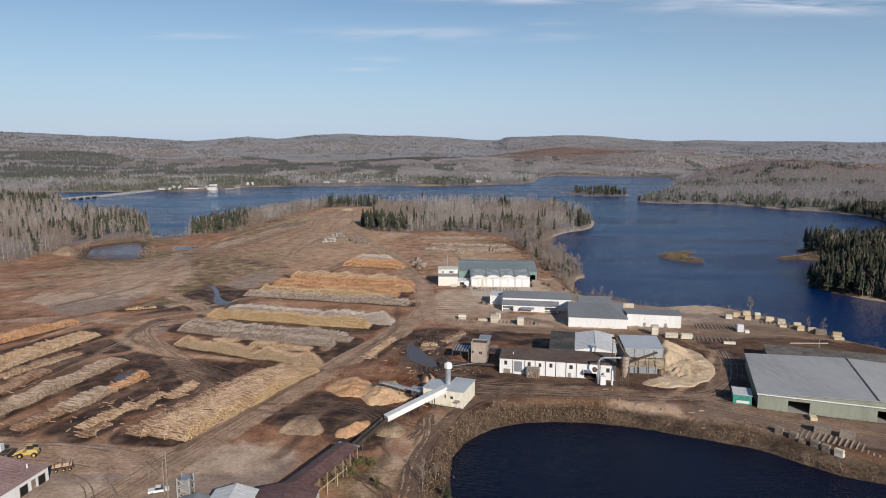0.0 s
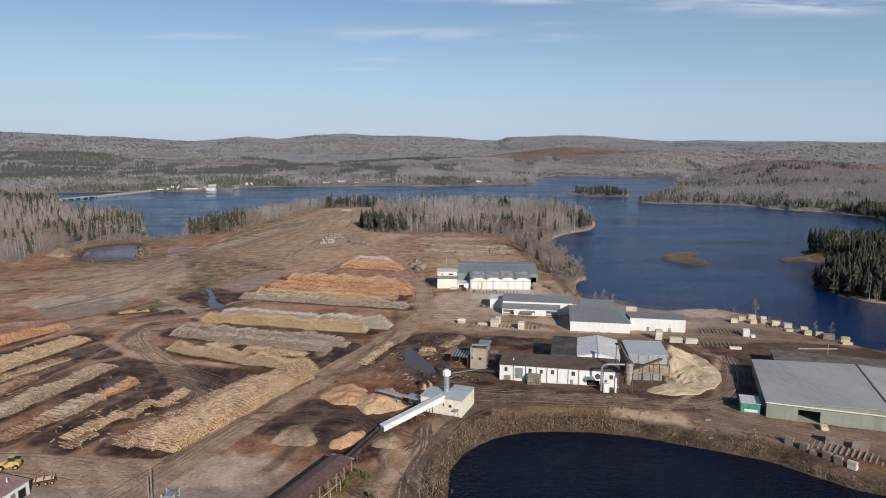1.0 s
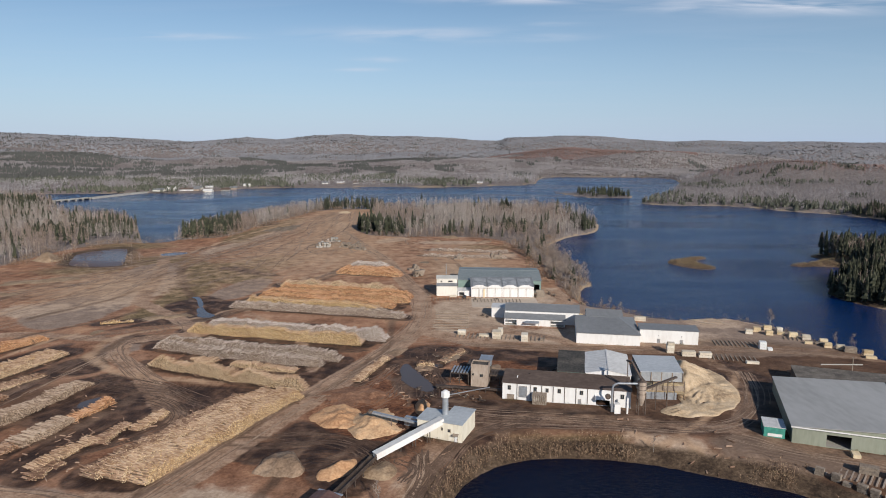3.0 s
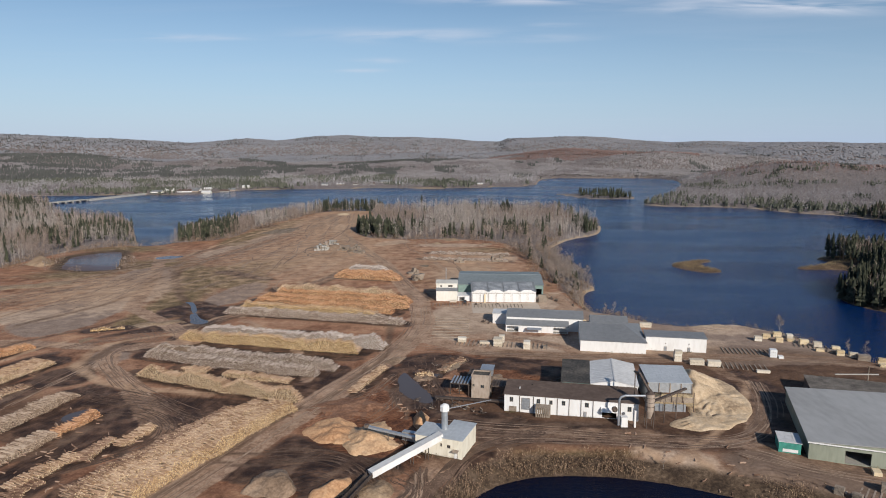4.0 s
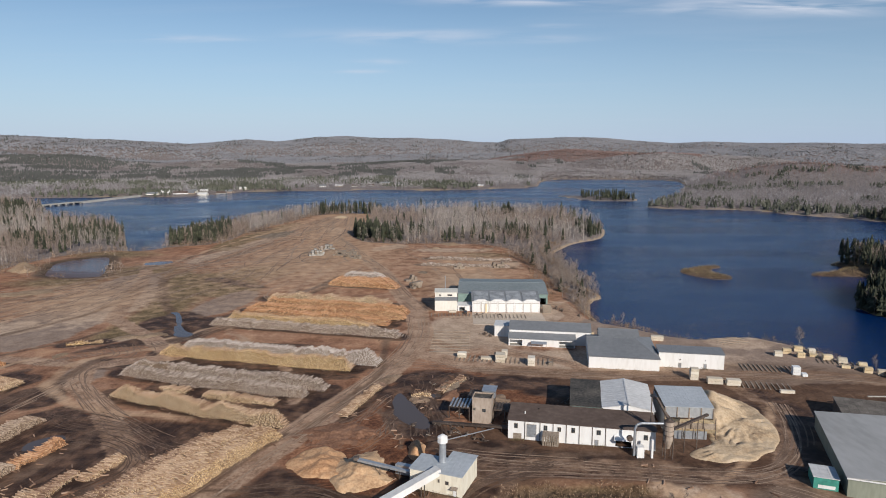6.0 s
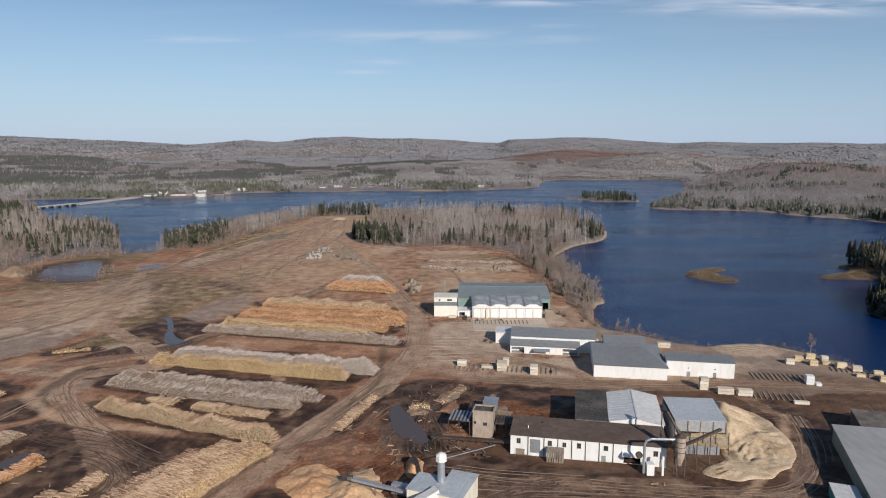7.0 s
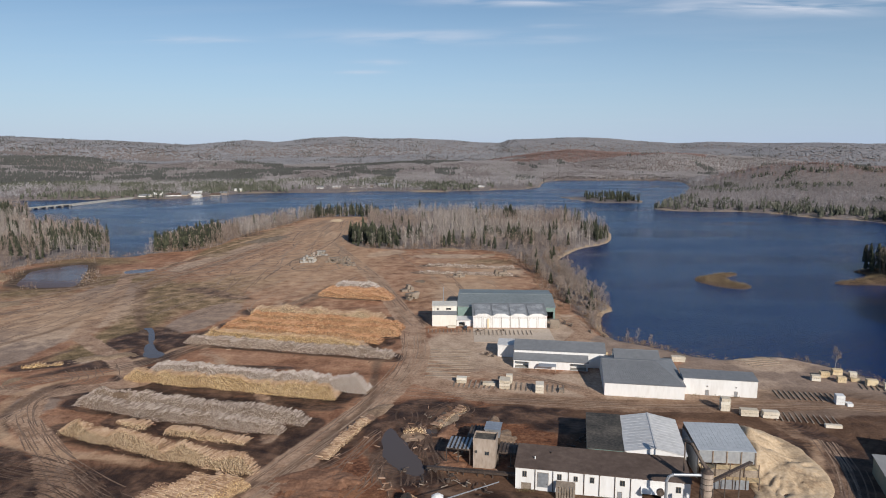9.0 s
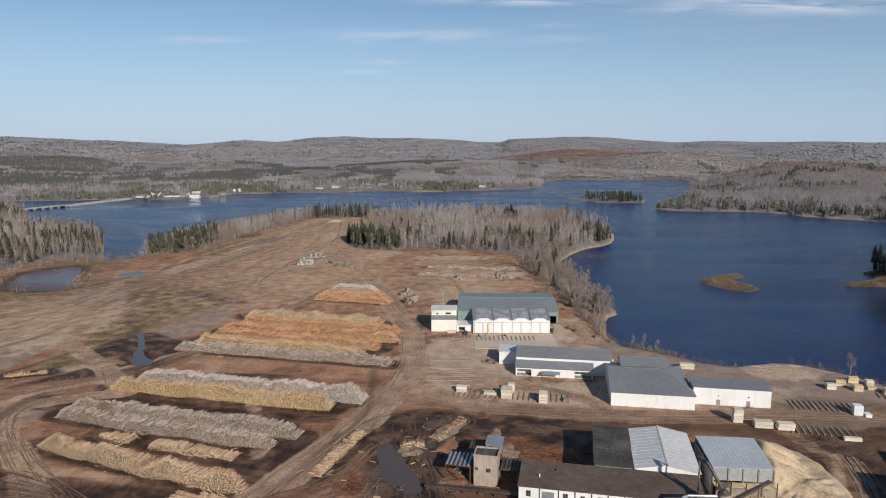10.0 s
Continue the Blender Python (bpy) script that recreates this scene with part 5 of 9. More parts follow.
tyre_tracks()


def water_sheet(name, outline, z, material, label, cat="water"):
    bm = bmesh.new()
    bm.faces.new([bm.verts.new((x, y, z)) for x, y in outline])
    bmesh.ops.triangulate(bm, faces=bm.faces[:])
    bmesh.ops.recalc_face_normals(bm, faces=bm.faces[:])
    ob = part(name, bm, material, None, label)
    if ob.data.polygons[0].normal.z < 0:
        ob.data.flip_normals()
    return tagged(ob, "", cat, kind="structure")


water_sheet("water", [(-4600, -2300), (4600, -2300), (4600, 2600), (-4600, 2600)], LAKE_Z, LAKE, "deep blue wind-rippled lake and mill pond", "lake")
c = POND_POLY.mean(0)
water_sheet("water_mill_pond", smooth_poly(c + (POND_POLY - c) * 1.04), LAKE_Z + 0.06, POND, "dark still mill pond", "pond")
c = WEST_POND.mean(0)
water_sheet("water_pond", smooth_poly(c + (WEST_POND - c) * 1.02), -0.75, MUDDY, "shallow muddy grey pond beside the field", "pond")
for p in PUDDLES:
    c = p.mean(0)
    out = c + (p - c) * (1 + 3.0 / np.maximum(4.0, np.hypot(*(p - c).T)))[:, None]
    water_sheet("water_puddle", smooth_poly(out), -0.42, MUDDY if c[0] < -200 else PUDDLE, "muddy standing puddle in the log yard", "puddle")


# ---- sheds and mill buildings ----
def wall_bm(length, height_, openings=(), thick=0.25, left=None, right=None):
    """A wall along x from 0 to length, its outer face at y = 0, with real openings (x0, x1, z0, z1)."""
    bm = bmesh.new()
    x = 0.0
    for x0, x1, z0, z1 in sorted(openings):
        if x0 > x:
            add_box(bm, x, 0, 0, x0, thick, height_)
        if z0 > 0:
            add_box(bm, x0, 0, 0, x1, thick, z0)
        if z1 < height_:
            add_box(bm, x0, 0, z1, x1, thick, height_)
        x = x1
    if x < length:
        add_box(bm, x, 0, 0, length, thick, height_)
    bmesh.ops.remove_doubles(bm, verts=bm.verts[:], dist=0.001)
    return bm


def roof_slab(bm, quad, thick=0.18, ribs=0, rib_h=0.04):
    """A ribbed sheet on four corners (eave left, eave right, top right, top left), one connected piece."""
    q = [Vector(p) for p in quad]
    n = (q[1] - q[0]).cross(q[3] - q[0]).normalized()
    ts = [(0.0, 0.0)]
    w = (q[1] - q[0]).length
    for k in range(1, ribs):
        t, e = k / ribs, 0.06 / w
        ts += [(t - e, 0.0), (t, rib_h), (t + e, 0.0)]
    ts.append((1.0, 0.0))
    a = [bm.verts.new(q[0].lerp(q[1], t) + n * (thick + h)) for t, h in ts]
    b = [bm.verts.new(q[3].lerp(q[2], t) + n * (thick + h)) for t, h in ts]
    for i in range(len(ts) - 1):
        bm.faces.new((a[i], a[i + 1], b[i + 1], b[i]))
    lo = [bm.verts.new(p) for p in q]
    bm.faces.new(lo[::-1])
    bm.faces.new([lo[0], lo[1]] + a[::-1])
    bm.faces.new([lo[2], lo[3]] + b)
    bm.faces.new((lo[1], lo[2], b[-1], a[-1]))
    bm.faces.new((lo[3], lo[0], a[0], b[0]))


def add_roof(root, material, quad, ribs=0):
    bm = bmesh.new()
    roof_slab(bm, quad, ribs=ribs)
    return part("roof", bm, material, root)


def add_window(root, x, z, w, h, y=0.0, glass=GLASS, frame_mat=None):
    win = part("window", box(x - w / 2, y - 0.03, z, x + w / 2, y + 0.06, z + h), glass, root)
    bm = bmesh.new()
    t = 0.09
    add_box(bm, x - w / 2 - t, y - 0.08, z - t, x + w / 2 + t, y - 0.005, z)
    add_box(bm, x - w / 2 - t, y - 0.08, z + h, x + w / 2 + t, y - 0.005, z + h + t)
    add_box(bm, x - w / 2 - t, y - 0.08, z, x - w / 2, y - 0.005, z + h)
    add_box(bm, x + w / 2, y - 0.08, z, x + w / 2 + t, y - 0.005, z + h)
    add_box(bm, x - 0.03, y - 0.07, z, x + 0.03, y - 0.035, z + h)
    part("frame", bm, frame_mat or TIMBER, win)
    return win


def add_door(root, x, w, h, y=0.0, material=None, z=0.0, label=""):
    bm = box(x - w / 2, y - 0.06, z + 0.03, x + w / 2, y + 0.05, z + h)
    d = part("door", bm, material or GALV, root, label)
    bm = bmesh.new()
    for a, b in ((x - w / 2 - 0.1, x - w / 2), (x + w / 2, x + w / 2 + 0.1)):
        add_box(bm, a, y - 0.09, z, b, y - 0.004, z + h + 0.1)
    add_box(bm, x - w / 2, y - 0.09, z + h, x + w / 2, y - 0.004, z + h + 0.1)
    part("frame", bm, TIMBER, d)
    part("handle", box(x + w * 0.33, y - 0.13, z + 0.95, x + w * 0.33 + 0.14, y - 0.06, z + 1.05), STEEL, d)
    return d


def shed(name, at, turn, length, depth, hf, hb, ridge, wall, roof, label, category="shed", openings=(), back=None, ridge_at=0.5, overhang=0.35,
         ribs=True, along=True, z=-0.25, rib_step=2.0, hip=0.0, trim=None):
    """A building: front-left corner, turn in degrees, front length along x, depth along y, eave heights front and back, ridge height.
    along: the ridge runs along the front; otherwise from front to back. ridge None: one slope from front to back."""
    root = thing(name, pose(at[0], at[1], z, 0, 0, turn), label, category)
    L, D, o, g = length, depth, overhang, 0.0
    hf, hb = hf - z, hb - z
    if ridge is not None:
        ridge -= z
    if along:
        part("wall", wall_bm(L, hf, openings), wall, root)
        ob = part("wall", wall_bm(L, hb), wall, root, loc=pose(L, D, 0, 0, 0, 180))
        prof = [(0.25, 0), (D - 0.25, 0), (D - 0.25, hb)] + ([(D * ridge_at, ridge - 0.02)] if ridge is not None else []) + [(0.25, hf)]
        if hip:
            part("wall", box(0, 0.25, 0, 0.25, D - 0.25, hf) if hip < 0 else _prism(prof, 0, 0.25), wall, root)
            part("wall", box(L - 0.25, 0.25, 0, L, D - 0.25, min(hf, hb)), wall, root)
        else:
            part("wall", _prism(prof, 0, 0.25), wall, root)
            part("wall", _prism(prof, L - 0.25, L), wall, root)
        n = max(2, int(L / rib_step)) if ribs else 0
        if ridge is None:
            s = (hb - hf) / D
            add_roof(root, roof, [(-o, -o, hf - s * o), (L + o, -o, hf - s * o), (L + o, D + o, hb + s * o), (-o, D + o, hb + s * o)], ribs=n)
        else:
            yr = D * ridge_at
            s0, s1 = (ridge - hf) / yr, (ridge - hb) / (D - yr)
            add_roof(root, roof, [(-o, -o, hf - s0 * o), (L + o, -o, hf - s0 * o), (L + o - hip, yr, ridge), (-o, yr, ridge)], ribs=n)
            add_roof(root, roof, [(L + o, D + o, hb - s1 * o), (-o, D + o, hb - s1 * o), (-o, yr, ridge), (L + o - hip, yr, ridge)], ribs=n)
            if hip:
                add_roof(root, roof, [(L + o, -o, hf - s0 * o), (L + o, D + o, hb - s1 * o), (L + o - hip, yr + 0.01, ridge), (L + o - hip, yr - 0.01, ridge)])
            part("ridge_cap", box(-o, yr - 0.25, ridge + 0.12, L + o - hip, yr + 0.25, ridge + 0.26), roof, root)
    else:
        xr = L * ridge_at
        prof = [(0, 0), (L, 0), (L, hb), (xr, ridge - 0.02), (0, hf)]
        fr = bmesh.new()
        if openings:
            fr.free()
            fr = wall_bm(L, min(hf, hb), openings)
            add_prism(fr, [(0, min(hf, hb)), (L, min(hf, hb)), (L, hb + 0.001), (xr, ridge - 0.02), (0, hf + 0.001)], 0, 0.25, "y")
        else:
            add_prism(fr, prof, 0, 0.25, "y")
        part("wall", fr, wall, root)
        bk = bmesh.new()
        add_prism(bk, prof, D - 0.25, D, "y")
        part("wall", bk, wall, root)
        part("wall", box(0, 0.25, 0, 0.25, D - 0.25, hf), wall, root)
        part("wall", box(L - 0.25, 0.25, 0, L, D - 0.25, hb), wall, root)
        n = max(2, int(D / rib_step)) if ribs else 0
        s0, s1 = (ridge - hf) / xr, (ridge - hb) / (L - xr)
        add_roof(root, roof, [(-o, D + o, hf - s0 * o), (-o, -o, hf - s0 * o), (xr, -o, ridge), (xr, D + o, ridge)], ribs=n)
        add_roof(root, roof, [(L + o, -o, hb - s1 * o), (L + o, D + o, hb - s1 * o), (xr, D + o, ridge), (xr, -o, ridge)], ribs=n)
        part("ridge_cap", box(xr - 0.25, -o, ridge + 0.12, xr + 0.25, D + o, ridge + 0.26), roof, root)
    if trim:
        part("eave_trim", box(-o, -o - 0.12, hf - 0.28, L + o, -o - 0.01, hf + 0.16), trim, root)
    if openings:
        part("floor_slab", box(0.3, 0.3, 0.05, L - 0.3, D - 0.3, 0.28), CONCRETE, root)
    return root


def _prism(prof, x0, x1):
    bm = bmesh.new()
    add_prism(bm, prof, x0, x1, "x")
    return bm


# large green warehouse with a low grey gable roof
wh = shed("warehouse", (111.5, 232.4), -18.6, 76, 49, 5.6, 5.6, 7.6, SAGE, WAREHOUSE_ROOF, "sage green warehouse with a wide grey metal roof", "warehouse",
          openings=[(10, 17, 0.3, 4.3), (38, 44, 0.3, 4.3), (58, 64, 0.3, 4.3)], along=False, ribs=False, overhang=0.5)
part("eave_trim", box(-0.5, -0.62, 5.55, 76.5, -0.5, 5.95), WHITE, wh)
part("roof_seam", box(37.7, -0.5, 8.05, 38.3, 49.5, 8.16), DARK_ROOF, wh)
hut = shed("hut", (104.3, 236.6), -18.6, 6.4, 8, 3.6, 3.6, None, TEAL, PALE_ROOF, "small teal green hut with a pale metal roof", "hut", overhang=0.2)
part("panel", box(1.2, -0.08, 0.7, 5.6, -0.01, 1.7), WHITE, hut, "white loading panel")
shed("timber_shed", (136.6, 278.6), -18.6, 78, 16, 5.0, 5.2, None, STEEL, OLD_ROOF, "long open-sided shed with a blackened patchy roof", "shed", ribs=True, rib_step=3.0)

# the saw mill: long white front with a brown roof
mill = shed("saw_mill", (19.6, 269.0), -11.0, 47.5, 13, 6.4, 7.3, None, WHITE, BROWN_ROOF, "long white saw mill with a dark brown roof", "saw mill", ribs=False,
            openings=[(35.0, 40.0, 0.5, 3.0)])
for x in (5.6, 10.6, 14.9, 19.2, 23.4, 27.6, 31.8, 41.3):
    part("drain_pipe", box(x - 0.12, -0.16, 0.3, x + 0.12, -0.004, 6.4), STEEL, mill)
for x, z, w, h in ((2.6, 4.0, 1.1, 1.6), (12.4, 4.0, 1.1, 1.6), (16.9, 4.0, 1.0, 1.4), (21.4, 4.0, 1.1, 1.6), (29.6, 4.0, 1.2, 1.5), (44.4, 3.6, 1.2, 1.6)):
    add_window(mill, x, z, w, h)
add_door(mill, 3.1, 2.6, 2.1, material=TIMBER)
add_door(mill, 7.8, 3.0, 4.4, material=GALV, z=1.2)
add_door(mill, 29.0, 1.0, 2.1, material=GALV)
part("awning", _prism([(-1.9, 3.3), (0, 4.4), (0, 4.55), (-1.9, 3.45)], 34.5, 40.5), WHITE, mill, "white sloping awning")
bm = bmesh.new()
add_rod(bm, (5.2, 5.0, 7.0), (5.2, 5.0, 8.0), 0.18, seg=8)
part("vent_pipe", bm, WHITE, mill)
bm = bmesh.new()
add_rod(bm, (9.6, 9.0, 7.3), (9.6, 9.0, 7.9), 0.25, seg=8)
part("vent_pipe", bm, STEEL, mill)
# wooden crate lean-to on the mill's front
lean = thing("timber_bin", pose(30.4, 263.3, -0.1, 0, 0, -11), "weathered slatted timber bin against the mill wall", "timber bin")
for i in range(7):
    part("slat", box(i * 0.75, 0, 0, i * 0.75 + 0.55, 0.1, 3.6), TIMBER, lean)
part("side_panel", box(-0.12, 0.1, 0, 0, 2.6, 3.4), TIMBER, lean)
part("side_panel", box(5.05, 0.1, 0, 5.17, 2.6, 3.4), TIMBER, lean)
part("top", _prism([(0.1, 3.5), (2.7, 3.9), (2.7, 4.0), (0.1, 3.6)], -0.12, 5.17), TIMBER, lean)

shed("mill_annexe", (42.1, 278.8), -10.5, 10.4, 26, 7.6, 7.9, None, GREENWALL, DARK_ROOF, "tall mill annexe with a dark flat roof", "annexe", ribs=False)
shed("mill_hall", (52.8, 276.4), -10.5, 17.0, 26, 7.8, 7.8, 9.4, WHITE, PALE_ROOF, "mill hall under a pale metal gable roof", "mill hall", along=False)

# chip bin: blue-grey roof on posts above stepped timber bays
chip = thing("chip_bin", pose(72.6, 269.0, -0.2, 0, 0, -5), "open chip bin with a blue-grey roof over timber bays", "chip bin")
add_roof(chip, BLUE_ROOF, [(0.4, 6.0, 9.0), (16.8, 6.0, 9.0), (17.6, 25, 9.5), (0.6, 25, 9.5)], 14)
for i in range(5):
    for y in (6.2, 15.0, 24.6):
        x = 0.7 + i * 4.0
        part("post", box(x - 0.15, y - 0.15, 0, x + 0.15, y + 0.15, 8.95), TIMBER, chip)
for i in range(4):
    part("panel", box(0.9 + i * 4, 6.35, 5.2, 4.5 + i * 4, 6.5, 8.9), GALV, chip)
for i in range(4):
    part("panel", box(0.9 + i * 4, 3.4, 2.4, 4.5 + i * 4, 3.6, 4.6), TIMBER, chip)
for i in range(3):
    part("panel", box(1.8 + i * 3.9, 0.4, 0.2, 5.4 + i * 3.9, 0.6, 3.0), GALV, chip)
for i in range(5):
    part("post", box(0.7 + i * 4 - 0.12, 3.2, 0, 0.7 + i * 4 + 0.12, 3.42, 6.6), STEEL, chip)
    part("post", box(1.5 + i * 3.6 - 0.1, 0.2, 0, 1.5 + i * 3.6 + 0.1, 0.4, 4.2), STEEL, chip)
part("ledge", box(0.6, 3.65, 4.6, 16.8, 6.3, 4.75), LUMBER, chip)
part("ledge", box(0.6, 0.65, 2.4, 16.8, 3.35, 2.55), LUMBER, chip)
part("side_wall", box(0.4, 6.6, 0, 0.6, 24.5, 8.0), GALV, chip)
part("side_wall", box(1.0, 24.7, 0, 16.8, 24.9, 9.0), GALV, chip)

# dust cyclone on its frame beside the mill, with ducts
cyc = thing("dust_cyclone", pose(68.6, 255.2, -0.1), "rusty brown dust cyclone on a steel frame", "cyclone")
bm = bmesh.new()
add_rod(bm, (0, 0, 6.2), (0, 0, 12.2), 1.55, seg=18)
add_rod(bm, (0, 0, 3.2), (0, 0, 6.2), 0.5, 1.55, seg=18)
part("body", bm, TAN, cyc, "dull brown cylinder", smooth=False)
for z in (7.6, 9.2, 10.8):
    bm = bmesh.new()
    add_rod(bm, (0, 0, z), (0, 0, z + 0.18), 1.62, seg=18)
    part("band", bm, STEEL, cyc)
for a in (45, 135, 225, 315):
    x, y = 1.7 * math.cos(radians(a)), 1.7 * math.sin(radians(a))
    part("leg", box(x - 0.14, y - 0.14, 0, x + 0.14, y + 0.14, 8.2), STEEL, cyc)
part("cap", rod((0, 0, 12.2), (0, 0, 13.2), 1.6, 0.5, 18), STEEL, cyc)
bm = bmesh.new()
add_rod(bm, (-0.3, 0.4, 13.0), (-2.6, 4.6, 17.8), 0.42, seg=10)
add_rod(bm, (-2.6, 4.6, 17.8), (-3.2, 9.0, 17.0), 0.42, seg=10)
add_rod(bm, (0.6, 0.6, 12.6), (-1.0, 3.0, 14.6), 0.35, seg=10)
part("duct", bm, STEEL, cyc)
part("support", box(-3.1, 8.8, 8.0, -2.8, 9.1, 17.0), STEEL, cyc)
bm = bmesh.new()
pts = [(-10.4, 0.6, 0.4), (-10.4, 0.6, 9.4), (-9.9, 0.6, 10.6), (-8.6, 0.6, 11.2), (-1.4, 0.2, 11.3)]
for a, b in zip(pts[:-1], pts[1:]):
    add_rod(bm, a, b, 0.38, seg=10)
part("exhaust_pipe", bm, GALV, cyc, "pale galvanised bent pipe")
bm = bmesh.new()
add_rod(bm, (-11.9, 0.2, 6.2), (-11.9, 0.9, 6.2), 1.0, seg=18)
add_rod(bm, (-11.9, 0.1, 6.2), (-11.9, 0.2, 6.2), 0.45, seg=12)
part("fan_housing", bm, STEEL, cyc)
bm = bmesh.new()
add_box(bm, -9.6, -0.4, 0, -7.4, 1.8, 3.6)
add_box(bm, -5.2, -0.4, 0, -4.6, 0.4, 6.0)
part("control_cabin", bm, WHITE, cyc)
conv2 = thing("chip_conveyor", pose(70.4, 256.4, 0), "dark chip conveyor on trestle legs", "conveyor")
bm = bmesh.new()
tf = look((0, 0, 9.0), (13.5, 7.0, 11.0))
add_box(bm, -0.5, -0.3, -15.0, 0.5, 0.3, 0.0, tf=tf)
part("belt_frame", bm, STEEL, conv2)
for x, y, h in ((4.5, 2.3, 9.4), (9.5, 4.9, 10.2)):
    part("leg", box(x - 0.12, y - 0.12, 0, x + 0.12, y + 0.12, h), STEEL, conv2)

# debarker tower and its decks
deb = thing("debarker_tower", pose(7.9, 281.0, -0.2, 0, 0, -11), "tan plywood debarker tower with a rimmed flat roof", "tower")
part("wall", box(0, 0, 0, 6.8, 5.6, 9.0), TAN, deb)
bm = bmesh.new()
for a in ((-0.1, -0.1, 9.0, 6.9, 0.15, 9.7), (-0.1, 5.45, 9.0, 6.9, 5.7, 9.7), (-0.1, 0.15, 9.0, 0.15, 5.45, 9.7), (6.65, 0.15, 9.0, 6.9, 5.45, 9.7)):
    add_box(bm, *a)
part("parapet", bm, TAN, deb)
part("roof", box(0.15, 0.15, 9.0, 6.65, 5.45, 9.15), DARK_ROOF, deb)
add_window(deb, 4.2, 4.6, 1.2, 1.1)
add_window(deb, 0.8, 5.0, 0.7, 0.9)


def deck(at, turn, L, D, h, material, label):
    root = thing("log_deck", pose(at[0], at[1], -0.15, 0, 0, turn), label, "log deck")
    for x in (0.15, L / 2, L - 0.15):
        for y in (0.15, D - 0.15):
            part("leg", box(x - 0.15, y - 0.15, 0, x + 0.15, y + 0.15, h), STEEL, root)
    for y in (0.1, D - 0.3):
        part("beam", box(0, y, h, L, y + 0.25, h + 0.45), STEEL, root)
    n = max(3, int(L / 1.1))
    for i in range(n):
        x = (i + 0.2) * L / n
        part("rail", box(x, 0, h + 0.45, x + 0.45 * L / n, D, h + 0.72), material, root)
    part("trough", box(0, 0.35, h + 0.1, L, D - 0.35, h + 0.42), STEEL, root)
    return root


deck((-0.4, 284.2), -11, 7.6, 8.0, 4.6, GALV, "steel log deck with pale rails")
deck((6.0, 291.5), -11, 5.6, 10.0, 4.4, STEEL, "dark steel log deck")
deck((15.4, 282.2), -11, 8.0, 7.0, 4.2, STEEL, "dark steel log deck beside the tower")
cab = thing("control_cab", pose(11.9, 289.8, 0, 0, 0, -11), "small pale control cab on legs", "cab")
for x in (0.2, 4.4):
    for y in (0.2, 3.2):
        part("leg", box(x - 0.12, y - 0.12, 0, x + 0.12, y + 0.12, 6.0), STEEL, cab)
part("cabin", box(0, 0, 6.0, 4.6, 3.4, 8.4), GALV, cab)
part("window", box(0.6, -0.04, 7.0, 4.0, -0.01, 7.9), GLASS, cab)
add_roof(cab, GALV, [(-0.3, -0.3, 8.4), (4.9, -0.3, 8.4), (4.9, 5.4, 8.7), (-0.3, 5.4, 8.7)], 5)
trough = thing("log_trough", pose(0, 0, 0), "long low rusty log trough", "conveyor")
bm = bmesh.new()
a, b = Vector((-6, 279, 1.3)), Vector((20, 273.2, 2.0))
add_box(bm, -0.7, -0.5, -(b - a).length, 0.7, 0.2, 0, tf=look(a, b))
part("channel", bm, STEEL, trough)
for k in range(6):
    p = a.lerp(b, (k + 0.5) / 6)
    part("leg", box(p.x - 0.15, p.y - 0.4, -0.2, p.x + 0.15, p.y + 0.4, p.z - 0.4), STEEL, trough)

# fuel house: cream block with blue-grey roof, its cyclone and long white conveyor
fuel = thing("fuel_house", pose(-11.3, 235.9, -0.2, 0, 0, -21), "cream fuel house with a blue-grey roof", "fuel house")
part("wall", box(8.4, 0, 0, 15.8, 13.2, 6.2), WARM_CREAM, fuel)
part("wall", box(0, 0.02, 0, 8.4, 9.0, 6.0), WARM_CREAM, fuel)
add_roof(fuel, BLUE_ROOF, [(8.1, -0.3, 6.2), (16.1, -0.3, 6.2), (16.1, 13.5, 6.5), (8.1, 13.5, 6.5)], 7)
add_roof(fuel, BLUE_ROOF, [(-0.3, -0.3, 6.0), (8.09, -0.3, 6.0), (8.09, 9.3, 6.25), (-0.3, 9.3, 6.25)], 7)
add_door(fuel, 13.8, 1.0, 2.1, material=WHITE)
add_window(fuel, 11.4, 3.2, 0.9, 0.9)
add_window(fuel, 8.9, 3.4, 0.4, 0.9)
part("canopy", _prism([(-1.3, 2.5), (0, 2.9), (0, 3.0), (-1.3, 2.6)], 12.8, 14.8), TIMBER, fuel)
bm = bmesh.new()
add_rod(bm, (7.6, 6.2, 6.1), (7.6, 6.2, 12.6), 1.05, seg=14)
tower = part("cyclone", bm, GALV, fuel, "blue-grey vertical duct")
bm = bmesh.new()
add_rod(bm, (7.6, 6.2, 12.6), (7.6, 6.2, 14.2), 1.55, seg=8)
add_rod(bm, (7.6, 6.2, 14.2), (7.6, 6.2, 14.9), 1.55, 0.5, seg=8)
part("cap", bm, WHITE, tower)
bm = bmesh.new()
add_rod(bm, (8.4, 6.4, 13.2), (17.5, 24.0, 11.0), 0.16, seg=6)
part("blow_pipe", bm, GALV, tower)

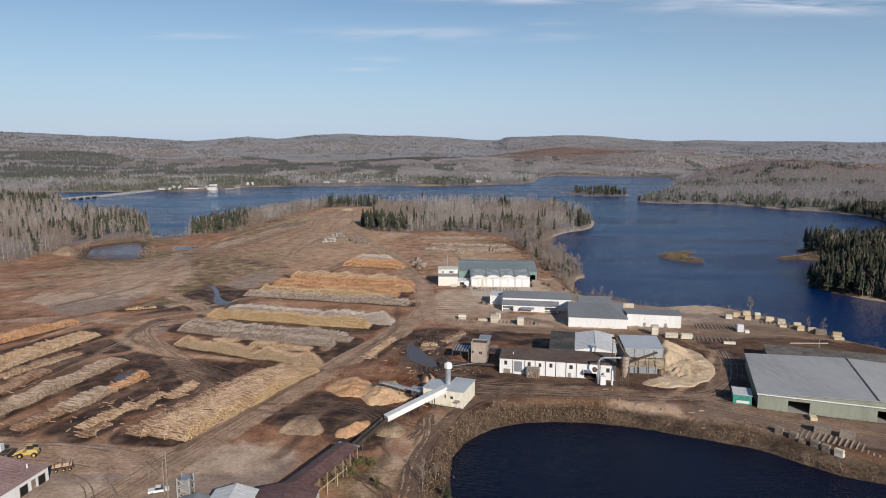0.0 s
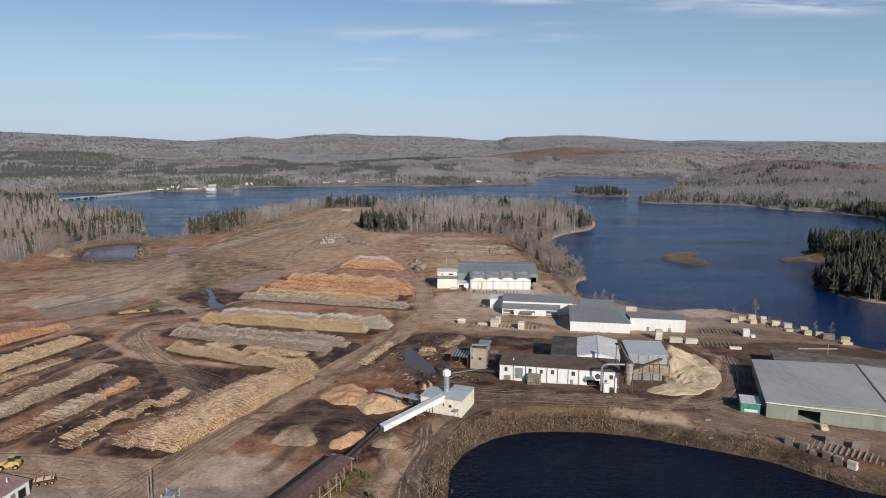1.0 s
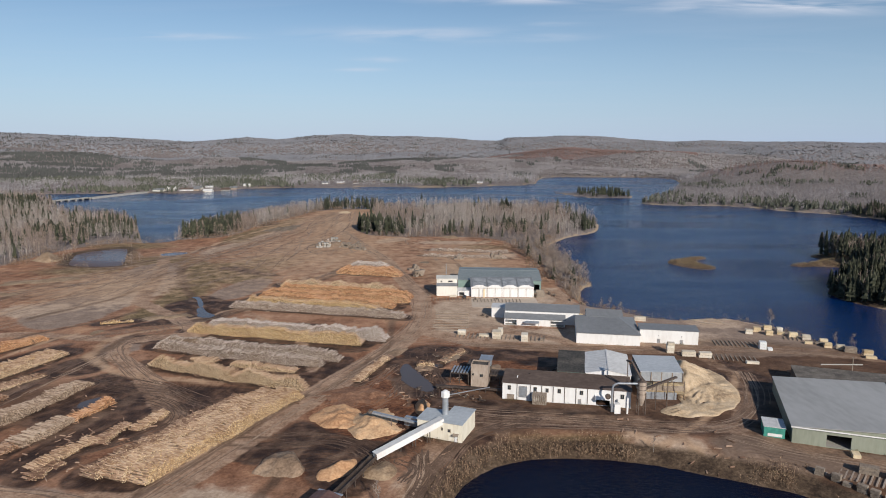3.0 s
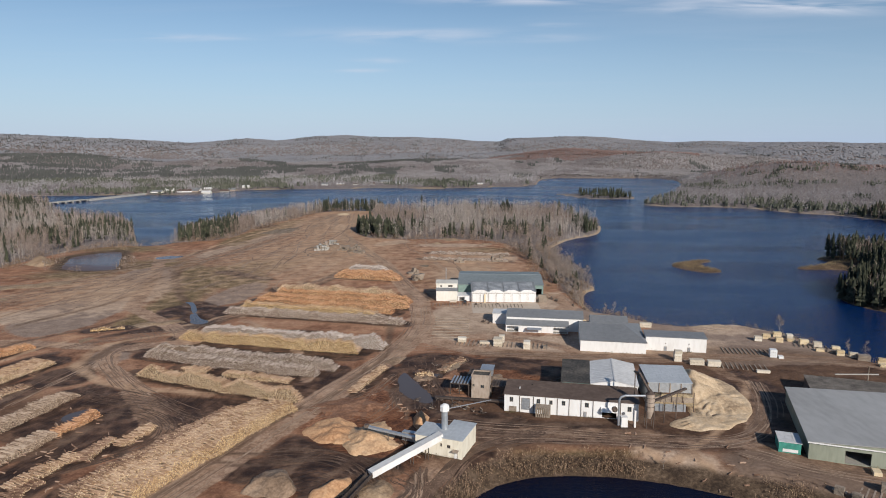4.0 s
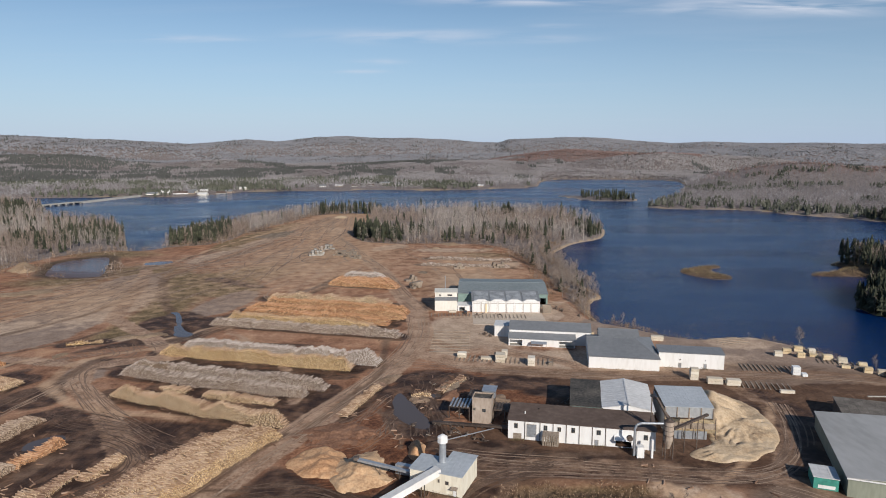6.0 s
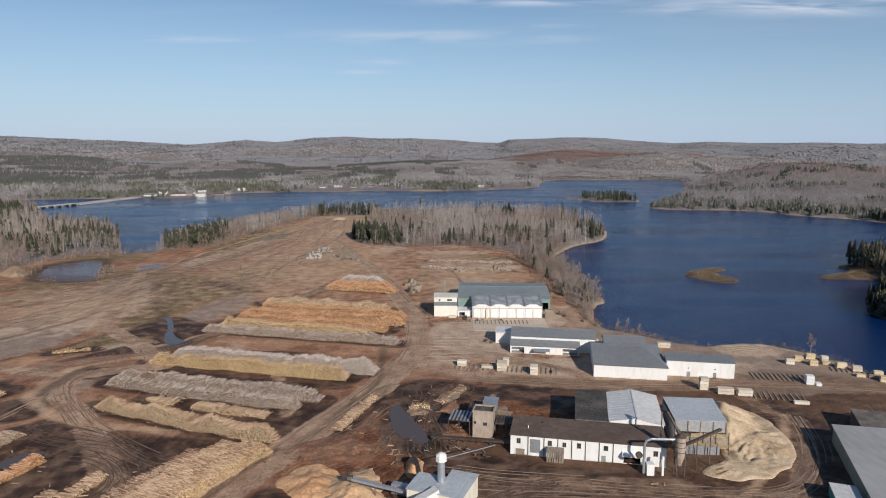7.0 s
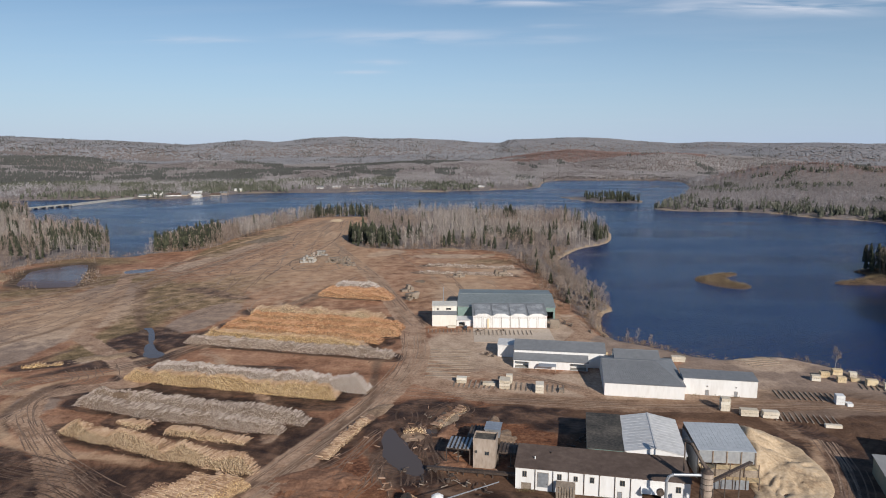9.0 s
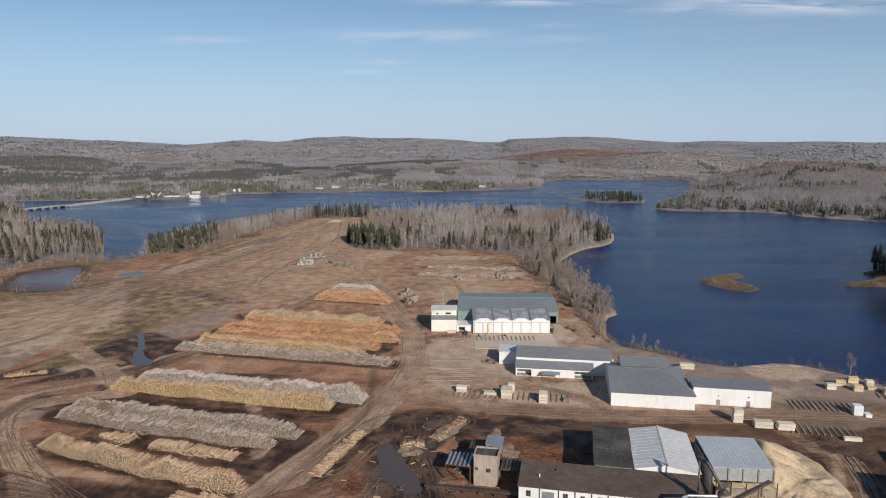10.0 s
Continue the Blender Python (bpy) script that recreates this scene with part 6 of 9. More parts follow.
cv = thing("covered_conveyor", pose(0, 0, 0), "long white boxed conveyor sloping up to the fuel house", "conveyor")
a, b = Vector((-23.6, 218.6, 1.0)), Vector((-3.0, 233.8, 6.2))
bm = bmesh.new()
add_box(bm, -1.1, -1.0, -(b - a).length, 1.1, 1.0, 0, tf=look(a, b))
part("housing", bm, WHITE, cv)
bm = bmesh.new()
add_box(bm, -1.25, 1.0, -(b - a).length, 1.25, 1.12, 0.1, tf=look(a, b))
part("roof", bm, PALE_ROOF, cv)
for k in range(4):
    p = a.lerp(b, (k + 0.6) / 4.6)
    part("leg", box(p.x - 0.5, p.y - 0.15, -0.3, p.x - 0.2, p.y + 0.15, p.z - 0.7), STEEL, cv)
    part("leg", box(p.x + 0.4, p.y - 0.55, -0.3, p.x + 0.7, p.y - 0.25, p.z - 0.7), STEEL, cv)
cv2 = thing("stacker_conveyor", pose(0, 0, 0), "thin steel stacker conveyor over the sawdust heap", "conveyor")
a, b = Vector((-10.6, 239.0, 2.8)), Vector((-27.0, 241.5, 5.6))
bm = bmesh.new()
add_box(bm, -0.6, -0.35, -(b - a).length, 0.6, 0.35, 0, tf=look(a, b))
part("belt_frame", bm, GALV, cv2)
for k in (0.25, 0.6):
    p = a.lerp(b, k)
    part("leg", box(p.x - 0.12, p.y - 0.12, -0.3, p.x + 0.12, p.y + 0.12, p.z - 0.3), STEEL, cv2)
part("housing", box(0, 0, 0, 6.5, 1.8, 3.0), GALV, cv2, loc=pose(-16.2, 243.8, 0, 0, 0, -22))
part("motor_box", box(-28.2, 240.9, 5.4, -26.7, 242.2, 6.4), STEEL, cv2)

# low conveyor running from the covered gallery to the boxed one
cv3 = thing("open_conveyor", pose(0, 0, 0), "dark open chain conveyor on trestles", "conveyor")
a, b = Vector((-31.5, 187.0, 4.4)), Vector((-23.8, 218.0, 0.9))
bm = bmesh.new()
add_box(bm, -1.0, -0.4, -(b - a).length, 1.0, 0.1, 0, tf=look(a, b))
part("channel", bm, STEEL, cv3)
for s in (-0.95, 0.85):
    bm = bmesh.new()
    add_box(bm, s, 0.1, -(b - a).length, s + 0.1, 0.9, 0, tf=look(a, b))
    part("side_rail", bm, STEEL, cv3)
for k in range(5):
    p = a.lerp(b, (k + 0.3) / 5)
    part("leg", box(p.x - 0.9, p.y - 0.1, -0.3, p.x - 0.7, p.y + 0.1, p.z), STEEL, cv3)
    part("leg", box(p.x + 0.7, p.y - 0.1, -0.3, p.x + 0.9, p.y + 0.1, p.z), STEEL, cv3)

# covered gallery with a rust-red roof, and the roofs at its foot
gal = thing("conveyor_gallery", pose(-32.0, 187.4, -0.2, 0, 0, 156.5), "covered conveyor gallery with a rust-red metal roof", "gallery")
add_roof(gal, RED_ROOF, [(-3.6, 40, 6.0), (-3.6, 0, 6.0), (0, 0, 6.9), (0, 40, 6.9)], 20)
add_roof(gal, RED_ROOF, [(3.6, 0, 6.0), (3.6, 40, 6.0), (0, 40, 6.9), (0, 0, 6.9)], 20)
part("end_flashing", box(-3.7, -0.9, 6.05, 3.7, 0.0, 6.25), GALV, gal, "pale metal flashing")
for y in range(0, 41, 4):
    for x in (-3.3, 3.3):
        part("post", box(x - 0.12, y, 0, x + 0.12, y + 0.24, 5.95), TIMBER, gal)
part("wall", box(3.05, 0.3, 2.4, 3.15, 39.8, 5.9), STEEL, gal)
part("belt", box(-1.2, 0, 3.4, 1.2, 40, 3.9), STEEL, gal)
part("rail", box(-4.6, 8, 3.4, -4.5, 24, 3.5), LUMBER, gal)
for y in (8, 13, 18, 23.9):
    part("post", box(-4.6, y, 0, -4.5, y + 0.1, 4.2), LUMBER, gal)
shed("grey_gable_house", (-62.5, 140.0), 0, 11, 20.5, 6.0, 6.0, 7.6, CREAM, PALE_ROOF, "shed with a pale metal gable roof", "shed", along=False)
shed("rust_roof_house", (-51.0, 140.0), 0, 15, 22, 6.0, 6.0, 7.4, CREAM, RED_ROOF, "shed with a rusty metal gable roof", "shed", along=False)
shed("low_house", (-70.5, 140.0), 0, 7.6, 18, 5.2, 5.2, 6.4, CREAM, GREY_ROOF, "low shed with a dark grey roof", "shed", along=False)
ws = shed("workshop", (-160.5, 160.0), -10, 40.0, 24.0, 4.0, 4.0, 5.8, WHITE, PINK_ROOF, "white workshop with a faded red ribbed metal roof", "workshop", along=False, rib_step=1.1)
for y, w in ((15.0, 2.6), (18.4, 1.2), (21.4, 2.4)):
    # wide bays are flat near-black panels on the wall, their inner shade painted
    bay = part("door", box(39.93, y - w / 2, 0.25, 40.06, y + w / 2, 2.9), BAY_SHADE if w > 2 else TIMBER, ws, "near-black panel painted as a shaded door bay" if w > 2 else "")
    bm = bmesh.new()
    add_box(bm, 39.94, y - w / 2 - 0.15, 0.25, 40.1, y - w / 2, 3.0)
    add_box(bm, 39.94, y + w / 2, 0.25, 40.1, y + w / 2 + 0.15, 3.0)
    add_box(bm, 39.94, y - w / 2, 2.9, 40.1, y + w / 2, 3.05)
    part("frame", bm, TIMBER, bay)
bm = bmesh.new()
add_rod(bm, (36.0, 21.0, 4.2), (36.0, 21.0, 6.0), 0.2, seg=10)
part("chimney", bm, WHITE, ws)

# mid sheds by the water
shed("planer_shed", (61.1, 340.8), -8.9, 30.0, 34, 5.3, 5.3, 9.0, WHITE, GREY_ROOF, "white shed with a ribbed dark grey roof", "shed", ridge_at=0.53, hip=9.0, rib_step=0.9)
shed("rear_shed", (70.0, 361.0), -8.9, 18, 17, 7.6, 6.5, 9.9, WHITE, GREY_ROOF, "white rear shed with a ribbed grey roof", "shed", ridge_at=0.5, rib_step=0.9)
ext = shed("long_store", (92.3, 342.6), -9.4, 27.4, 9, 6.7, 7.2, None, WHITE, GREY_ROOF, "long low white store with a grey roof", "shed")
for x in (9.0, 19.6):
    add_door(ext, x, 1.1, 2.1, material=GALV, z=0.25)
    part("wall_lamp", box(x - 0.2, -0.3, 3.9, x + 0.2, -0.004, 4.2), STEEL, ext)
lng = shed("drying_shed", (29.2, 378.0), -8.6, 39.5, 17, 6.9, 6.4, 9.0, WHITE, GREY_ROOF, "long white drying shed with a grey roof", "shed")
lean = shed("lean_to", (28.5, 373.4), -8.6, 32.0, 4.3, 3.7, 5.4, None, WHITE, GREY_ROOF, "white lean-to with open bays under a grey roof", "lean-to", overhang=0.3,
            openings=[(0.6, 6.6, 0.3, 3.2), (24.5, 31.4, 0.3, 3.2)])
cn = part("canopy", _prism([(-3.4, 2.5), (-1.7, 3.3), (0, 2.5), (0, 2.6), (-1.7, 3.42), (-3.4, 2.62)], 11.0, 18.5), GALV, lean)
for x in (11.2, 18.3):
    part("post", box(x - 0.08, -3.2, 0, x + 0.08, -3.04, 2.6), TIMBER, lean)
shed("boiler_room", (22.6, 389.0), -8.6, 8.0, 10, 5.6, 5.6, None, WHITE, PALE_ROOF, "small white block with a pale roof", "shed")

# dry kilns, and the long green shed behind them
kiln = shed("dry_kiln", (12.6, 437.8), 0, 39.5, 15, 6.8, 9.6, None, WHITE, GREY_ROOF, "white dry kilns with scalloped eaves", "kiln", ribs=True)
for k in range(4):
    x = 1.0 + k * 9.6
    part("gable", _prism([(-0.35, 7.05), (14.0, 9.7), (14.0, 10.0), (-0.35, 7.45)], x, x + 8.6), KILN_ROOF, kiln)
    bm = bmesh.new()
    add_prism(bm, [(x - 0.2, 6.8), (x + 8.8, 6.8), (x + 6.4, 8.1), (x + 2.2, 8.1)], -0.42, -0.36, "y")
    part("eave_board", bm, WHITE, kiln)
for k in range(8):
    x = 2.6 + k * 4.9
    d = part("door", box(x - 2.0, -0.12, 0.3, x + 2.0, -0.004, 5.6), WHITE, kiln)
    bm = bmesh.new()
    for a in ((x - 2.15, x - 2.02), (x + 2.02, x + 2.15)):
        add_box(bm, a[0], -0.16, 0.2, a[1], -0.004, 6.2)
    add_box(bm, x - 2.02, -0.16, 5.62, x + 2.02, -0.004, 5.8)
    part("rail", bm, TIMBER, d)
part("post", box(7.6, -1.0, 0, 8.6, -0.2, 5.4), LUMBER, kiln, "tan timber post")
tagged(part("apron", box(12.5, 411.0, -0.6, 53.0, 436.0, 0.10), DUSTY, None, "pale dusty concrete apron before the kilns"), "", "apron", kind="structure")
shed("green_shed", (4.5, 453.6), -2.5, 54.0, 44, 7.8, 7.8, 10.2, GREENWALL, GREEN_ROOF, "long shed with a grey-green metal roof", "shed", openings=[(47.5, 53.0, 0.3, 5.6)])
blr = shed("kiln_house", (-9.3, 444.0), 0, 13.2, 11, 10.4, 10.4, None, CREAM, CREAM, "tall cream boiler house beside the kilns", "boiler house", ribs=False)
shed("kiln_porch", (-9.3, 440.4), 0, 13.2, 3.6, 6.4, 7.6, None, CREAM, GREY_ROOF, "cream front bay with a grey lean roof", "porch", ribs=False, overhang=0.15)
add_window(blr, 8.8, 8.6, 2.6, 0.9)
add_window(blr, 3.0, 8.6, 0.8, 0.8)
part("mast", rod((6.0, 9.0, 10.0), (6.0, 9.0, 19.0), 0.22, 0.16), GALV, blr)
shed("cream_garage", (4.1, 440.6), 0, 8.2, 6, 3.4, 4.0, None, WHITE, PALE_ROOF, "small white garage between the kilns", "garage", ribs=False, openings=[(1.0, 4.2, 0.2, 2.7)])

# ---- log piles ----
def log_pile(p0, p1, depth, top, ends, bark, label, seed, size=0.44, category="log pile", group="log piles in the yard", ramp=0.9, rough=0.85):
    """Logs stacked side by side: p0 to p1 is the foot of the face that shows the cut ends; the logs reach back to the left of that line."""
    rs = np.random.RandomState(seed)
    a, b_ = np.array(p0, float), np.array(p1, float)
    L = np.linalg.norm(b_ - a)
    turn = math.degrees(math.atan2(b_[1] - a[1], b_[0] - a[0]))
    n, m = int(L / size), int(top * 1.15 / (size * 0.87)) + 1
    xs = (np.arange(n) + 0.5) * size
    wob = np.interp(xs, np.linspace(0, L, max(4, int(L / 6))), 1 - rough * 0.6 * rs.rand(max(4, int(L / 6))))
    prof = np.minimum(top * wob, np.minimum(xs, L - xs) * ramp + 0.7) + rs.normal(0, 0.16, n) + 0.35 * np.interp(xs, np.linspace(0, L, max(4, int(L / 2.2))), rs.normal(0, 1, max(4, int(L / 2.2))))
    prof = np.maximum(prof, 0.3)
    I, J = np.meshgrid(np.arange(n), np.arange(m))
    I, J = I.ravel(), J.ravel()
    z = size * 0.5 + J * size * 0.87
    x = (I + 0.5 + 0.5 * (J % 2)) * size
    keep = z < prof[np.minimum(I, n - 1)]
    I, J, x, z = I[keep], J[keep], x[keep], z[keep]
    upper = z > prof[I] - 1.9 * size
    k = len(x)
    r = size * (0.36 + 0.17 * rs.rand(k))
    lean = 0.5 * z
    bulge = np.interp(x, np.linspace(0, L, max(5, int(L / 7))), rs.normal(0, 0.55, max(5, int(L / 7)))) + np.interp(x, np.linspace(0, L, max(5, int(L / 2.5))), rs.normal(0, 0.25, max(5, int(L / 2.5))))
    y0 = rs.normal(0, 0.3, k) + lean + bulge
    y1 = np.where(upper, depth - lean * 0.5 + rs.normal(0, 0.3, k) - 0.6 * bulge, y0 + 0.9)
    skew = np.where(upper, rs.normal(0, 0.32, k), 0)
    # buried logs show one end; those on top lie in lengths of about 2.7 m behind one another
    ang = np.arange(6) * np.pi / 3 + 0.3
    cx, cz = np.cos(ang), np.sin(ang)
    lengths = max(1, int(round(depth / 2.7)))
    VV, FF, MI, off = [], [], [], 0

    def logs(lx, la, lb, lz, lr, ls, sides):
        nonlocal off
        c = len(lx)
        A = np.stack([lx[:, None] + lr[:, None] * cx, np.repeat(la[:, None], 6, 1), lz[:, None] + lr[:, None] * cz], 2)
        B = np.stack([(lx + ls)[:, None] + lr[:, None] * cx * 0.92, np.repeat(lb[:, None], 6, 1), lz[:, None] + lr[:, None] * cz * 0.92], 2)
        VV.append(np.concatenate([A, B], 1).reshape(-1, 3))
        base = np.arange(c)[:, None] * 12 + off
        off += c * 12
        for i in sides:
            j = (i + 1) % 6
            FF.append(np.concatenate([base + i, base + j, base + 6 + j, base + 6 + i], 1)); MI.append(np.ones(c))
        for q in ((3, 2, 1, 0), (5, 4, 3, 0)):
            FF.append(np.concatenate([base + v for v in q], 1)); MI.append(np.zeros(c))

    jx, jz = x + rs.normal(0, 0.05, k), z + rs.normal(0, 0.04, k)
    b = ~upper
    logs(jx[b], y0[b], y0[b] + 0.9, jz[b], r[b], np.zeros(b.sum()), (1,))
    b = upper
    step = (y1[b] - y0[b]) / lengths
    for q in range(lengths):
        c = b.sum()
        drop = np.where(rs.rand(c) < 0.08, -1.5 * size, 0) if q else 0
        logs(jx[b] + rs.normal(0, 0.5 * size, c) * (q > 0), y0[b] + step * q + rs.normal(0, 0.12, c), y0[b] + step * (q + 1) - 0.06, jz[b] + rs.rand(c) * 0.2 + rs.normal(0, 0.16, c) * (q > 0) + drop, r[b], skew[b] * 0.7, (0, 1, 2, 5))
    V = np.concatenate(VV)
    ob = thing("log_pile", pose(a[0], a[1], -0.12, 0, 0, turn), label, category, group)
    rest = new("stacked_log", np_mesh("stacked_log", V, np.concatenate(FF), [ends, bark], np.concatenate(MI)))
    rest.parent = ob
    tagged(rest, kind="stuff")
    # added filler against see-through, coloured dark like the shaded gaps between logs
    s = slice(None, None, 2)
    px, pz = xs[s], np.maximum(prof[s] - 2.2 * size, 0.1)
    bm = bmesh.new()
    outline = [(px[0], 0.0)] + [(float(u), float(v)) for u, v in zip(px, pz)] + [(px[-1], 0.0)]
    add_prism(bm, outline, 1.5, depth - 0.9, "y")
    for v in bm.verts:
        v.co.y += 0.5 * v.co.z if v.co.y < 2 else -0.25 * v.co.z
    part("core", bm, PILE_FILLER, ob, "dark filler block inside the stack")
    return ob


GOLD, ORANGE, PALE, GREYL = (CUT_GOLD, BARK_TAN), (CUT_ORANGE, BARK_ORANGE), (CUT_PALE, BARK_TAN), (CUT_GREY, BARK_GREY)
TANL, RUSTL, DUNL, WHITEL = (CUT_PALE, BARK_BROWN), (CUT_RUST, BARK_BROWN), (CUT_DUN, BARK_DUN), (CUT_WHITE, BARK_WHITE)
KIND = {"gold": GOLD, "orange": ORANGE, "pale": PALE, "grey": GREYL, "tan": TANL, "rust": RUSTL, "dun": DUNL, "white": WHITEL}
for i, (p0, p1, dep, top, kind, lab) in enumerate(PILES):
    log_pile(p0, p1, dep, top, *KIND[kind], lab, 100 + i, size=0.36 if p0[1] < 380 else 0.48 if p0[1] < 480 else 0.6, rough=0.8 if kind in ("pale", "tan", "rust", "dun") else 0.5)

# ---- sawdust, bark and mulch heaps ----
TANHEAP = mat("tan_dug_earth", [(0.17, 0.11, 0.07), (0.28, 0.195, 0.125), (0.40, 0.30, 0.205)], 1.0, 0.95, bump=0.5, bump_scale=1.0)

SAWDUST_TAN = mat("tan_sawdust", [(0.36, 0.215, 0.12), (0.55, 0.36, 0.21), (0.66, 0.47, 0.30)], 1.0, 0.95, bump=0.6, bump_scale=1.5)
SAWDUST_BROWN = mat("brown_sawdust", [(0.16, 0.105, 0.065), (0.29, 0.20, 0.125), (0.42, 0.31, 0.20)], 1.0, 0.95, bump=0.6, bump_scale=1.5)
SAWDUST_RED = mat("reddish_bark_dust", [(0.12, 0.058, 0.034), (0.24, 0.125, 0.075), (0.35, 0.205, 0.13)], 0.8, 0.95, bump=0.6, bump_scale=1.5)
RUBBLE = mat("grey_tan_rubble", [(0.11, 0.08, 0.056), (0.20, 0.152, 0.11), (0.32, 0.255, 0.195)], 1.6, 0.95, bump=0.6, bump_scale=1.5)


def heap(outline, top, slope, material, label, seed, category="heap", cell=0.55, lumps=0.5, cuts=9):
    out = smooth_poly(np.array(outline, float))
    lo, hi = out.min(0) - 1, out.max(0) + 1
    xs, ys = np.arange(lo[0], hi[0] + cell, cell), np.arange(lo[1], hi[1] + cell, cell)
    X, Y = np.meshgrid(xs, ys)
    P = np.stack([X.ravel(), Y.ravel()], 1)
    d = -signed_dist(P, out) + lumps * 1.5 * vnoise(P, 5, seed)
    z = np.minimum(d * slope, top * (1 + 0.15 * vnoise(P, 9, seed + 1)))
    z = z + np.clip(d, 0, 3) / 3 * lumps * (0.9 * vnoise(P, 4.2, seed + 3) - 1.3 * np.maximum(0, 0.35 - np.abs(vnoise(P, 8, seed + 4))) + 0.35 * vnoise(P, 1.7, seed + 5))
    z = np.where(z > top * 0.7, top * 0.7 + (z - top * 0.7) * 0.55, z) + lumps * 0.35 * vnoise(P, 2.2, seed + 2) * (d > 0.5)
    # slips and cut faces: uneven planes shave the heap
    pr = np.random.RandomState(seed + 400)
    mid = (lo + hi) / 2
    half = (hi - lo).min() / 2
    for k in range(cuts):
        a = pr.rand() * 6.283
        u = (P[:, 0] - mid[0]) * math.cos(a) + (P[:, 1] - mid[1]) * math.sin(a)
        z = np.minimum(z, top * (0.75 + 0.35 * pr.rand()) - (u - half * (0.5 * pr.rand() - 0.35)) * top / half * (0.35 + 0.9 * pr.rand()) + lumps * 0.45 * vnoise(P, 2.6, seed + 20 + k))
    # run-out gullies and clods
    gully = np.abs(vnoise(P, 3.4, seed + 31)) + 0.5 * np.abs(vnoise(P, 1.5, seed + 32))
    z = z + np.clip(d, 0, 1.5) / 1.5 * min(1.0, top / 2) * (0.38 * gully - 0.17 + 0.16 * vnoise(P, 1.0, seed + 33))
    z = np.where(d < 0, np.minimum(z, d * slope), z)
    z = np.maximum(z, -0.8)
    edge = z > -0.75
    z = z + height(P)
    nx = len(xs)
    i = (np.arange(len(ys) - 1)[:, None] * nx + np.arange(nx - 1)).ravel()
    F = np.stack([i, i + 1, i + nx + 1, i + nx], 1)
    F = F[edge[F].any(1)]
    me = np_mesh("heap", np.column_stack([P, z]), F, [material], smooth=True)
    return tagged(new("mound", me), label, category)


heap([(-52, 246), (-50, 254), (-44, 260), (-36, 260), (-31, 252), (-29, 240), (-34, 236), (-44, 240)], 3.8, 1.7, SAWDUST_ORANGE, "orange sawdust heap with a flat top and steep cut face", 1, lumps=0.9)
heap([(-38, 256), (-26, 263), (-17, 257), (-15, 246), (-19, 235), (-27, 230), (-35, 236)], 4.4, 1.5, SAWDUST_TAN, "tan sawdust heap under the stacker with a broken face", 2, lumps=1.0)
heap([(-60, 262), (-50, 276), (-34, 284), (-20, 274), (-18, 262), (-34, 258), (-48, 256)], 1.1, 0.35, SAWDUST_RED, "low spread of reddish bark behind the sawdust", 16, lumps=0.8)
heap([(-40, 270), (-32, 280), (-20, 276), (-22, 266)], 1.6, 0.5, SAWDUST_RED, "low reddish bark mound", 17, lumps=0.9)
heap([(-14, 267), (-10, 270), (-7, 264), (-8, 254), (-11, 251), (-14, 257)], 4.6, 1.6, SAWDUST_ORANGE, "narrow orange sawdust heap behind the fuel house", 3)
heap([(-57, 203), (-59, 215), (-54, 224), (-48, 221), (-44, 212), (-46, 203)], 4.2, 1.2, MULCH, "grey-brown mulch heap beside the road", 4, lumps=1.1)
heap([(-41, 205), (-38, 216), (-31, 222), (-28, 214), (-34, 202)], 3.4, 1.2, SAWDUST_ORANGE, "small orange bark heap beside the conveyor", 5)
heap([(-27, 214), (-20, 218), (-15, 212), (-18, 203), (-26, 204)], 2.6, 0.7, SAWDUST_BROWN, "small tan sawdust heap beside the conveyor", 6)


def spilled_heap(outline, cones, slope, material, label, seed, cell=0.7):
    """A heap that has run out from under a chute: cones with rills down their flanks, cut to an outline."""
    out = smooth_poly(np.array(outline, float))
    lo, hi = out.min(0) - 1, out.max(0) + 1
    xs, ys = np.arange(lo[0], hi[0] + cell, cell), np.arange(lo[1], hi[1] + cell, cell)
    X, Y = np.meshgrid(xs, ys)
    P = np.stack([X.ravel(), Y.ravel()], 1)
    d = -signed_dist(P, out) + 0.9 * vnoise(P, 5, seed)
    z = np.full(len(P), 0.30) + 0.3 * vnoise(P, 6, seed + 1) + 0.22 * vnoise(P, 2.3, seed + 2)
    for k, (x, y, h, fall) in enumerate(cones):
        rad, ang = np.hypot(P[:, 0] - x, P[:, 1] - y), np.arctan2(P[:, 1] - y, P[:, 0] - x)
        rill = vnoise(np.column_stack([ang * 9, rad * 0.12]), 1.0, seed + 5 + k) + 0.5 * vnoise(np.column_stack([ang * 22, rad * 0.2]), 1.0, seed + 9 + k)
        z = np.maximum(z, h - fall * rad + 0.16 * rill * np.minimum(rad * 0.4, 4) + 0.45 * vnoise(P, 4.0, seed + 14) + 0.25 * vnoise(P, 1.6, seed + 15))
    z = np.where(d < 0, d * slope, np.minimum(z, d * slope))
    z = np.maximum(z, -0.8)
    edge = z > -0.75
    z = z + height(P)
    nx = len(xs)
    i = (np.arange(len(ys) - 1)[:, None] * nx + np.arange(nx - 1)).ravel()
    F = np.stack([i, i + 1, i + nx + 1, i + nx], 1)
    me = np_mesh("mound", np.column_stack([P, z]), F[edge[F].any(1)], [material], smooth=True)
    return tagged(new("mound", me), label, "heap")


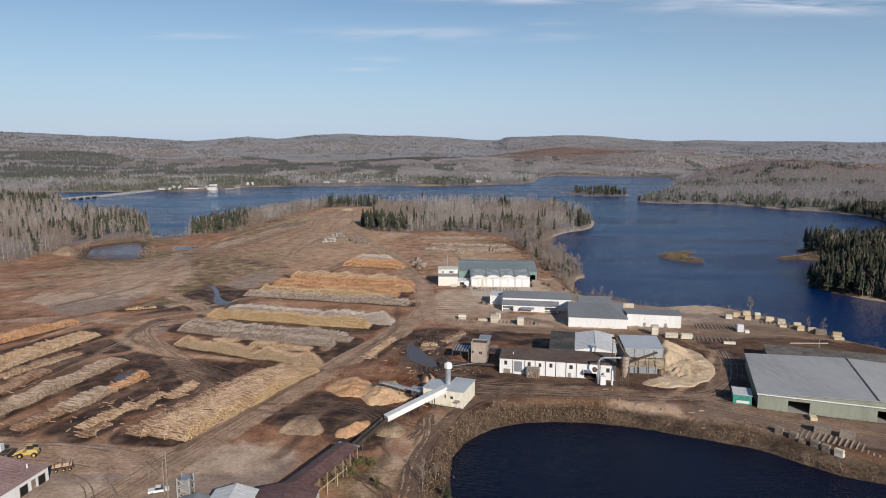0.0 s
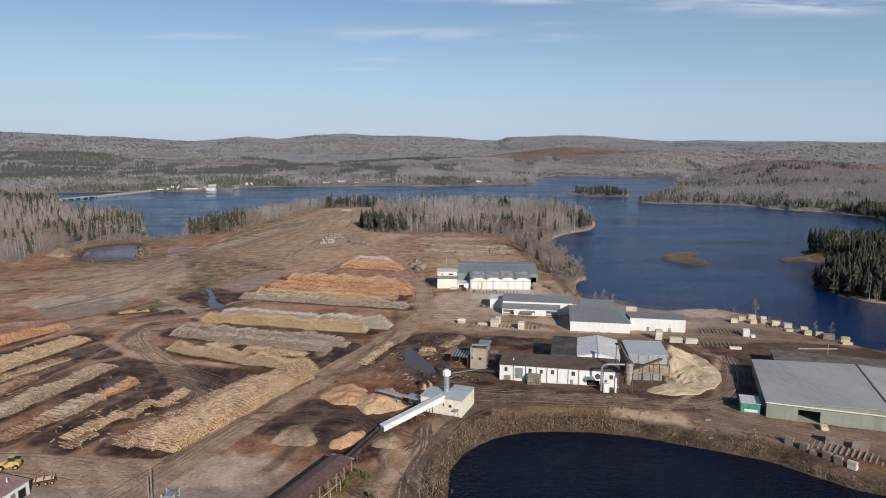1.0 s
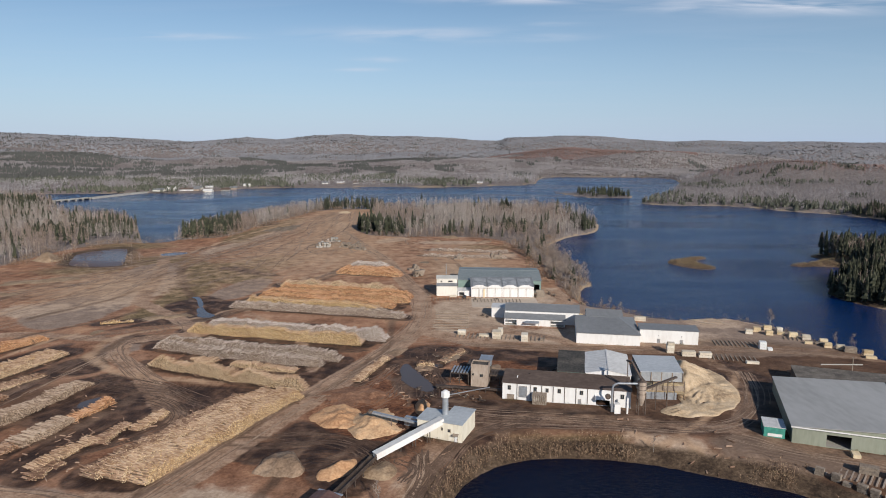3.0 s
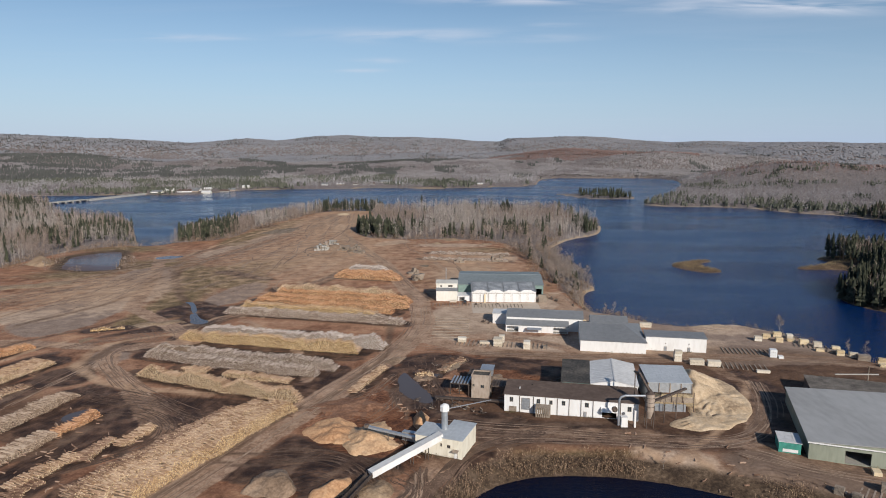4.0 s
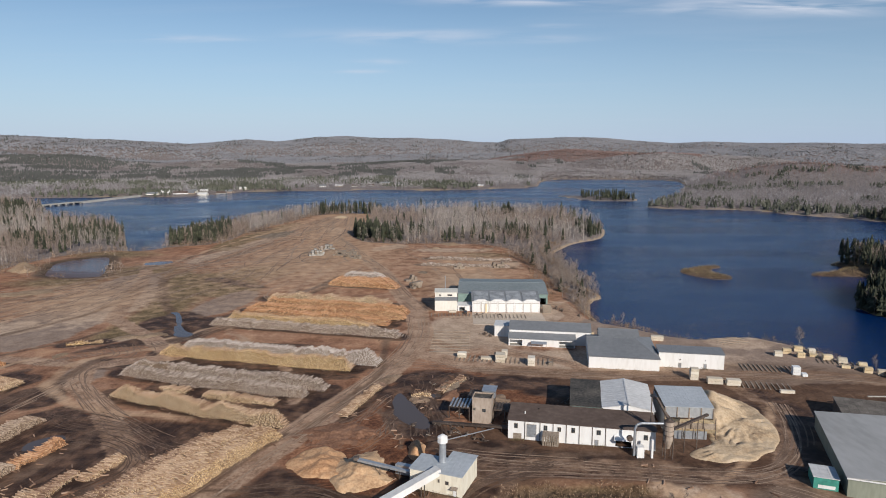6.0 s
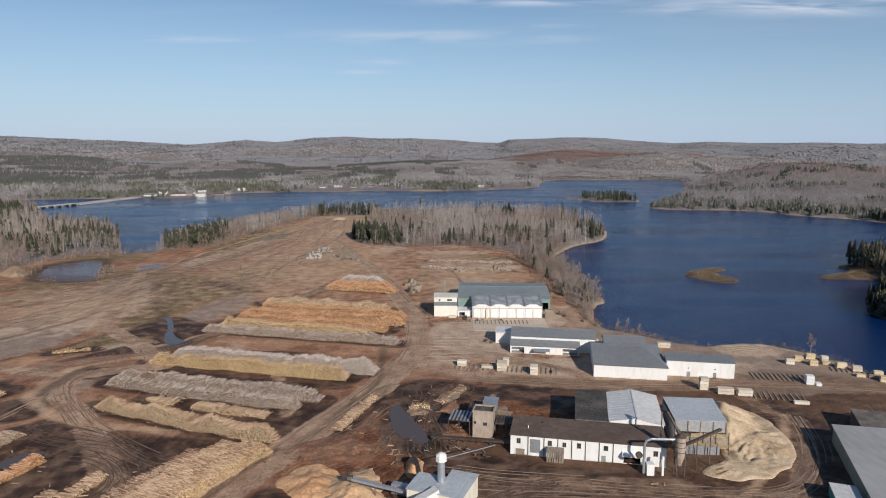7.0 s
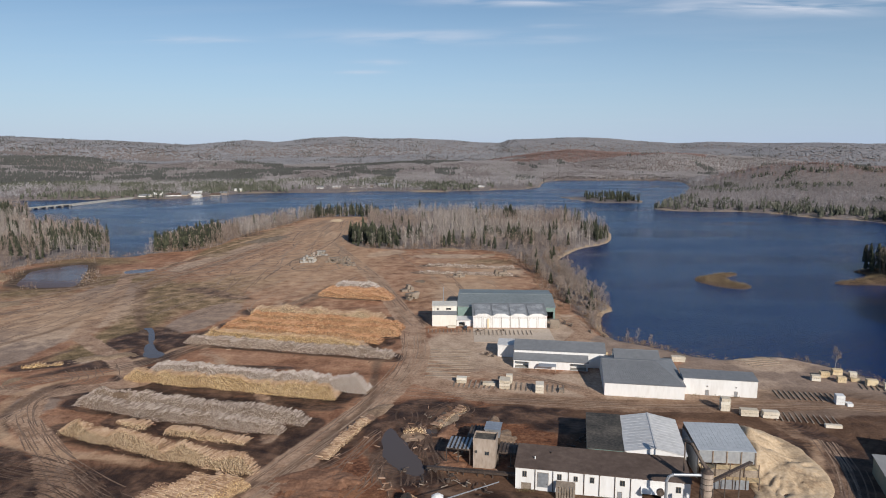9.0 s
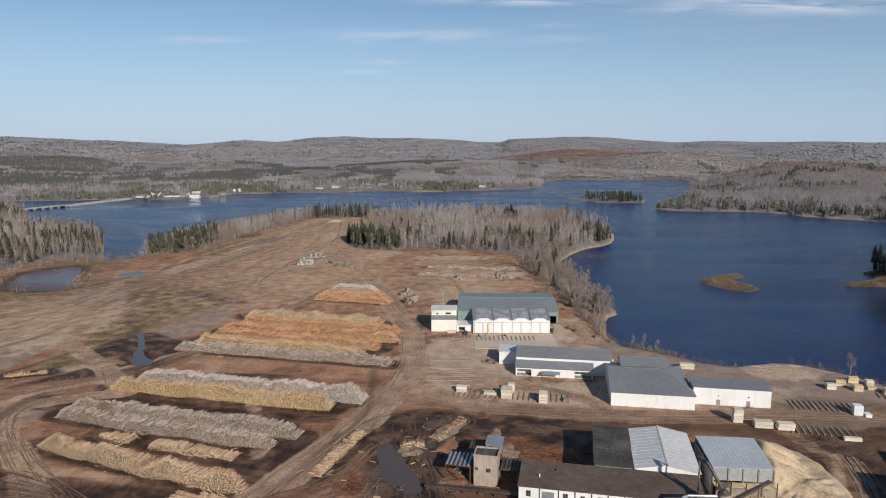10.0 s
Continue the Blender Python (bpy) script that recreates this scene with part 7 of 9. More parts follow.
spilled_heap([(90, 303), (95, 311), (104, 313), (112, 303), (115, 286), (111, 270), (103, 259), (92, 252), (78, 252), (74, 257), (84, 263), (88, 268), (88, 290)],
             [(95, 297, 7.6, 0.50), (93, 287, 6.4, 0.44), (100, 278, 2.4, 0.18), (90, 259, 1.0, 0.08)], 0.75, SAWDUST_PALE, "tall pale sawdust heap spilling out beside the chip bin", 7)
heap([(8, 300), (16, 312), (30, 308), (26, 296), (14, 294)], 1.4, 0.3, MULCH, "low dark bark mound in the yard", 9)
heap([(-6, 296), (-2, 312), (6, 314), (5, 300)], 1.6, 0.4, SAWDUST_RED, "low dark bark bank by the puddle", 10)
heap([(-5.1, 309.6), (-0.7, 310.7), (7.2, 321.5), (6.3, 328.5), (0.7, 326.1), (-4.5, 316.6)], 1.5, 0.5, RUBBLE, "low bank of dirt and log waste in the yard", 23, lumps=1.0, cuts=3)
heap([(13.1, 308.1), (16.8, 308.8), (18.4, 321.6), (14.6, 321.6)], 1.4, 0.6, MULCH, "brown waste mound beside the dark roof", 24, lumps=1.0, cuts=3)
heap([(-16.0, 299.7), (-6.9, 300.7), (-7.9, 307.9), (-15.1, 307.1)], 0.7, 0.4, MULCH, "low bark waste ridge beside the puddle", 25, lumps=1.0, cuts=2)
heap([(-2.9, 278.7), (5.3, 278.7), (7.4, 285.3), (-1.7, 286.1)], 1.0, 0.5, SAWDUST_RED, "low reddish bark waste beside the debarker", 26, lumps=1.0, cuts=2)
heap([(-33, 318), (-24, 334), (-19, 332), (-25, 318)], 1.2, 0.4, MULCH, "low dirt bank beside the road", 11)
heap([(-140, 628), (-108, 640), (-100, 660), (-130, 668)], 3.0, 0.5, MULCH, "far heap of brown dirt", 13, cell=2)
heap([(-55, 700), (0, 712), (48, 704), (20, 694)], 3.0, 0.4, TANHEAP, "pale sandy bank before the woods", 14, cell=2)
heap([(-36, 676), (-10, 684), (6, 680), (-14, 672)], 2.2, 0.4, TANHEAP, "low pale sandy mound before the woods", 19, cell=1.5)
heap([(12, 672), (34, 682), (52, 676), (34, 668)], 2.0, 0.4, MULCH, "low brown mound before the woods", 20, cell=1.5)
heap([(-30, 556), (-24, 566), (-12, 562), (-18, 552)], 1.6, 0.4, RUBBLE, "low rubble mound beside the road", 21, cell=1.2)
heap([(-212, 742), (-190, 790), (-172, 810), (-166, 770), (-180, 730), (-200, 716)], 1.6, 0.3, RUBBLE, "low pale rubble strewn along the clearing", 41, cell=1.4, lumps=1.2)
heap([(-232, 640), (-205, 700), (-190, 712), (-196, 680), (-215, 640)], 1.3, 0.3, TANHEAP, "low tan berm along the clearing's edge", 42, cell=1.4, lumps=1.0)
heap([(-158, 930), (-148, 950), (-130, 946), (-134, 926)], 4.0, 0.5, SAWDUST_PALE, "small pale sand mound at the clearing's far end", 43, cell=1.5, lumps=0.6)
heap([(-346, 548), (-318, 552), (-318, 580), (-340, 586)], 8.0, 1.0, TANHEAP, "tan dug heap by the west pond", 15, cell=1.5, lumps=1.3)

for k, (a, b, w, h) in enumerate((((-345, 452), (-236, 506), 7, 1.6), ((-330, 418), (-262, 452), 5, 1.2), ((-182, 372), (-142, 392), 4, 1.2), ((-186, 336), (-176, 362), 3, 0.9))):
    d = Vector((b[0] - a[0], b[1] - a[1])).normalized()
    n = Vector((-d.y, d.x)) * w
    heap([(a[0] + n.x, a[1] + n.y), ((a[0] + b[0]) / 2 + n.x * 1.2, (a[1] + b[1]) / 2 + n.y * 1.2), (b[0] + n.x, b[1] + n.y), (b[0] - n.x, b[1] - n.y), ((a[0] + b[0]) / 2 - n.x, (a[1] + b[1]) / 2 - n.y), (a[0] - n.x, a[1] - n.y)],
         h, 0.35, TANHEAP, "long low tan bark berm across the field", 30 + k, cell=1.5, lumps=0.9)

# ---- trees ----
def sliver_tree(rs, H, crown, n, trunk_r, width, low=0.35, spread=1.0):
    """A bare tree: thin tapered trunk and a crown of upswept twig blades. Triangles."""
    V, F = [], []
    for k in range(3):
        a = k * 2.094
        V.append((trunk_r * math.cos(a), trunk_r * math.sin(a), 0))
    V.append((rs.normal(0, 0.2), rs.normal(0, 0.2), H))
    F += [(0, 1, 3), (1, 2, 3), (2, 0, 3)]
    for _ in range(n):
        t = low + (1 - low) * rs.rand() ** 0.9
        R = crown * (0.25 + 1.0 * math.sin(min(1, (1.03 - t) / (1 - low)) * math.pi * 0.62)) * spread
        a = rs.rand() * 6.283
        rr = R * (0.15 + 0.85 * rs.rand())
        c = np.array((rr * math.cos(a), rr * math.sin(a), H * t))
        ln = H * (0.06 + 0.11 * rs.rand())
        d = np.array((math.cos(a) * 0.75, math.sin(a) * 0.75, 1.0)) * ln
        w = rs.normal(0, 1, 3); w[2] *= 0.3; w *= width * (0.6 + 0.8 * rs.rand()) / max(1e-3, np.linalg.norm(w))
        b = len(V)
        V += [tuple(c - d * 0.5 - w * 0.5), tuple(c - d * 0.4 + w * 0.5), tuple(c + d * 0.6)]
        F.append((b, b + 1, b + 2))
    return np.array(V), np.array(F)


def needle_tree(rs, H, R, layers, n, low=0.12):
    V, F = [], []
    for k in range(3):
        V.append((0.22 * math.cos(k * 2.094), 0.22 * math.sin(k * 2.094), 0))
    V.append((0, 0, H * 0.6)); F += [(0, 1, 3), (1, 2, 3), (2, 0, 3)]
    for l in range(layers):
        t = low + (1 - low) * l / layers
        z, r = H * t, R * (1 - t) ** 0.8 * (0.75 + 0.5 * rs.rand()) + 0.25
        up = H * (1 - low) / layers * 1.9
        a0 = rs.rand() * 6.283
        for i in range(n):
            a = a0 + i * 6.283 / n + rs.normal(0, 0.15)
            q = r * (0.6 + 0.6 * rs.rand())
            da = 3.6 / n
            b = len(V)
            V += [(0, 0, min(H, z + up)), (q * math.cos(a - da), q * math.sin(a - da), z - 0.12 * q + rs.normal(0, 0.2)), (q * math.cos(a + da), q * math.sin(a + da), z - 0.12 * q + rs.normal(0, 0.2))]
            F.append((b, b + 1, b + 2))
    return np.array(V), np.array(F)


def scatter(name, P, templates, scales, mats, label, category="woods", rs=None, sink=0.3, zs=None, smooth=False, canopy=0.0):
    """One mesh of many trees, each a turned and scaled copy of one of the templates."""
    if len(P) == 0:
        return
    rs = rs or np.random.RandomState(5)
    z = (height(P) if zs is None else zs) - sink
    pick = rs.randint(0, len(templates), len(P))
    VV, FF, NN, off = [], [], [], 0
    if canopy:
        gx, gy = (height(P + (12, 0)) - height(P - (12, 0))) / 24, (height(P + (0, 12)) - height(P - (0, 12))) / 24
    for k, (V, F) in enumerate(templates):
        s = pick == k
        c = s.sum()
        if not c:
            continue
        a = rs.rand(c) * 6.283
        sc = scales[s]
        x = (V[None, :, 0] * np.cos(a)[:, None] - V[None, :, 1] * np.sin(a)[:, None]) * sc[:, None] + P[s, 0][:, None]
        y = (V[None, :, 0] * np.sin(a)[:, None] + V[None, :, 1] * np.cos(a)[:, None]) * sc[:, None] + P[s, 1][:, None]
        zz = V[None, :, 2] * sc[:, None] + z[s][:, None]
        VV.append(np.stack([x, y, zz], 2).reshape(-1, 3))
        if canopy:
            q = np.hypot(V[:, 0], V[:, 1]).max()
            nx, ny = (V[None, :, 0] * np.cos(a)[:, None] - V[None, :, 1] * np.sin(a)[:, None]) / q * canopy - gx[s][:, None], (V[None, :, 0] * np.sin(a)[:, None] + V[None, :, 1] * np.cos(a)[:, None]) / q * canopy - gy[s][:, None]
            nz = np.ones_like(nx)
            ln = np.sqrt(nx * nx + ny * ny + 1)
            NN.append(np.stack([nx / ln, ny / ln, nz / ln], 2).reshape(-1, 3))
        FF.append((F[None] + (np.arange(c) * len(V))[:, None, None] + off).reshape(-1, 3))
        off += c * len(V)
    me = np_mesh(name, np.concatenate(VV), np.concatenate(FF), mats, smooth=smooth)
    if canopy:   # crowns of a far wood take the light of the wood's roof, not of single facets
        me.normals_split_custom_set_from_vertices(np.concatenate(NN))
    return tagged(new(name, me), label, category, kind="stuff")


rs = np.random.RandomState(21)
T_BARE = [sliver_tree(rs, 15, 2.9, 33, 0.18, 0.40, low=0.22) for _ in range(8)]
T_PALE = [sliver_tree(rs, 17, 2.2, 27, 0.22, 0.33, low=0.32) for _ in range(6)]
T_MID = [sliver_tree(rs, 13, 3.6, 15, 0.13, 1.15, low=0.14) for _ in range(8)]


def clump_tree(rs, H, R):
    """A ragged far crown: two uneven rings of twigs under a blunt top."""
    V, F = [], []
    for z, q in ((0.05, 0.9), (0.55, 0.8)):
        a0 = rs.rand() * 6.283
        for i in range(3):
            a = a0 + i * 2.094 + rs.normal(0, 0.25)
            V.append((R * q * (0.7 + 0.6 * rs.rand()) * math.cos(a), R * q * (0.7 + 0.6 * rs.rand()) * math.sin(a), H * (z + 0.14 * rs.normal() * (z > 0.2))))
    V.append((rs.normal(0, R * 0.25), rs.normal(0, R * 0.25), H))
    for i in range(3):
        j = (i + 1) % 3
        F += [(i, j, 3 + j), (i, 3 + j, 3 + i), (3 + i, 3 + j, 6)]
    return np.array(V), np.array(F)


T_FAR = [clump_tree(rs, 6.5, 4.2) for _ in range(12)]
T_RIDGE = [clump_tree(rs, 7.0, 7.5) for _ in range(8)]
T_CON = [needle_tree(rs, 15 + 3 * (k % 3), 3.0 + 0.7 * (k % 2), 8, 5, low=0.10 + 0.12 * (k % 3)) for k in range(9)]
T_CON_FAR = [needle_tree(rs, 12, 3.6, 3, 4) for _ in range(6)]
T_BRUSH = [sliver_tree(rs, 2.4, 1.4, 16, 0.05, 0.22, low=0.05) for _ in range(6)]
T_TUFT = [sliver_tree(rs, 1.1, 0.9, 10, 0.04, 0.16, low=0.02) for _ in range(6)]


def sow(x0, x1, y0, y1, area, seed):
    r = np.random.RandomState(seed)
    n = int((x1 - x0) * (y1 - y0) / area)
    return np.column_stack([x0 + (x1 - x0) * r.rand(n), y0 + (y1 - y0) * r.rand(n)]), r


def wooded(P, margin=2.0):
    return (lake_field(P) < -margin) & (signed_dist(P, FIELD_OUT) > 1.0)


def near_woods():
    P, r = sow(-820, 190, 400, 1180, 22, 31)
    P = np.concatenate([P, sow(-300, -100, 690, 1060, 16, 32)[0]])   # closer stand between the clearing and the bay
    P = P[wooded(P)]
    P = P[(signed_dist(P, WEST_OUT) > 8)]
    ISL = np.zeros(len(P), bool)
    for o in ISLE_OUT:
        ISL |= signed_dist(P, o) < 3
    P = P[~ISL]
    P = P[~((P[:, 0] > -352) & (P[:, 0] < -200) & (P[:, 1] < 692))]
    # open meadow strips, and the sandy spit at the far end
    open_ = (P[:, 1] > 1010) & (P[:, 0] > -110) | ((P[:, 0] > -120) & (P[:, 0] < 190) & (P[:, 1] > 770) & (vnoise(P, 60, 41) > 0.25) & (P[:, 1] < 900))
    P = P[~open_ | (np.random.RandomState(3).rand(len(P)) < 0.12)]
    P = P[~((P[:, 0] > 40) & (P[:, 1] < 705)) | (r.rand(len(P)) < 0.45)]
    clump = vnoise(P, 38, 42)
    con = (clump > 0.68) & (r.rand(len(P)) < 0.6)
    con |= (np.hypot((P[:, 0] + 84) / 36, (P[:, 1] - 740) / 52) < 1) & (r.rand(len(P)) < 0.75)         # dark clump at the clearing's corner
    con |= (np.hypot((P[:, 0] + 258) / 26, (P[:, 1] - 740) / 55) < 1) & (r.rand(len(P)) < 0.55)
    con |= (np.hypot((P[:, 0] + 375) / 70, (P[:, 1] - 735) / 60) < 1) & (r.rand(len(P)) < 0.30)
    con |= (P[:, 0] < -300) & (r.rand(len(P)) < 0.03)
    con |= (np.hypot((P[:, 0] - 160) / 20, (P[:, 1] - 800) / 40) < 1) & (r.rand(len(P)) < 0.7)
    con |= (P[:, 1] > 980) & (P[:, 1] < 1060) & (P[:, 0] < -100) & (r.rand(len(P)) < 0.5)
    shoreline = P[:, 0] > 40
    con &= ~(shoreline & (P[:, 1] < 690)) | (r.rand(len(P)) < 0.10)
    con |= r.rand(len(P)) < 0.015
    s = 0.42 + 0.62 * r.rand(len(P)) ** 1.3 + 0.12 * vnoise(P, 45, 57)
    s *= np.where(shoreline & (P[:, 1] < 700), 0.68, 1.0)
    pale = ~con & (vnoise(P, 70, 43) > 0.05)
    brown = ~con & ~pale
    scatter("pale_woods", P[pale], T_PALE, s[pale], [TWIG_PALE], "leafless pale grey birch and aspen woods", rs=r)
    scatter("brown_woods", P[brown], T_BARE, s[brown], [TWIG_BROWN], "leafless brown-grey deciduous woods", rs=r)
    s *= np.where(np.hypot((P[:, 0] + 92) / 26, (P[:, 1] - 735) / 40) < 1, 1.25, 1.0)
    scatter("conifer_woods", P[con], T_CON, s[con] * 0.95, [NEEDLE], "dark green conifers among bare trees", rs=r, smooth=True)


def right_woods():
    P, r = sow(250, 760, 380, 960, 11, 51)
    P = P[(lake_field(P) < -0.4) & (P[:, 0] < 0.70 * P[:, 1] + 30)]
    P = P[~((P[:, 0] < 330) & (P[:, 1] > 505) & (P[:, 1] < 640))]
    s = 0.5 + 0.5 * r.rand(len(P)) + 0.2 * vnoise(P, 25, 53)
    con = r.rand(len(P)) < np.where(P[:, 1] < 560, 0.8, 0.5)
    scatter("shore_conifers", P[con], T_CON, s[con], [NEEDLE], "dense dark conifers on the lake shore", rs=r, smooth=True)
    scatter("shore_birches", P[~con], T_PALE, s[~con], [TWIG_BROWN], "bare trees on the lake shore", rs=r)


def far_woods():
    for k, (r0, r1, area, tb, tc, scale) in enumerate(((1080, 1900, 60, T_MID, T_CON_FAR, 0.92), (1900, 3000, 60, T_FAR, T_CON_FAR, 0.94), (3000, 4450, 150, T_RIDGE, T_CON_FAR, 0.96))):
        r = np.random.RandomState(60 + k)
        n = int(1.26 * (r1 ** 2 - r0 ** 2) / 2 / area)
        R, a = np.sqrt(r0 ** 2 + (r1 ** 2 - r0 ** 2) * r.rand(n)), (r.rand(n) - 0.5) * 1.26
        P = np.column_stack([R * np.sin(a), R * np.cos(a)])
        P = P[(lake_field(P) < -3) & ((P[:, 1] > 1190) | (P[:, 0] > 200))]
        isl = np.zeros(len(P), bool)
        for o in ISLE_OUT:
            isl |= signed_dist(P, o) < 3
        P = P[~isl]
        left = smoothstep(300, -700, P[:, 0])
        v = 0.7 * vnoise(P * (0.4, 1), 90, 44) + 0.7 * vnoise(P, 30, 45)
        con = v > 0.62 - 0.30 * left
        if k:
            con = (vnoise(P * (1, 0.4), 95, 44) + 0.45 * vnoise(P * (1, 0.5), 40, 45) > 0.62 - 0.34 * left) & (r.rand(len(P)) < 0.85)
        if k == 2:
            con &= r.rand(len(P)) < 0.3
        con |= (P[:, 0] < -330) & (P[:, 1] > 1310) & (P[:, 1] < 1620) & (v > 0.0)
        con |= (P[:, 0] < -150) & (P[:, 1] >= 1620) & (P[:, 1] < 2400) & (vnoise(P * (1, 0.4), 60, 50) + 0.5 * vnoise(P, 40, 52) > 0.30 + 0.4 * smoothstep(-700, -150, P[:, 0])) & (r.rand(len(P)) < 0.8)
        con |= (P[:, 0] > 480) & (P[:, 1] < 1250) & (lake_field(P) > -90) & (r.rand(len(P)) < 0.6)
        con |= (P[:, 1] > 1540) & (P[:, 1] < 1700) & (P[:, 0] < 60) & (v > 0.15)
        con |= (P[:, 0] > 320) & (P[:, 1] < 1330) & (lake_field(P) > -40) & (r.rand(len(P)) < 0.45)
        glade = (vnoise(P * (1, 0.4), 80, 46) > 0.5) & (P[:, 0] < 100)
        red = ~con & (np.hypot((P[:, 0] - 620) / 420, (P[:, 1] - 2850) / 330) < 1 + 0.3 * vnoise(P, 90, 47))
        red |= ~con & (np.hypot((P[:, 0] - 900) / 300, (P[:, 1] - 1690) / 130) < 1) & (r.rand(len(P)) < 0.6)
        s = scale * (0.55 + 0.5 * r.rand(len(P)))
        z = height(P)
        keep = ~glade | (r.rand(len(P)) < 0.45)
        dim = vnoise(P * (1, 0.5), 80, 48) + 0.5 * vnoise(P, 45, 49) > 0.05 - 0.75 * smoothstep(100, 350, P[:, 0]) * (1 - smoothstep(1750, 1950, P[:, 1])) + 0.9 * smoothstep(500, 700, P[:, 0]) * smoothstep(1900, 2050, P[:, 1]) * (1 - smoothstep(2600, 2900, P[:, 1]))
        # each ring farther out takes a hazier base colour
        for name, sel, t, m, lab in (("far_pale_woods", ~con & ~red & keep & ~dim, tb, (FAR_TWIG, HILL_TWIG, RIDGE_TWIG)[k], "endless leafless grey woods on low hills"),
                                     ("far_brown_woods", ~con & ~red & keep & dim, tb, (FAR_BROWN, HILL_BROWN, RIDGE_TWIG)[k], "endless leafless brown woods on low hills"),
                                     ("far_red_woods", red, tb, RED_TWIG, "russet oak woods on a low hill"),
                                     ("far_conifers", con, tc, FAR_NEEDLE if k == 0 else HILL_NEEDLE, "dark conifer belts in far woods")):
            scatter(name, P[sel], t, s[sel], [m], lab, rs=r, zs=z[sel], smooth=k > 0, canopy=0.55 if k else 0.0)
    P, r = sow(190, 350, 1210, 1400, 60, 71)
    sel = np.zeros(len(P), bool)
    sel |= signed_dist(P, ISLE_OUT[1]) < -4
    P = P[sel]
    P = P[P[:, 0] > 245]
    con = r.rand(len(P)) < 0.5
    scatter("island_conifers", P[con], T_CON, 0.6 + 0.3 * r.rand(con.sum()), [NEEDLE], "conifers on a low lake island", rs=r)


near_woods()
right_woods()
far_woods()


def bank_brush():
    P, r = sow(-30, 230, 165, 420, 1.0, 81)
    w = lake_field(P)
    near_pond = signed_dist(P, POND_OUT)
    sel = (near_pond > 0.6) & (near_pond < 11) & (r.rand(len(P)) < 1.0 - 0.07 * near_pond) & ~((P[:, 0] > 60) & (P[:, 0] < 92) & (P[:, 1] > 214))
    sel |= (w < -0.3) & (w > -4.5) & (P[:, 1] > 260) & (vnoise(P, 7, 88) > -0.35) & (r.rand(len(P)) < 0.75)
    sel &= line_dist(P, [(106, 209), (134, 186)])[0] > 5
    sel &= (P[:, 0] > 14) | (near_pond < 8) & (r.rand(len(P)) < 0.7)
    P = P[sel]
    tall = r.rand(len(P)) < np.where(P[:, 1] > 260, 0.25, 0.9)
    scatter("bank_brush", P[tall], T_BRUSH, 0.6 + 1.0 * r.rand(tall.sum()), [BRUSH], "leafless brown brush along the pond bank", "brush", rs=r)
    scatter("dry_grass", P[~tall], T_TUFT, 0.6 + 0.8 * r.rand((~tall).sum()), [DRY_GRASS], "dry tan grass along the pond bank", "grass", rs=r)
    P, r = sow(170, 230, 555, 615, 1.2, 82)
    P = P[signed_dist(P, ISLE_OUT[0]) < -0.5]
    scatter("island_reeds", P, T_TUFT, 0.7 + 0.8 * r.rand(len(P)), [DRY_GRASS], "golden dry reeds on a low island", "reeds", rs=r)
    P, r = sow(60, 110, 400, 720, 4.0, 83)
    w = lake_field(P)
    P = P[(w < -0.5) & (w > -14) & (signed_dist(P, FIELD_OUT) > -4)]
    scatter("shore_brush", P, T_BRUSH, 0.7 + 0.9 * r.rand(len(P)), [BRUSH], "russet brush along the lake shore", "brush", rs=r)
    P, r = sow(270, 350, 545, 650, 2.2, 84)
    P = P[lake_field(P) < -0.4]
    scatter("spit_reeds", P, T_TUFT, 0.8 + 1.0 * r.rand(len(P)), [DRY_GRASS], "dry reeds on a narrow spit", "reeds", rs=r)

    # undergrowth along the edges of the clearing and round the west pond
    P, r = sow(-420, 110, 480, 1010, 9.0, 85)
    e = signed_dist(P, FIELD_OUT) + 8 * vnoise(P, 22, 86)
    wp = signed_dist(P, WEST_OUT)
    sel = (e > -9) & (e < 7) & (lake_field(P) < -1) & (r.rand(len(P)) < 0.75) & (wp > 2)
    sel |= (wp > 2) & (wp < 13) & (vnoise(P, 9, 87) > 0.15)
    P = P[sel & ~((P[:, 0] > -135) & (P[:, 0] < -85) & (P[:, 1] > 690))]
    pale = r.rand(len(P)) < 0.35
    scatter("edge_brush", P[~pale], T_BRUSH, 1.1 + 1.3 * r.rand((~pale).sum()), [BRUSH], "russet undergrowth along the clearing's edge", "brush", rs=r)
    scatter("edge_saplings", P[pale], T_BRUSH, 1.4 + 1.8 * r.rand(pale.sum()), [TWIG_BROWN], "bare saplings along the clearing's edge", "brush", rs=r)


bank_brush()

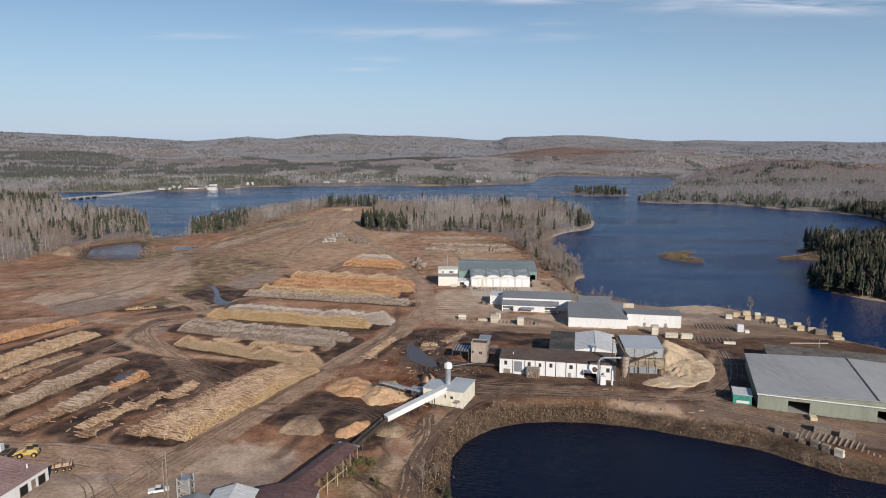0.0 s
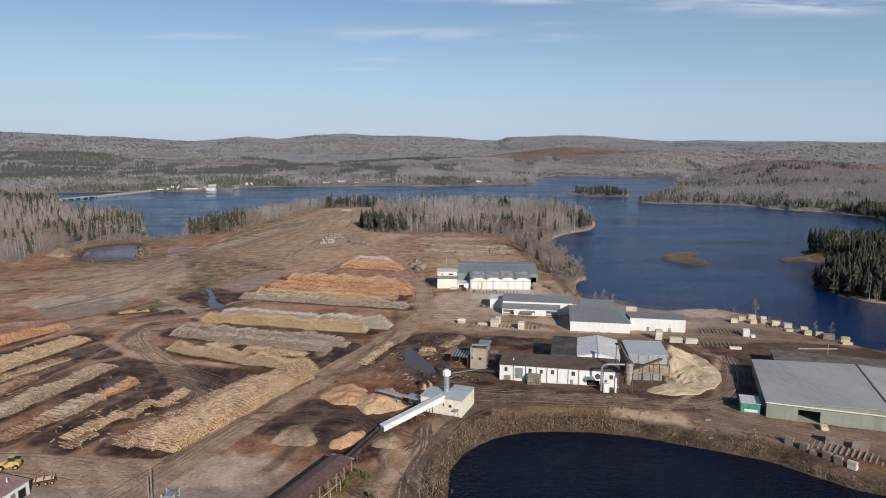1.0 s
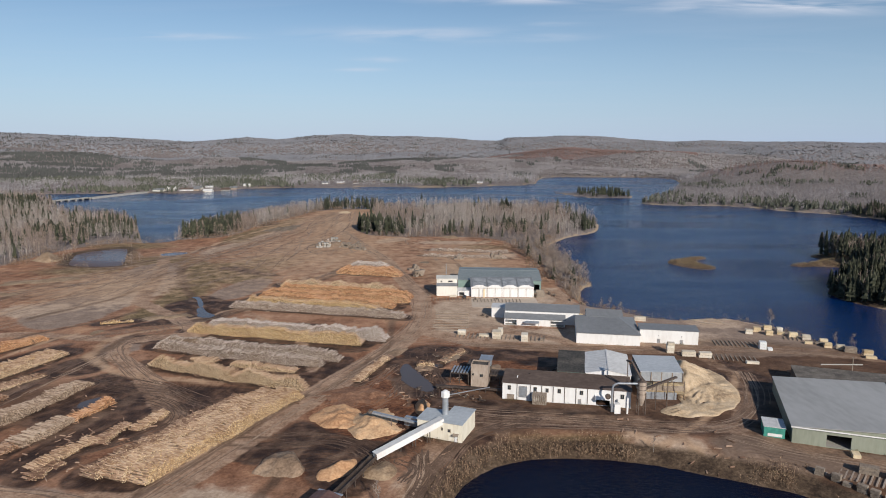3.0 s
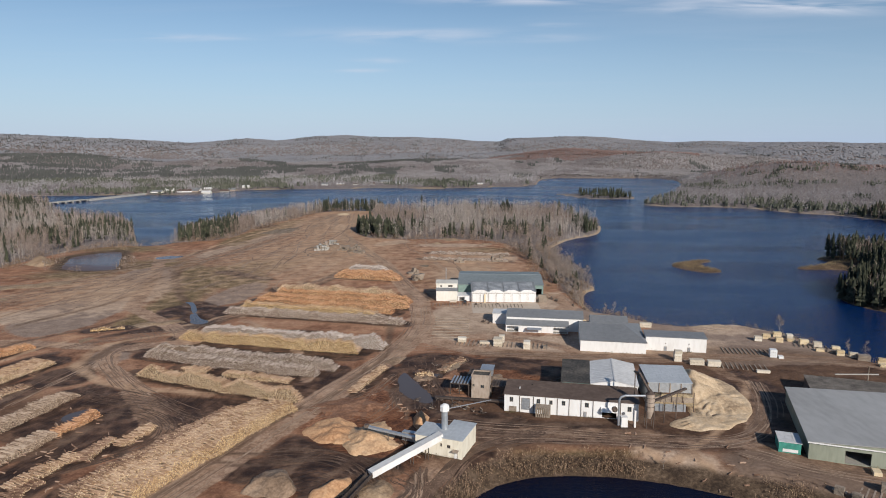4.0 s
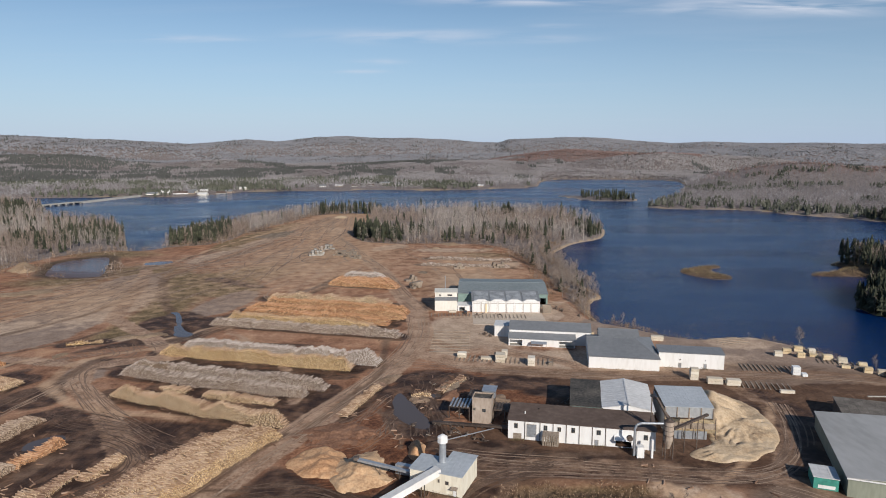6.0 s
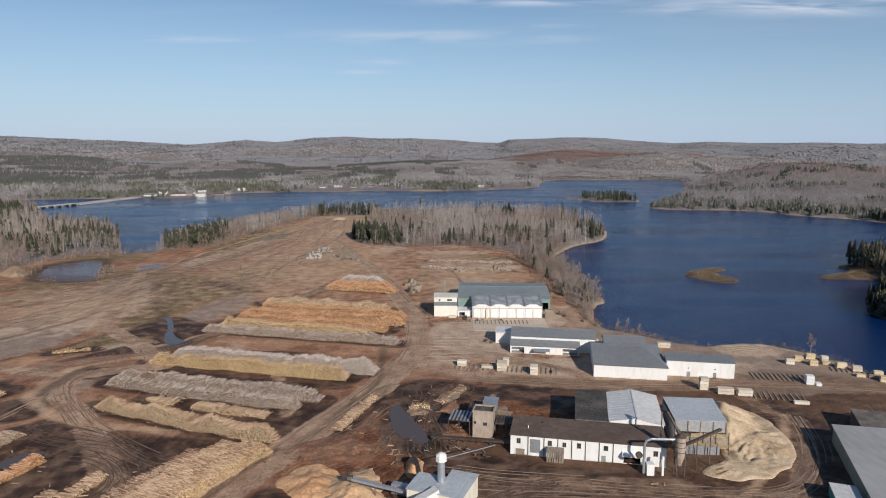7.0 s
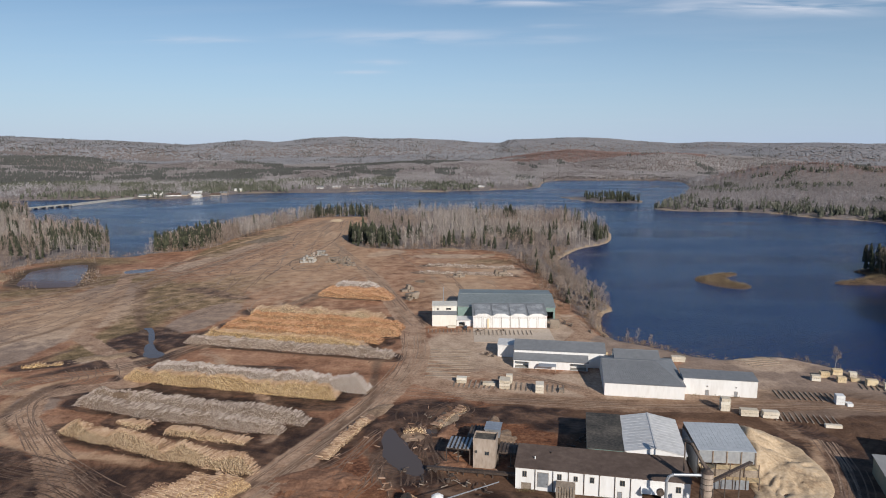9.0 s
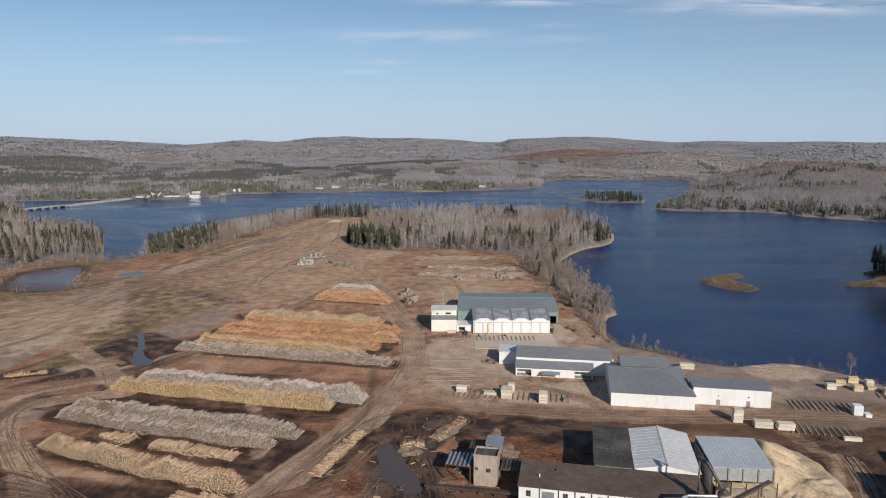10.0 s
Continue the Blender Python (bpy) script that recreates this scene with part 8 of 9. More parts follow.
# ---- single trees near the yard ----
def bare_tree(H, crown, seed, trunk_mat, twig_mat, label, twigs=320, width=0.13, name="bare_tree"):
    r = random.Random(seed)
    root = thing(name, pose(0, 0, -50), label, "tree")
    bm = bmesh.new()
    pts = [Vector((0, 0, -0.3))]
    for k in range(1, 7):
        pts.append(Vector((r.gauss(0, 0.12) * k, r.gauss(0, 0.12) * k, H * 0.92 * k / 6)))
    for k in range(6):
        add_rod(bm, pts[k], pts[k + 1], 0.20 * (1 - k / 6.6), 0.20 * (1 - (k + 1) / 6.6), 6, cap=False)
    part("trunk", bm, trunk_mat, root)
    tips = []
    for i in range(16):
        t = 0.28 + 0.66 * i / 16
        p = pts[int(t * 6)].lerp(pts[min(6, int(t * 6) + 1)], t * 6 % 1)
        a = r.random() * 6.283
        ln = crown * (1.15 - 0.75 * t) * (0.7 + 0.6 * r.random())
        e = p + Vector((math.cos(a) * ln, math.sin(a) * ln, ln * (0.7 + 0.5 * r.random())))
        bm = bmesh.new()
        add_rod(bm, p, e, 0.07, 0.02, 4, cap=False)
        part("limb", bm, trunk_mat, root)
        tips.append((p, e))
    bm = bmesh.new()
    for _ in range(twigs):
        p, e = r.choice(tips)
        c = p.lerp(e, 0.3 + 0.8 * r.random()) + Vector((r.gauss(0, 0.35), r.gauss(0, 0.35), r.gauss(0, 0.35)))
        d = Vector((r.gauss(0, 0.5), r.gauss(0, 0.5), 0.6 + r.random())).normalized() * (0.8 + 0.9 * r.random())
        w = d.cross(Vector((r.random() - 0.5, r.random() - 0.5, 0.1))).normalized() * width * (0.5 + r.random())
        bm.faces.new([bm.verts.new(v) for v in (c - w / 2, c + w / 2, c + d)])
    part("crown", bm, twig_mat, root)
    return root


def conifer(H, R, seed, label):
    r = np.random.RandomState(seed)
    root = thing("conifer", pose(0, 0, -50), label, "tree")
    part("trunk", rod((0, 0, -0.3), (0, 0, H * 0.95), 0.24, 0.03, 7), DARK_TRUNK, root)
    V, F = needle_tree(r, H, R, 22, 11, low=0.08)
    V, F = V, F[3:]
    # each bough becomes three ragged blades
    ob = new("crown", np_mesh("crown", V, F, [NEEDLE]))
    ob.parent = root
    return root


GREY_TREES = [bare_tree(13 + 2 * k, 2.4 + 0.2 * k, 300 + k, TRUNK, TWIG_BROWN, "leafless pale-trunked tree on the lake shore") for k in range(4)]
FIRS = [conifer(12 + 3 * k, 2.6 + 0.4 * k, 330 + k, "dark green conifer with ragged boughs") for k in range(2)]
for t in GREY_TREES:
    tagged(t, group="shore trees")
for t in FIRS:
    tagged(t, group="shore conifers")


def plant(src, x, y, s, r):
    return copy_thing(src, pose(x, y, ground_z(x, y) - 0.1, 0, 0, r * 360) @ Matrix.Scale(s, 4))


def plant_all():
    P, r = sow(56, 104, 430, 700, 42, 91)
    w = lake_field(P)
    P = P[(w < -2) & (signed_dist(P, FIELD_OUT) > -3)]
    P = P[np.argsort(P[:, 1])][:110]
    z = height(P)
    for (x, y), h in zip(P, z):
        src = FIRS[r.randint(2)] if r.rand() < 0.07 else GREY_TREES[r.randint(4)]
        copy_thing(src, pose(x, y, h - 0.1, 0, 0, r.rand() * 360) @ Matrix.Scale(0.55 + 0.4 * r.rand(), 4))


plant_all()
for k, (x, y, s) in enumerate(((176, 385, 0.85), (191, 347, 0.55), (195, 341, 0.6), (97, 424, 0.5), (102, 419, 0.55), (92, 428, 0.5))):
    plant(GREY_TREES[k % 4], x, y, s, 0.13 * k)
plant(GREY_TREES[1], -19.4, 191.4, 0.52, 0.2)
plant(GREY_TREES[3], -9.0, 176.0, 0.55, 0.6)
plant(FIRS[0], -1.8, 170.5, 0.62, 0.3)
plant(GREY_TREES[0], -5.5, 183.0, 0.4, 0.1)
plant(GREY_TREES[2], 65.5, 229.0, 0.32, 0.1)
for src in GREY_TREES + FIRS:   # the patterns themselves stand in the woods too
    i = (GREY_TREES + FIRS).index(src)
    x, y = 70 + 3.5 * i, 640 + 6 * (i % 3)
    src.matrix_basis = pose(x, y, ground_z(x, y) - 0.1, 0, 0, 40 * i)


def loose_logs():
    """Stray logs and slabs dropped round the piles."""
    r = np.random.RandomState(141)
    VV, FF, off = [], [], 0
    spots = []
    for p0, p1, dep, top, *_ in [p for p in PILES if p[0][1] < 480]:
        for _ in range(7):
            t, s = r.rand(), r.normal(0, 4.5)
            a, b = np.array(p0, float), np.array(p1, float)
            d = (b - a) / np.linalg.norm(b - a)
            n = np.array((-d[1], d[0]))
            q = a + (b - a) * t + n * (dep / 2 + np.sign(s) * dep / 2 + s)
            spots.append((q, math.atan2(n[1], n[0]) + r.normal(0, 0.7)))
    for x, y, n_ in ((-12, 300, 26), (-20, 268, 20), (14, 292, 24), (60, 246, 6), (84, 226, 14), (-120, 232, 30), (-10, 240, 14), (5, 600, 20)):
        for _ in range(n_):
            spots.append((np.array((x, y)) + r.normal(0, 6, 2), r.rand() * 6.28))
    P = np.array([s[0] for s in spots])
    ok = lake_field(P) < -1
    z = height(P)
    ang = np.arange(5) * 2 * np.pi / 5
    for (q, a), zz, k in zip(spots, z, ok):
        if not k:
            continue
        ln, rad = 1.2 + 1.6 * r.rand(), 0.14 + 0.12 * r.rand()
        c, s = math.cos(a), math.sin(a)
        ring = [(q[0] + e * ln / 2 * c - rad * math.cos(t) * s, q[1] + e * ln / 2 * s + rad * math.cos(t) * c, zz + rad * 0.8 + rad * math.sin(t)) for e in (-1, 1) for t in ang]
        VV += ring
        for i in range(5):
            j = (i + 1) % 5
            FF += [(off + i, off + j, off + 5 + j), (off + i, off + 5 + j, off + 5 + i)]
        FF += [(off, off + 2, off + 1), (off, off + 3, off + 2), (off, off + 4, off + 3), (off + 5, off + 6, off + 7), (off + 5, off + 7, off + 8), (off + 5, off + 8, off + 9)]
        off += 10
    tagged(new("loose_log", np_mesh("loose_log", VV, FF, [BARK_BROWN])), "stray logs and slabs lying about the yard", "logs", kind="stuff")


loose_logs()


# ---- lumber yard ----
def lumber_stack(at, turn, L, W, packs, material, label, group="lumber stacks"):
    """Packs of boards on bearers, one above the other; the boards' edges show as courses."""
    root = thing("lumber_stack", pose(at[0], at[1], ground_z(*at) - 0.02, 0, 0, turn), label, "lumber stack", group)
    z = 0.0
    r = random.Random(int(at[0] * 7 + at[1] * 13))
    for k in range(packs):
        for x in (0.25, 0.5, 0.75):
            part("bearer", box(L * x - 0.08, 0, z, L * x + 0.08, W, z + 0.14), TIMBER, root)
        z += 0.14
        dx = r.gauss(0, 0.1)
        bm = bmesh.new()
        side, other = [], []
        for c in range(6):
            b0, b1, o = z + c * 0.18, z + c * 0.18 + 0.15, r.gauss(0, 0.02)
            side += [(W + o, b0), (W + o, b1), (W - 0.06, b1), (W - 0.06, b1 + 0.03)]
            other += [(o, b0), (o, b1), (0.06, b1), (0.06, b1 + 0.03)]
        add_prism(bm, side + other[::-1], dx, L + dx, "x")
        part("pack", bm, material, root)
        z += 6 * 0.18
    return root


for at, turn, L, W, n, m, lab in (
    ((3.4, 353.6), -8, 4.0, 2.6, 2, PALE_LUMBER, "small stack of pale sawn boards"),
    ((14.0, 350.8), -8, 5.0, 2.6, 1, PALE_LUMBER, "low stack of pale sawn boards"),
    ((20.4, 347.0), -8, 4.2, 5.0, 3, PALE_LUMBER, "stepped stack of pale sawn boards"),
    ((23.6, 353.0), -8, 2.6, 2.6, 3, PALE_LUMBER, "tall narrow stack of sawn boards"),
    ((34.4, 342.4), -8, 3.2, 4.4, 3, PALE_LUMBER, "tall stack of pale sawn boards"),
    ((43.8, 343.6), -8, 1.6, 2.6, 1, TIMBER, "small weathered board stack"),
    ((100.2, 324.6), -8, 3.2, 3.0, 4, PALE_LUMBER, "tall stack of pale sawn boards"),
    ((105.8, 320.6), -8, 6.0, 2.8, 2, PALE_LUMBER, "long stack of pale sawn boards"),
    ((113.0, 319.0), -8, 5.4, 2.8, 2, PALE_LUMBER, "long stack of pale sawn boards"),
    ((131.0, 311.0), -8, 5.4, 1.6, 1, PALE_LUMBER, "low stack of pale boards"),
    ((146.0, 331.6), -12, 3.0, 3.0, 3, WRAP, "white wrapped lumber stack"),
    ((149.4, 330.0), -12, 2.0, 2.6, 1, WRAP, "small white wrapped lumber pack"),
    ((150.6, 357.4), -12, 3.4, 2.4, 2, PALE_LUMBER, "stack of golden sawn boards"),
    ((156.4, 361.4), -12, 3.6, 2.4, 2, LUMBER, "stack of golden sawn boards"),
    ((163.2, 364.8), -12, 3.8, 2.4, 2, LUMBER, "stack of golden sawn boards"),
    ((168.2, 361.2), -12, 2.8, 2.4, 2, PALE_LUMBER, "stack of golden sawn boards"),
    ((170.0, 352.0), -10, 4.0, 2.4, 2, LUMBER, "stack of golden sawn boards near the shore"),
    ((172.0, 341.0), -18, 3.4, 2.2, 1, LUMBER, "stack of golden sawn boards near the shore"),
    ((176.6, 339.6), -30, 4.4, 2.6, 1, TIMBER, "stack of sawn boards near the shore"),
    ((178.4, 335.0), -18, 3.2, 2.4, 2, LUMBER, "stack of golden sawn boards near the shore"),
    ((184.0, 328.0), -20, 5.0, 3.4, 2, TIMBER, "large stack of sawn boards near the shore"),
    ((188.0, 318.6), -20, 4.4, 2.4, 1, LUMBER, "long stack of sawn boards near the shore"),
    ((100.4, 381.6), -8, 6.0, 2.6, 2, PALE_LUMBER, "long pack of boards by the water"),
    ((69.0, 383.8), -30, 1.6, 6.0, 2, LUMBER, "golden board packs behind the shed"),
    ((72.0, 381.6), -30, 1.6, 6.0, 2, LUMBER, "golden board packs behind the shed"),
    ((125.2, 221.2), -18, 2.2, 3.4, 1, LUMBER, "golden board pack before the warehouse"),
    ((121.0, 211.6), -30, 5.0, 2.6, 2, TIMBER, "weathered stack of boards above the pond"),
    ((127.0, 207.0), -30, 4.6, 2.6, 2, TIMBER, "stack of boards above the pond"),
    ((108.6, 212.6), -40, 2.4, 1.6, 2, TIMBER, "weathered block stack on the edge of the pond bank"),
    ((111.6, 209.2), -48, 2.4, 1.6, 2, TIMBER, "weathered block stack on the edge of the pond bank"),
    ((113.4, 206.4), -48, 2.2, 1.6, 1, TIMBER, "weathered block stack on the edge of the pond bank"),
    ((115.6, 203.4), -50, 2.6, 1.6, 2, TIMBER, "weathered board pack on the edge of the pond bank"),
    ((117.6, 200.6), -50, 2.4, 1.6, 2, TIMBER, "weathered block stack on the edge of the pond bank"),
    ((120.0, 197.6), -50, 2.6, 1.6, 2, PALE_LUMBER, "pale board pack on the edge of the pond bank"),
    ((180.6, 342.6), -18, 3.4, 2.4, 2, LUMBER, "stack of golden sawn boards near the shore"),
    ((166.4, 356.8), -16, 3.6, 2.4, 1, LUMBER, "low stack of golden sawn boards"),
    ((160.2, 355.4), -14, 3.2, 2.4, 2, LUMBER, "stack of golden sawn boards"),
    ((174.6, 348.0), -18, 3.6, 2.4, 2, PALE_LUMBER, "stack of pale sawn boards near the shore"),
    ((182.4, 332.0), -20, 3.6, 2.4, 2, PALE_LUMBER, "stack of pale sawn boards near the shore"),
    ((190.6, 324.0), -22, 3.8, 2.4, 2, LUMBER, "stack of golden sawn boards near the shore"),
    ((53.6, 436.4), 0, 5.0, 2.4, 4, TIMBER, "weathered board stack beside the kilns"),
    ((-1.0, 436.8), 0, 4.4, 2.0, 1, PALE_LUMBER, "low pack of boards before the kilns"),
):
    lumber_stack(at, turn, L, W, n, m, lab)


def bearer_row(x0, y0, n, step, turn, length, label, mat_=TIMBER):
    """Rows of timber bearers left on the ground between the stacks."""
    d = Vector((math.cos(radians(turn)), math.sin(radians(turn))))
    first = None
    for i in range(n):
        m = pose(x0 + d.x * step * i, y0 + d.y * step * i, ground_z(x0 + d.x * step * i, y0 + d.y * step * i) + 0.08, 0, 0, turn + 90)
        if first is None:
            bm = bmesh.new()
            add_box(bm, 0, -0.22, -0.3, length, 0.22, 0.26)
            first = part("ground_bearer", bm, mat_, None, label)
            tagged(first, "", "timber bearer", "ground bearers")
            first.matrix_basis = m
        else:
            copy_thing(first, m)


bearer_row(2, 349.5, 22, 2.1, -9, 8.5, "weathered timber bearer on the ground")
bearer_row(-11, 428, 12, 2.0, 0, 6.0, "weathered timber bearer on the ground")
bearer_row(117, 317.0, 11, 2.0, -12, 8.0, "weathered timber bearer on the ground")
bearer_row(128, 337.5, 12, 1.9, -10, 9.0, "weathered timber bearer on the ground")
bearer_row(131, 388, 6, 2.6, -76, 15.0, "weathered timber bearer on the ground")
bearer_row(166, 348, 9, 2.0, -18, 6.0, "weathered timber bearer on the ground")
bearer_row(109.0, 214.0, 20, 1.6, -39, 6.5, "pale timber bearer on the edge of the pond bank", TAN)
bearer_row(-10, 362, 8, 5.2, 88, -19.0, "weathered timber bearer on the ground")
bearer_row(14, 424, 14, 2.2, 0, 8.0, "weathered timber bearer on the concrete apron")


# ---- poles, machines and odds and ends ----
def utility_pole(at, h, arm, label, lean=0.0):
    root = thing("utility_pole", pose(at[0], at[1], ground_z(*at) - 0.3, 0, lean, 0), label, "pole")
    part("pole", rod((0, 0, 0), (0, 0, h), 0.24, 0.17), TIMBER, root)
    if arm:
        part("crossarm", box(-arm[0], -0.12, h * arm[2], arm[1], 0.12, h * arm[2] + 0.25), TIMBER, root)
    return root


p = utility_pole((163.8, 288.6), 11.0, None, "pale pole with a long arm behind the warehouse")
part("crossarm", box(-13.0, -0.2, 7.6, 4.0, 0.2, 8.0), CONCRETE, p)
utility_pole((-78.3, 166.9), 13.5, None, "dark wooden utility pole beside the road")
utility_pole((-80.0, 168.6), 10.0, None, "thin grey wooden pole beside the road")

tower2 = thing("lattice_tower", pose(-72.6, 160.0, -0.2), "weathered grey lattice burner tower", "tower")
for x in (0, 3.2):
    for y in (0, 3.2):
        part("leg", box(x - 0.2, y - 0.2, 0, x + 0.2, y + 0.2, 9.6), CONCRETE, tower2)
for k in range(4):
    z = 0.9 + k * 2.1
    for a in ((0, -0.1, z, 3.2, 0.1, z + 0.4), (0, 3.1, z, 3.2, 3.3, z + 0.4), (-0.1, 0, z, 0.1, 3.2, z + 0.4), (3.1, 0, z, 3.3, 3.2, z + 0.4)):
        part("girt", box(*a), TIMBER, tower2)
    for y in (0, 3.2):
        bm = bmesh.new()
        add_rod(bm, (0, y, z), (3.2, y, z + 2.0), 0.14, seg=5)
        add_rod(bm, (3.2, y, z), (0, y, z + 2.0), 0.14, seg=5)
        part("brace", bm, CONCRETE, tower2)
part("hood", box(0.5, 0.4, 5.2, 2.7, 2.8, 9.0), GALV, tower2)


def wheel(root, x, y, r, w):
    wh_ = part("wheel", rod((x, y - w / 2, r), (x, y + w / 2, r), r, r, 16), RUBBER, root)
    part("rim", rod((x, y - w / 2 - 0.03, r), (x, y + w / 2 + 0.03, r), r * 0.5, r * 0.5, 12), YELLOW, wh_)


ldr = thing("wheel_loader", pose(-131.6, 190.4, 0, 0, 0, 12), "yellow wheel loader with black tyres", "loader")
bm = bmesh.new()
add_prism(bm, [(0, 1.0), (3.0, 0.9), (3.0, 2.2), (2.6, 2.5), (0.2, 2.6), (0, 2.3)], -0.9, 0.9, "y")
part("engine_body", bm, YELLOW, ldr)
part("front_frame", box(-2.4, -0.7, 0.8, -0.02, 0.7, 1.7), YELLOW, ldr)
cb = part("cab", box(0.1, -0.75, 2.62, 1.7, 0.75, 3.9), GLASS, ldr)
part("cab_roof", box(0.0, -0.85, 3.9, 1.8, 0.85, 4.05), YELLOW, cb)
for s in (-0.75, 0.6):
    bm = bmesh.new()
    add_prism(bm, [(-4.4, 0.7), (-1.0, 2.0), (-1.0, 2.4), (-4.4, 1.1)], s, s + 0.15, "y")
    part("lift_arm", bm, YELLOW, ldr)
bm = bmesh.new()
add_prism(bm, [(-5.4, 0.15), (-4.2, 0.1), (-4.1, 1.5), (-4.3, 1.5), (-4.5, 0.35), (-5.4, 0.25)], -1.5, 1.5, "y")
part("bucket", bm, STEEL, ldr)
for x in (-1.9, 2.1):
    for y in (-1.05, 1.05):
        wheel(ldr, x, y, 0.8, 0.6)

sl = thing("log_slasher", pose(-147.0, 187.6, 0, 0, 0, 3), "cluttered steel log slasher deck", "machine")
for k in range(7):
    part("cross_beam", box(k * 1.7, 0, 1.3, k * 1.7 + 0.35, 4.2, 1.7), STEEL, sl)
for y in (0.3, 3.6):
    part("rail", box(-0.3, y, 1.72, 10.9, y + 0.3, 2.1), STEEL, sl)
for x in (0.4, 5.2, 10.2):
    for y in (0.4, 3.7):
        part("leg", box(x, y, -0.3, x + 0.3, y + 0.3, 1.3), STEEL, sl)
part("cab", box(6.4, 1.0, 2.1, 8.2, 2.8, 4.2), WHITE, sl)
for k in range(4):
    part("log", rod((1.0 + k * 0.55, 0.2, 2.4), (1.1 + k * 0.5, 4.0, 2.4), 0.24, 0.2, 7), BARK_TAN, sl)

ld = thing("log_trailer", pose(-118.6, 180.4, 0, 0, 0, 24), "short log trailer with red bunks", "trailer")
part("frame", box(0, -0.5, 0.8, 6.0, 0.5, 1.15), STEEL, ld)
for x in (1.0, 3.0, 5.0):
    part("bunk", box(x, -1.2, 1.15, x + 0.3, 1.2, 1.45), RED_ROOF, ld)
    for y in (-1.2, 1.05):
        part("stake", box(x, y, 1.45, x + 0.2, y + 0.15, 3.0), RED_ROOF, ld)
for k in range(5):
    part("log", rod((0.4, -0.8 + k * 0.4, 1.7), (5.6, -0.8 + k * 0.4, 1.75), 0.2, 0.17, 7), BARK_TAN, ld)
for x in (1.4, 3.4, 5.0):
    for y in (-0.8, 0.8):
        wheel(ld, x, y, 0.5, 0.3)


def pickup(at, turn, material, label):
    root = thing("pickup_truck", pose(at[0], at[1], ground_z(*at), 0, 0, turn), label, "pickup truck")
    bm = bmesh.new()
    add_prism(bm, [(0, 0.45), (5.4, 0.45), (5.4, 1.0), (3.9, 1.1), (0, 1.1)], -0.95, 0.95, "y")
    part("body", bm, material, root)
    bm = bmesh.new()
    add_prism(bm, [(1.7, 1.1), (4.1, 1.1), (3.4, 1.8), (1.9, 1.8)], -0.8, 0.8, "y")
    part("cab", bm, GLASS, root)
    part("roof", box(1.95, -0.78, 1.8, 3.35, 0.78, 1.86), material, root)
    for x in (1.0, 4.4):
        for y in (-0.85, 0.85):
            w_ = part("wheel", rod((x, y - 0.13, 0.38), (x, y + 0.13, 0.38), 0.38, 0.38, 14), RUBBER, root)
            part("rim", rod((x, y - 0.15, 0.38), (x, y + 0.15, 0.38), 0.2, 0.2, 10), GALV, w_)
    return root


pickup((-84.5, 168.5), 20, WHITE, "white pickup truck parked beside the road")
pickup((8.5, 432.5), 90, STEEL, "dark pickup truck parked before the kilns")


def truck_load(at, turn, n, material, label):
    """Block stacks standing far out on the clearing."""
    root = thing("timber_stack", pose(at[0], at[1], ground_z(*at), 0, 0, turn), label, "timber stack", "far timber stacks")
    r = random.Random(int(abs(at[0])))
    for k in range(n * 2):
        for j in range(1 + r.randint(0, 2)):
            dx, dy = r.gauss(0, 0.3), r.gauss(0, 0.7)
            part("block", box(k * 2.3 + dx, dy, j * 1.5, k * 2.3 + dx + 1.9 + r.random() * 0.3, 3.6 + dy, j * 1.5 + 1.4), material if r.random() < 0.6 else TIMBER, root)
    return root


truck_load((-124, 632), 20, 3, CONCRETE, "far stack of weathered grey blocks")
truck_load((-124, 650), 10, 2, TAN, "far stack of tan blocks")
truck_load((-118, 672), 0, 2, CONCRETE, "far stack of weathered grey blocks")
truck_load((-104, 636), -20, 2, TIMBER, "far stack of brown timber")
truck_load((-92, 628), -20, 2, TIMBER, "far stack of brown timber")
truck_load((-127, 644), 15, 2, CONCRETE, "far stack of weathered grey blocks")
truck_load((-120, 662), 5, 2, TAN, "far stack of tan blocks")
truck_load((-98, 646), -15, 3, TIMBER, "far stack of brown timber")
truck_load((-86, 622), -30, 2, TIMBER, "far stack of brown timber beside the road")
truck_load((-32, 524), 30, 2, TIMBER, "stack of brown timber beside the road")
truck_load((-26, 500), 40, 2, TIMBER, "stack of brown timber beside the road")
truck_load((34, 578), 10, 3, TIMBER, "stack of brown timber")
truck_load((2, 574), 0, 2, TIMBER, "stack of brown timber")
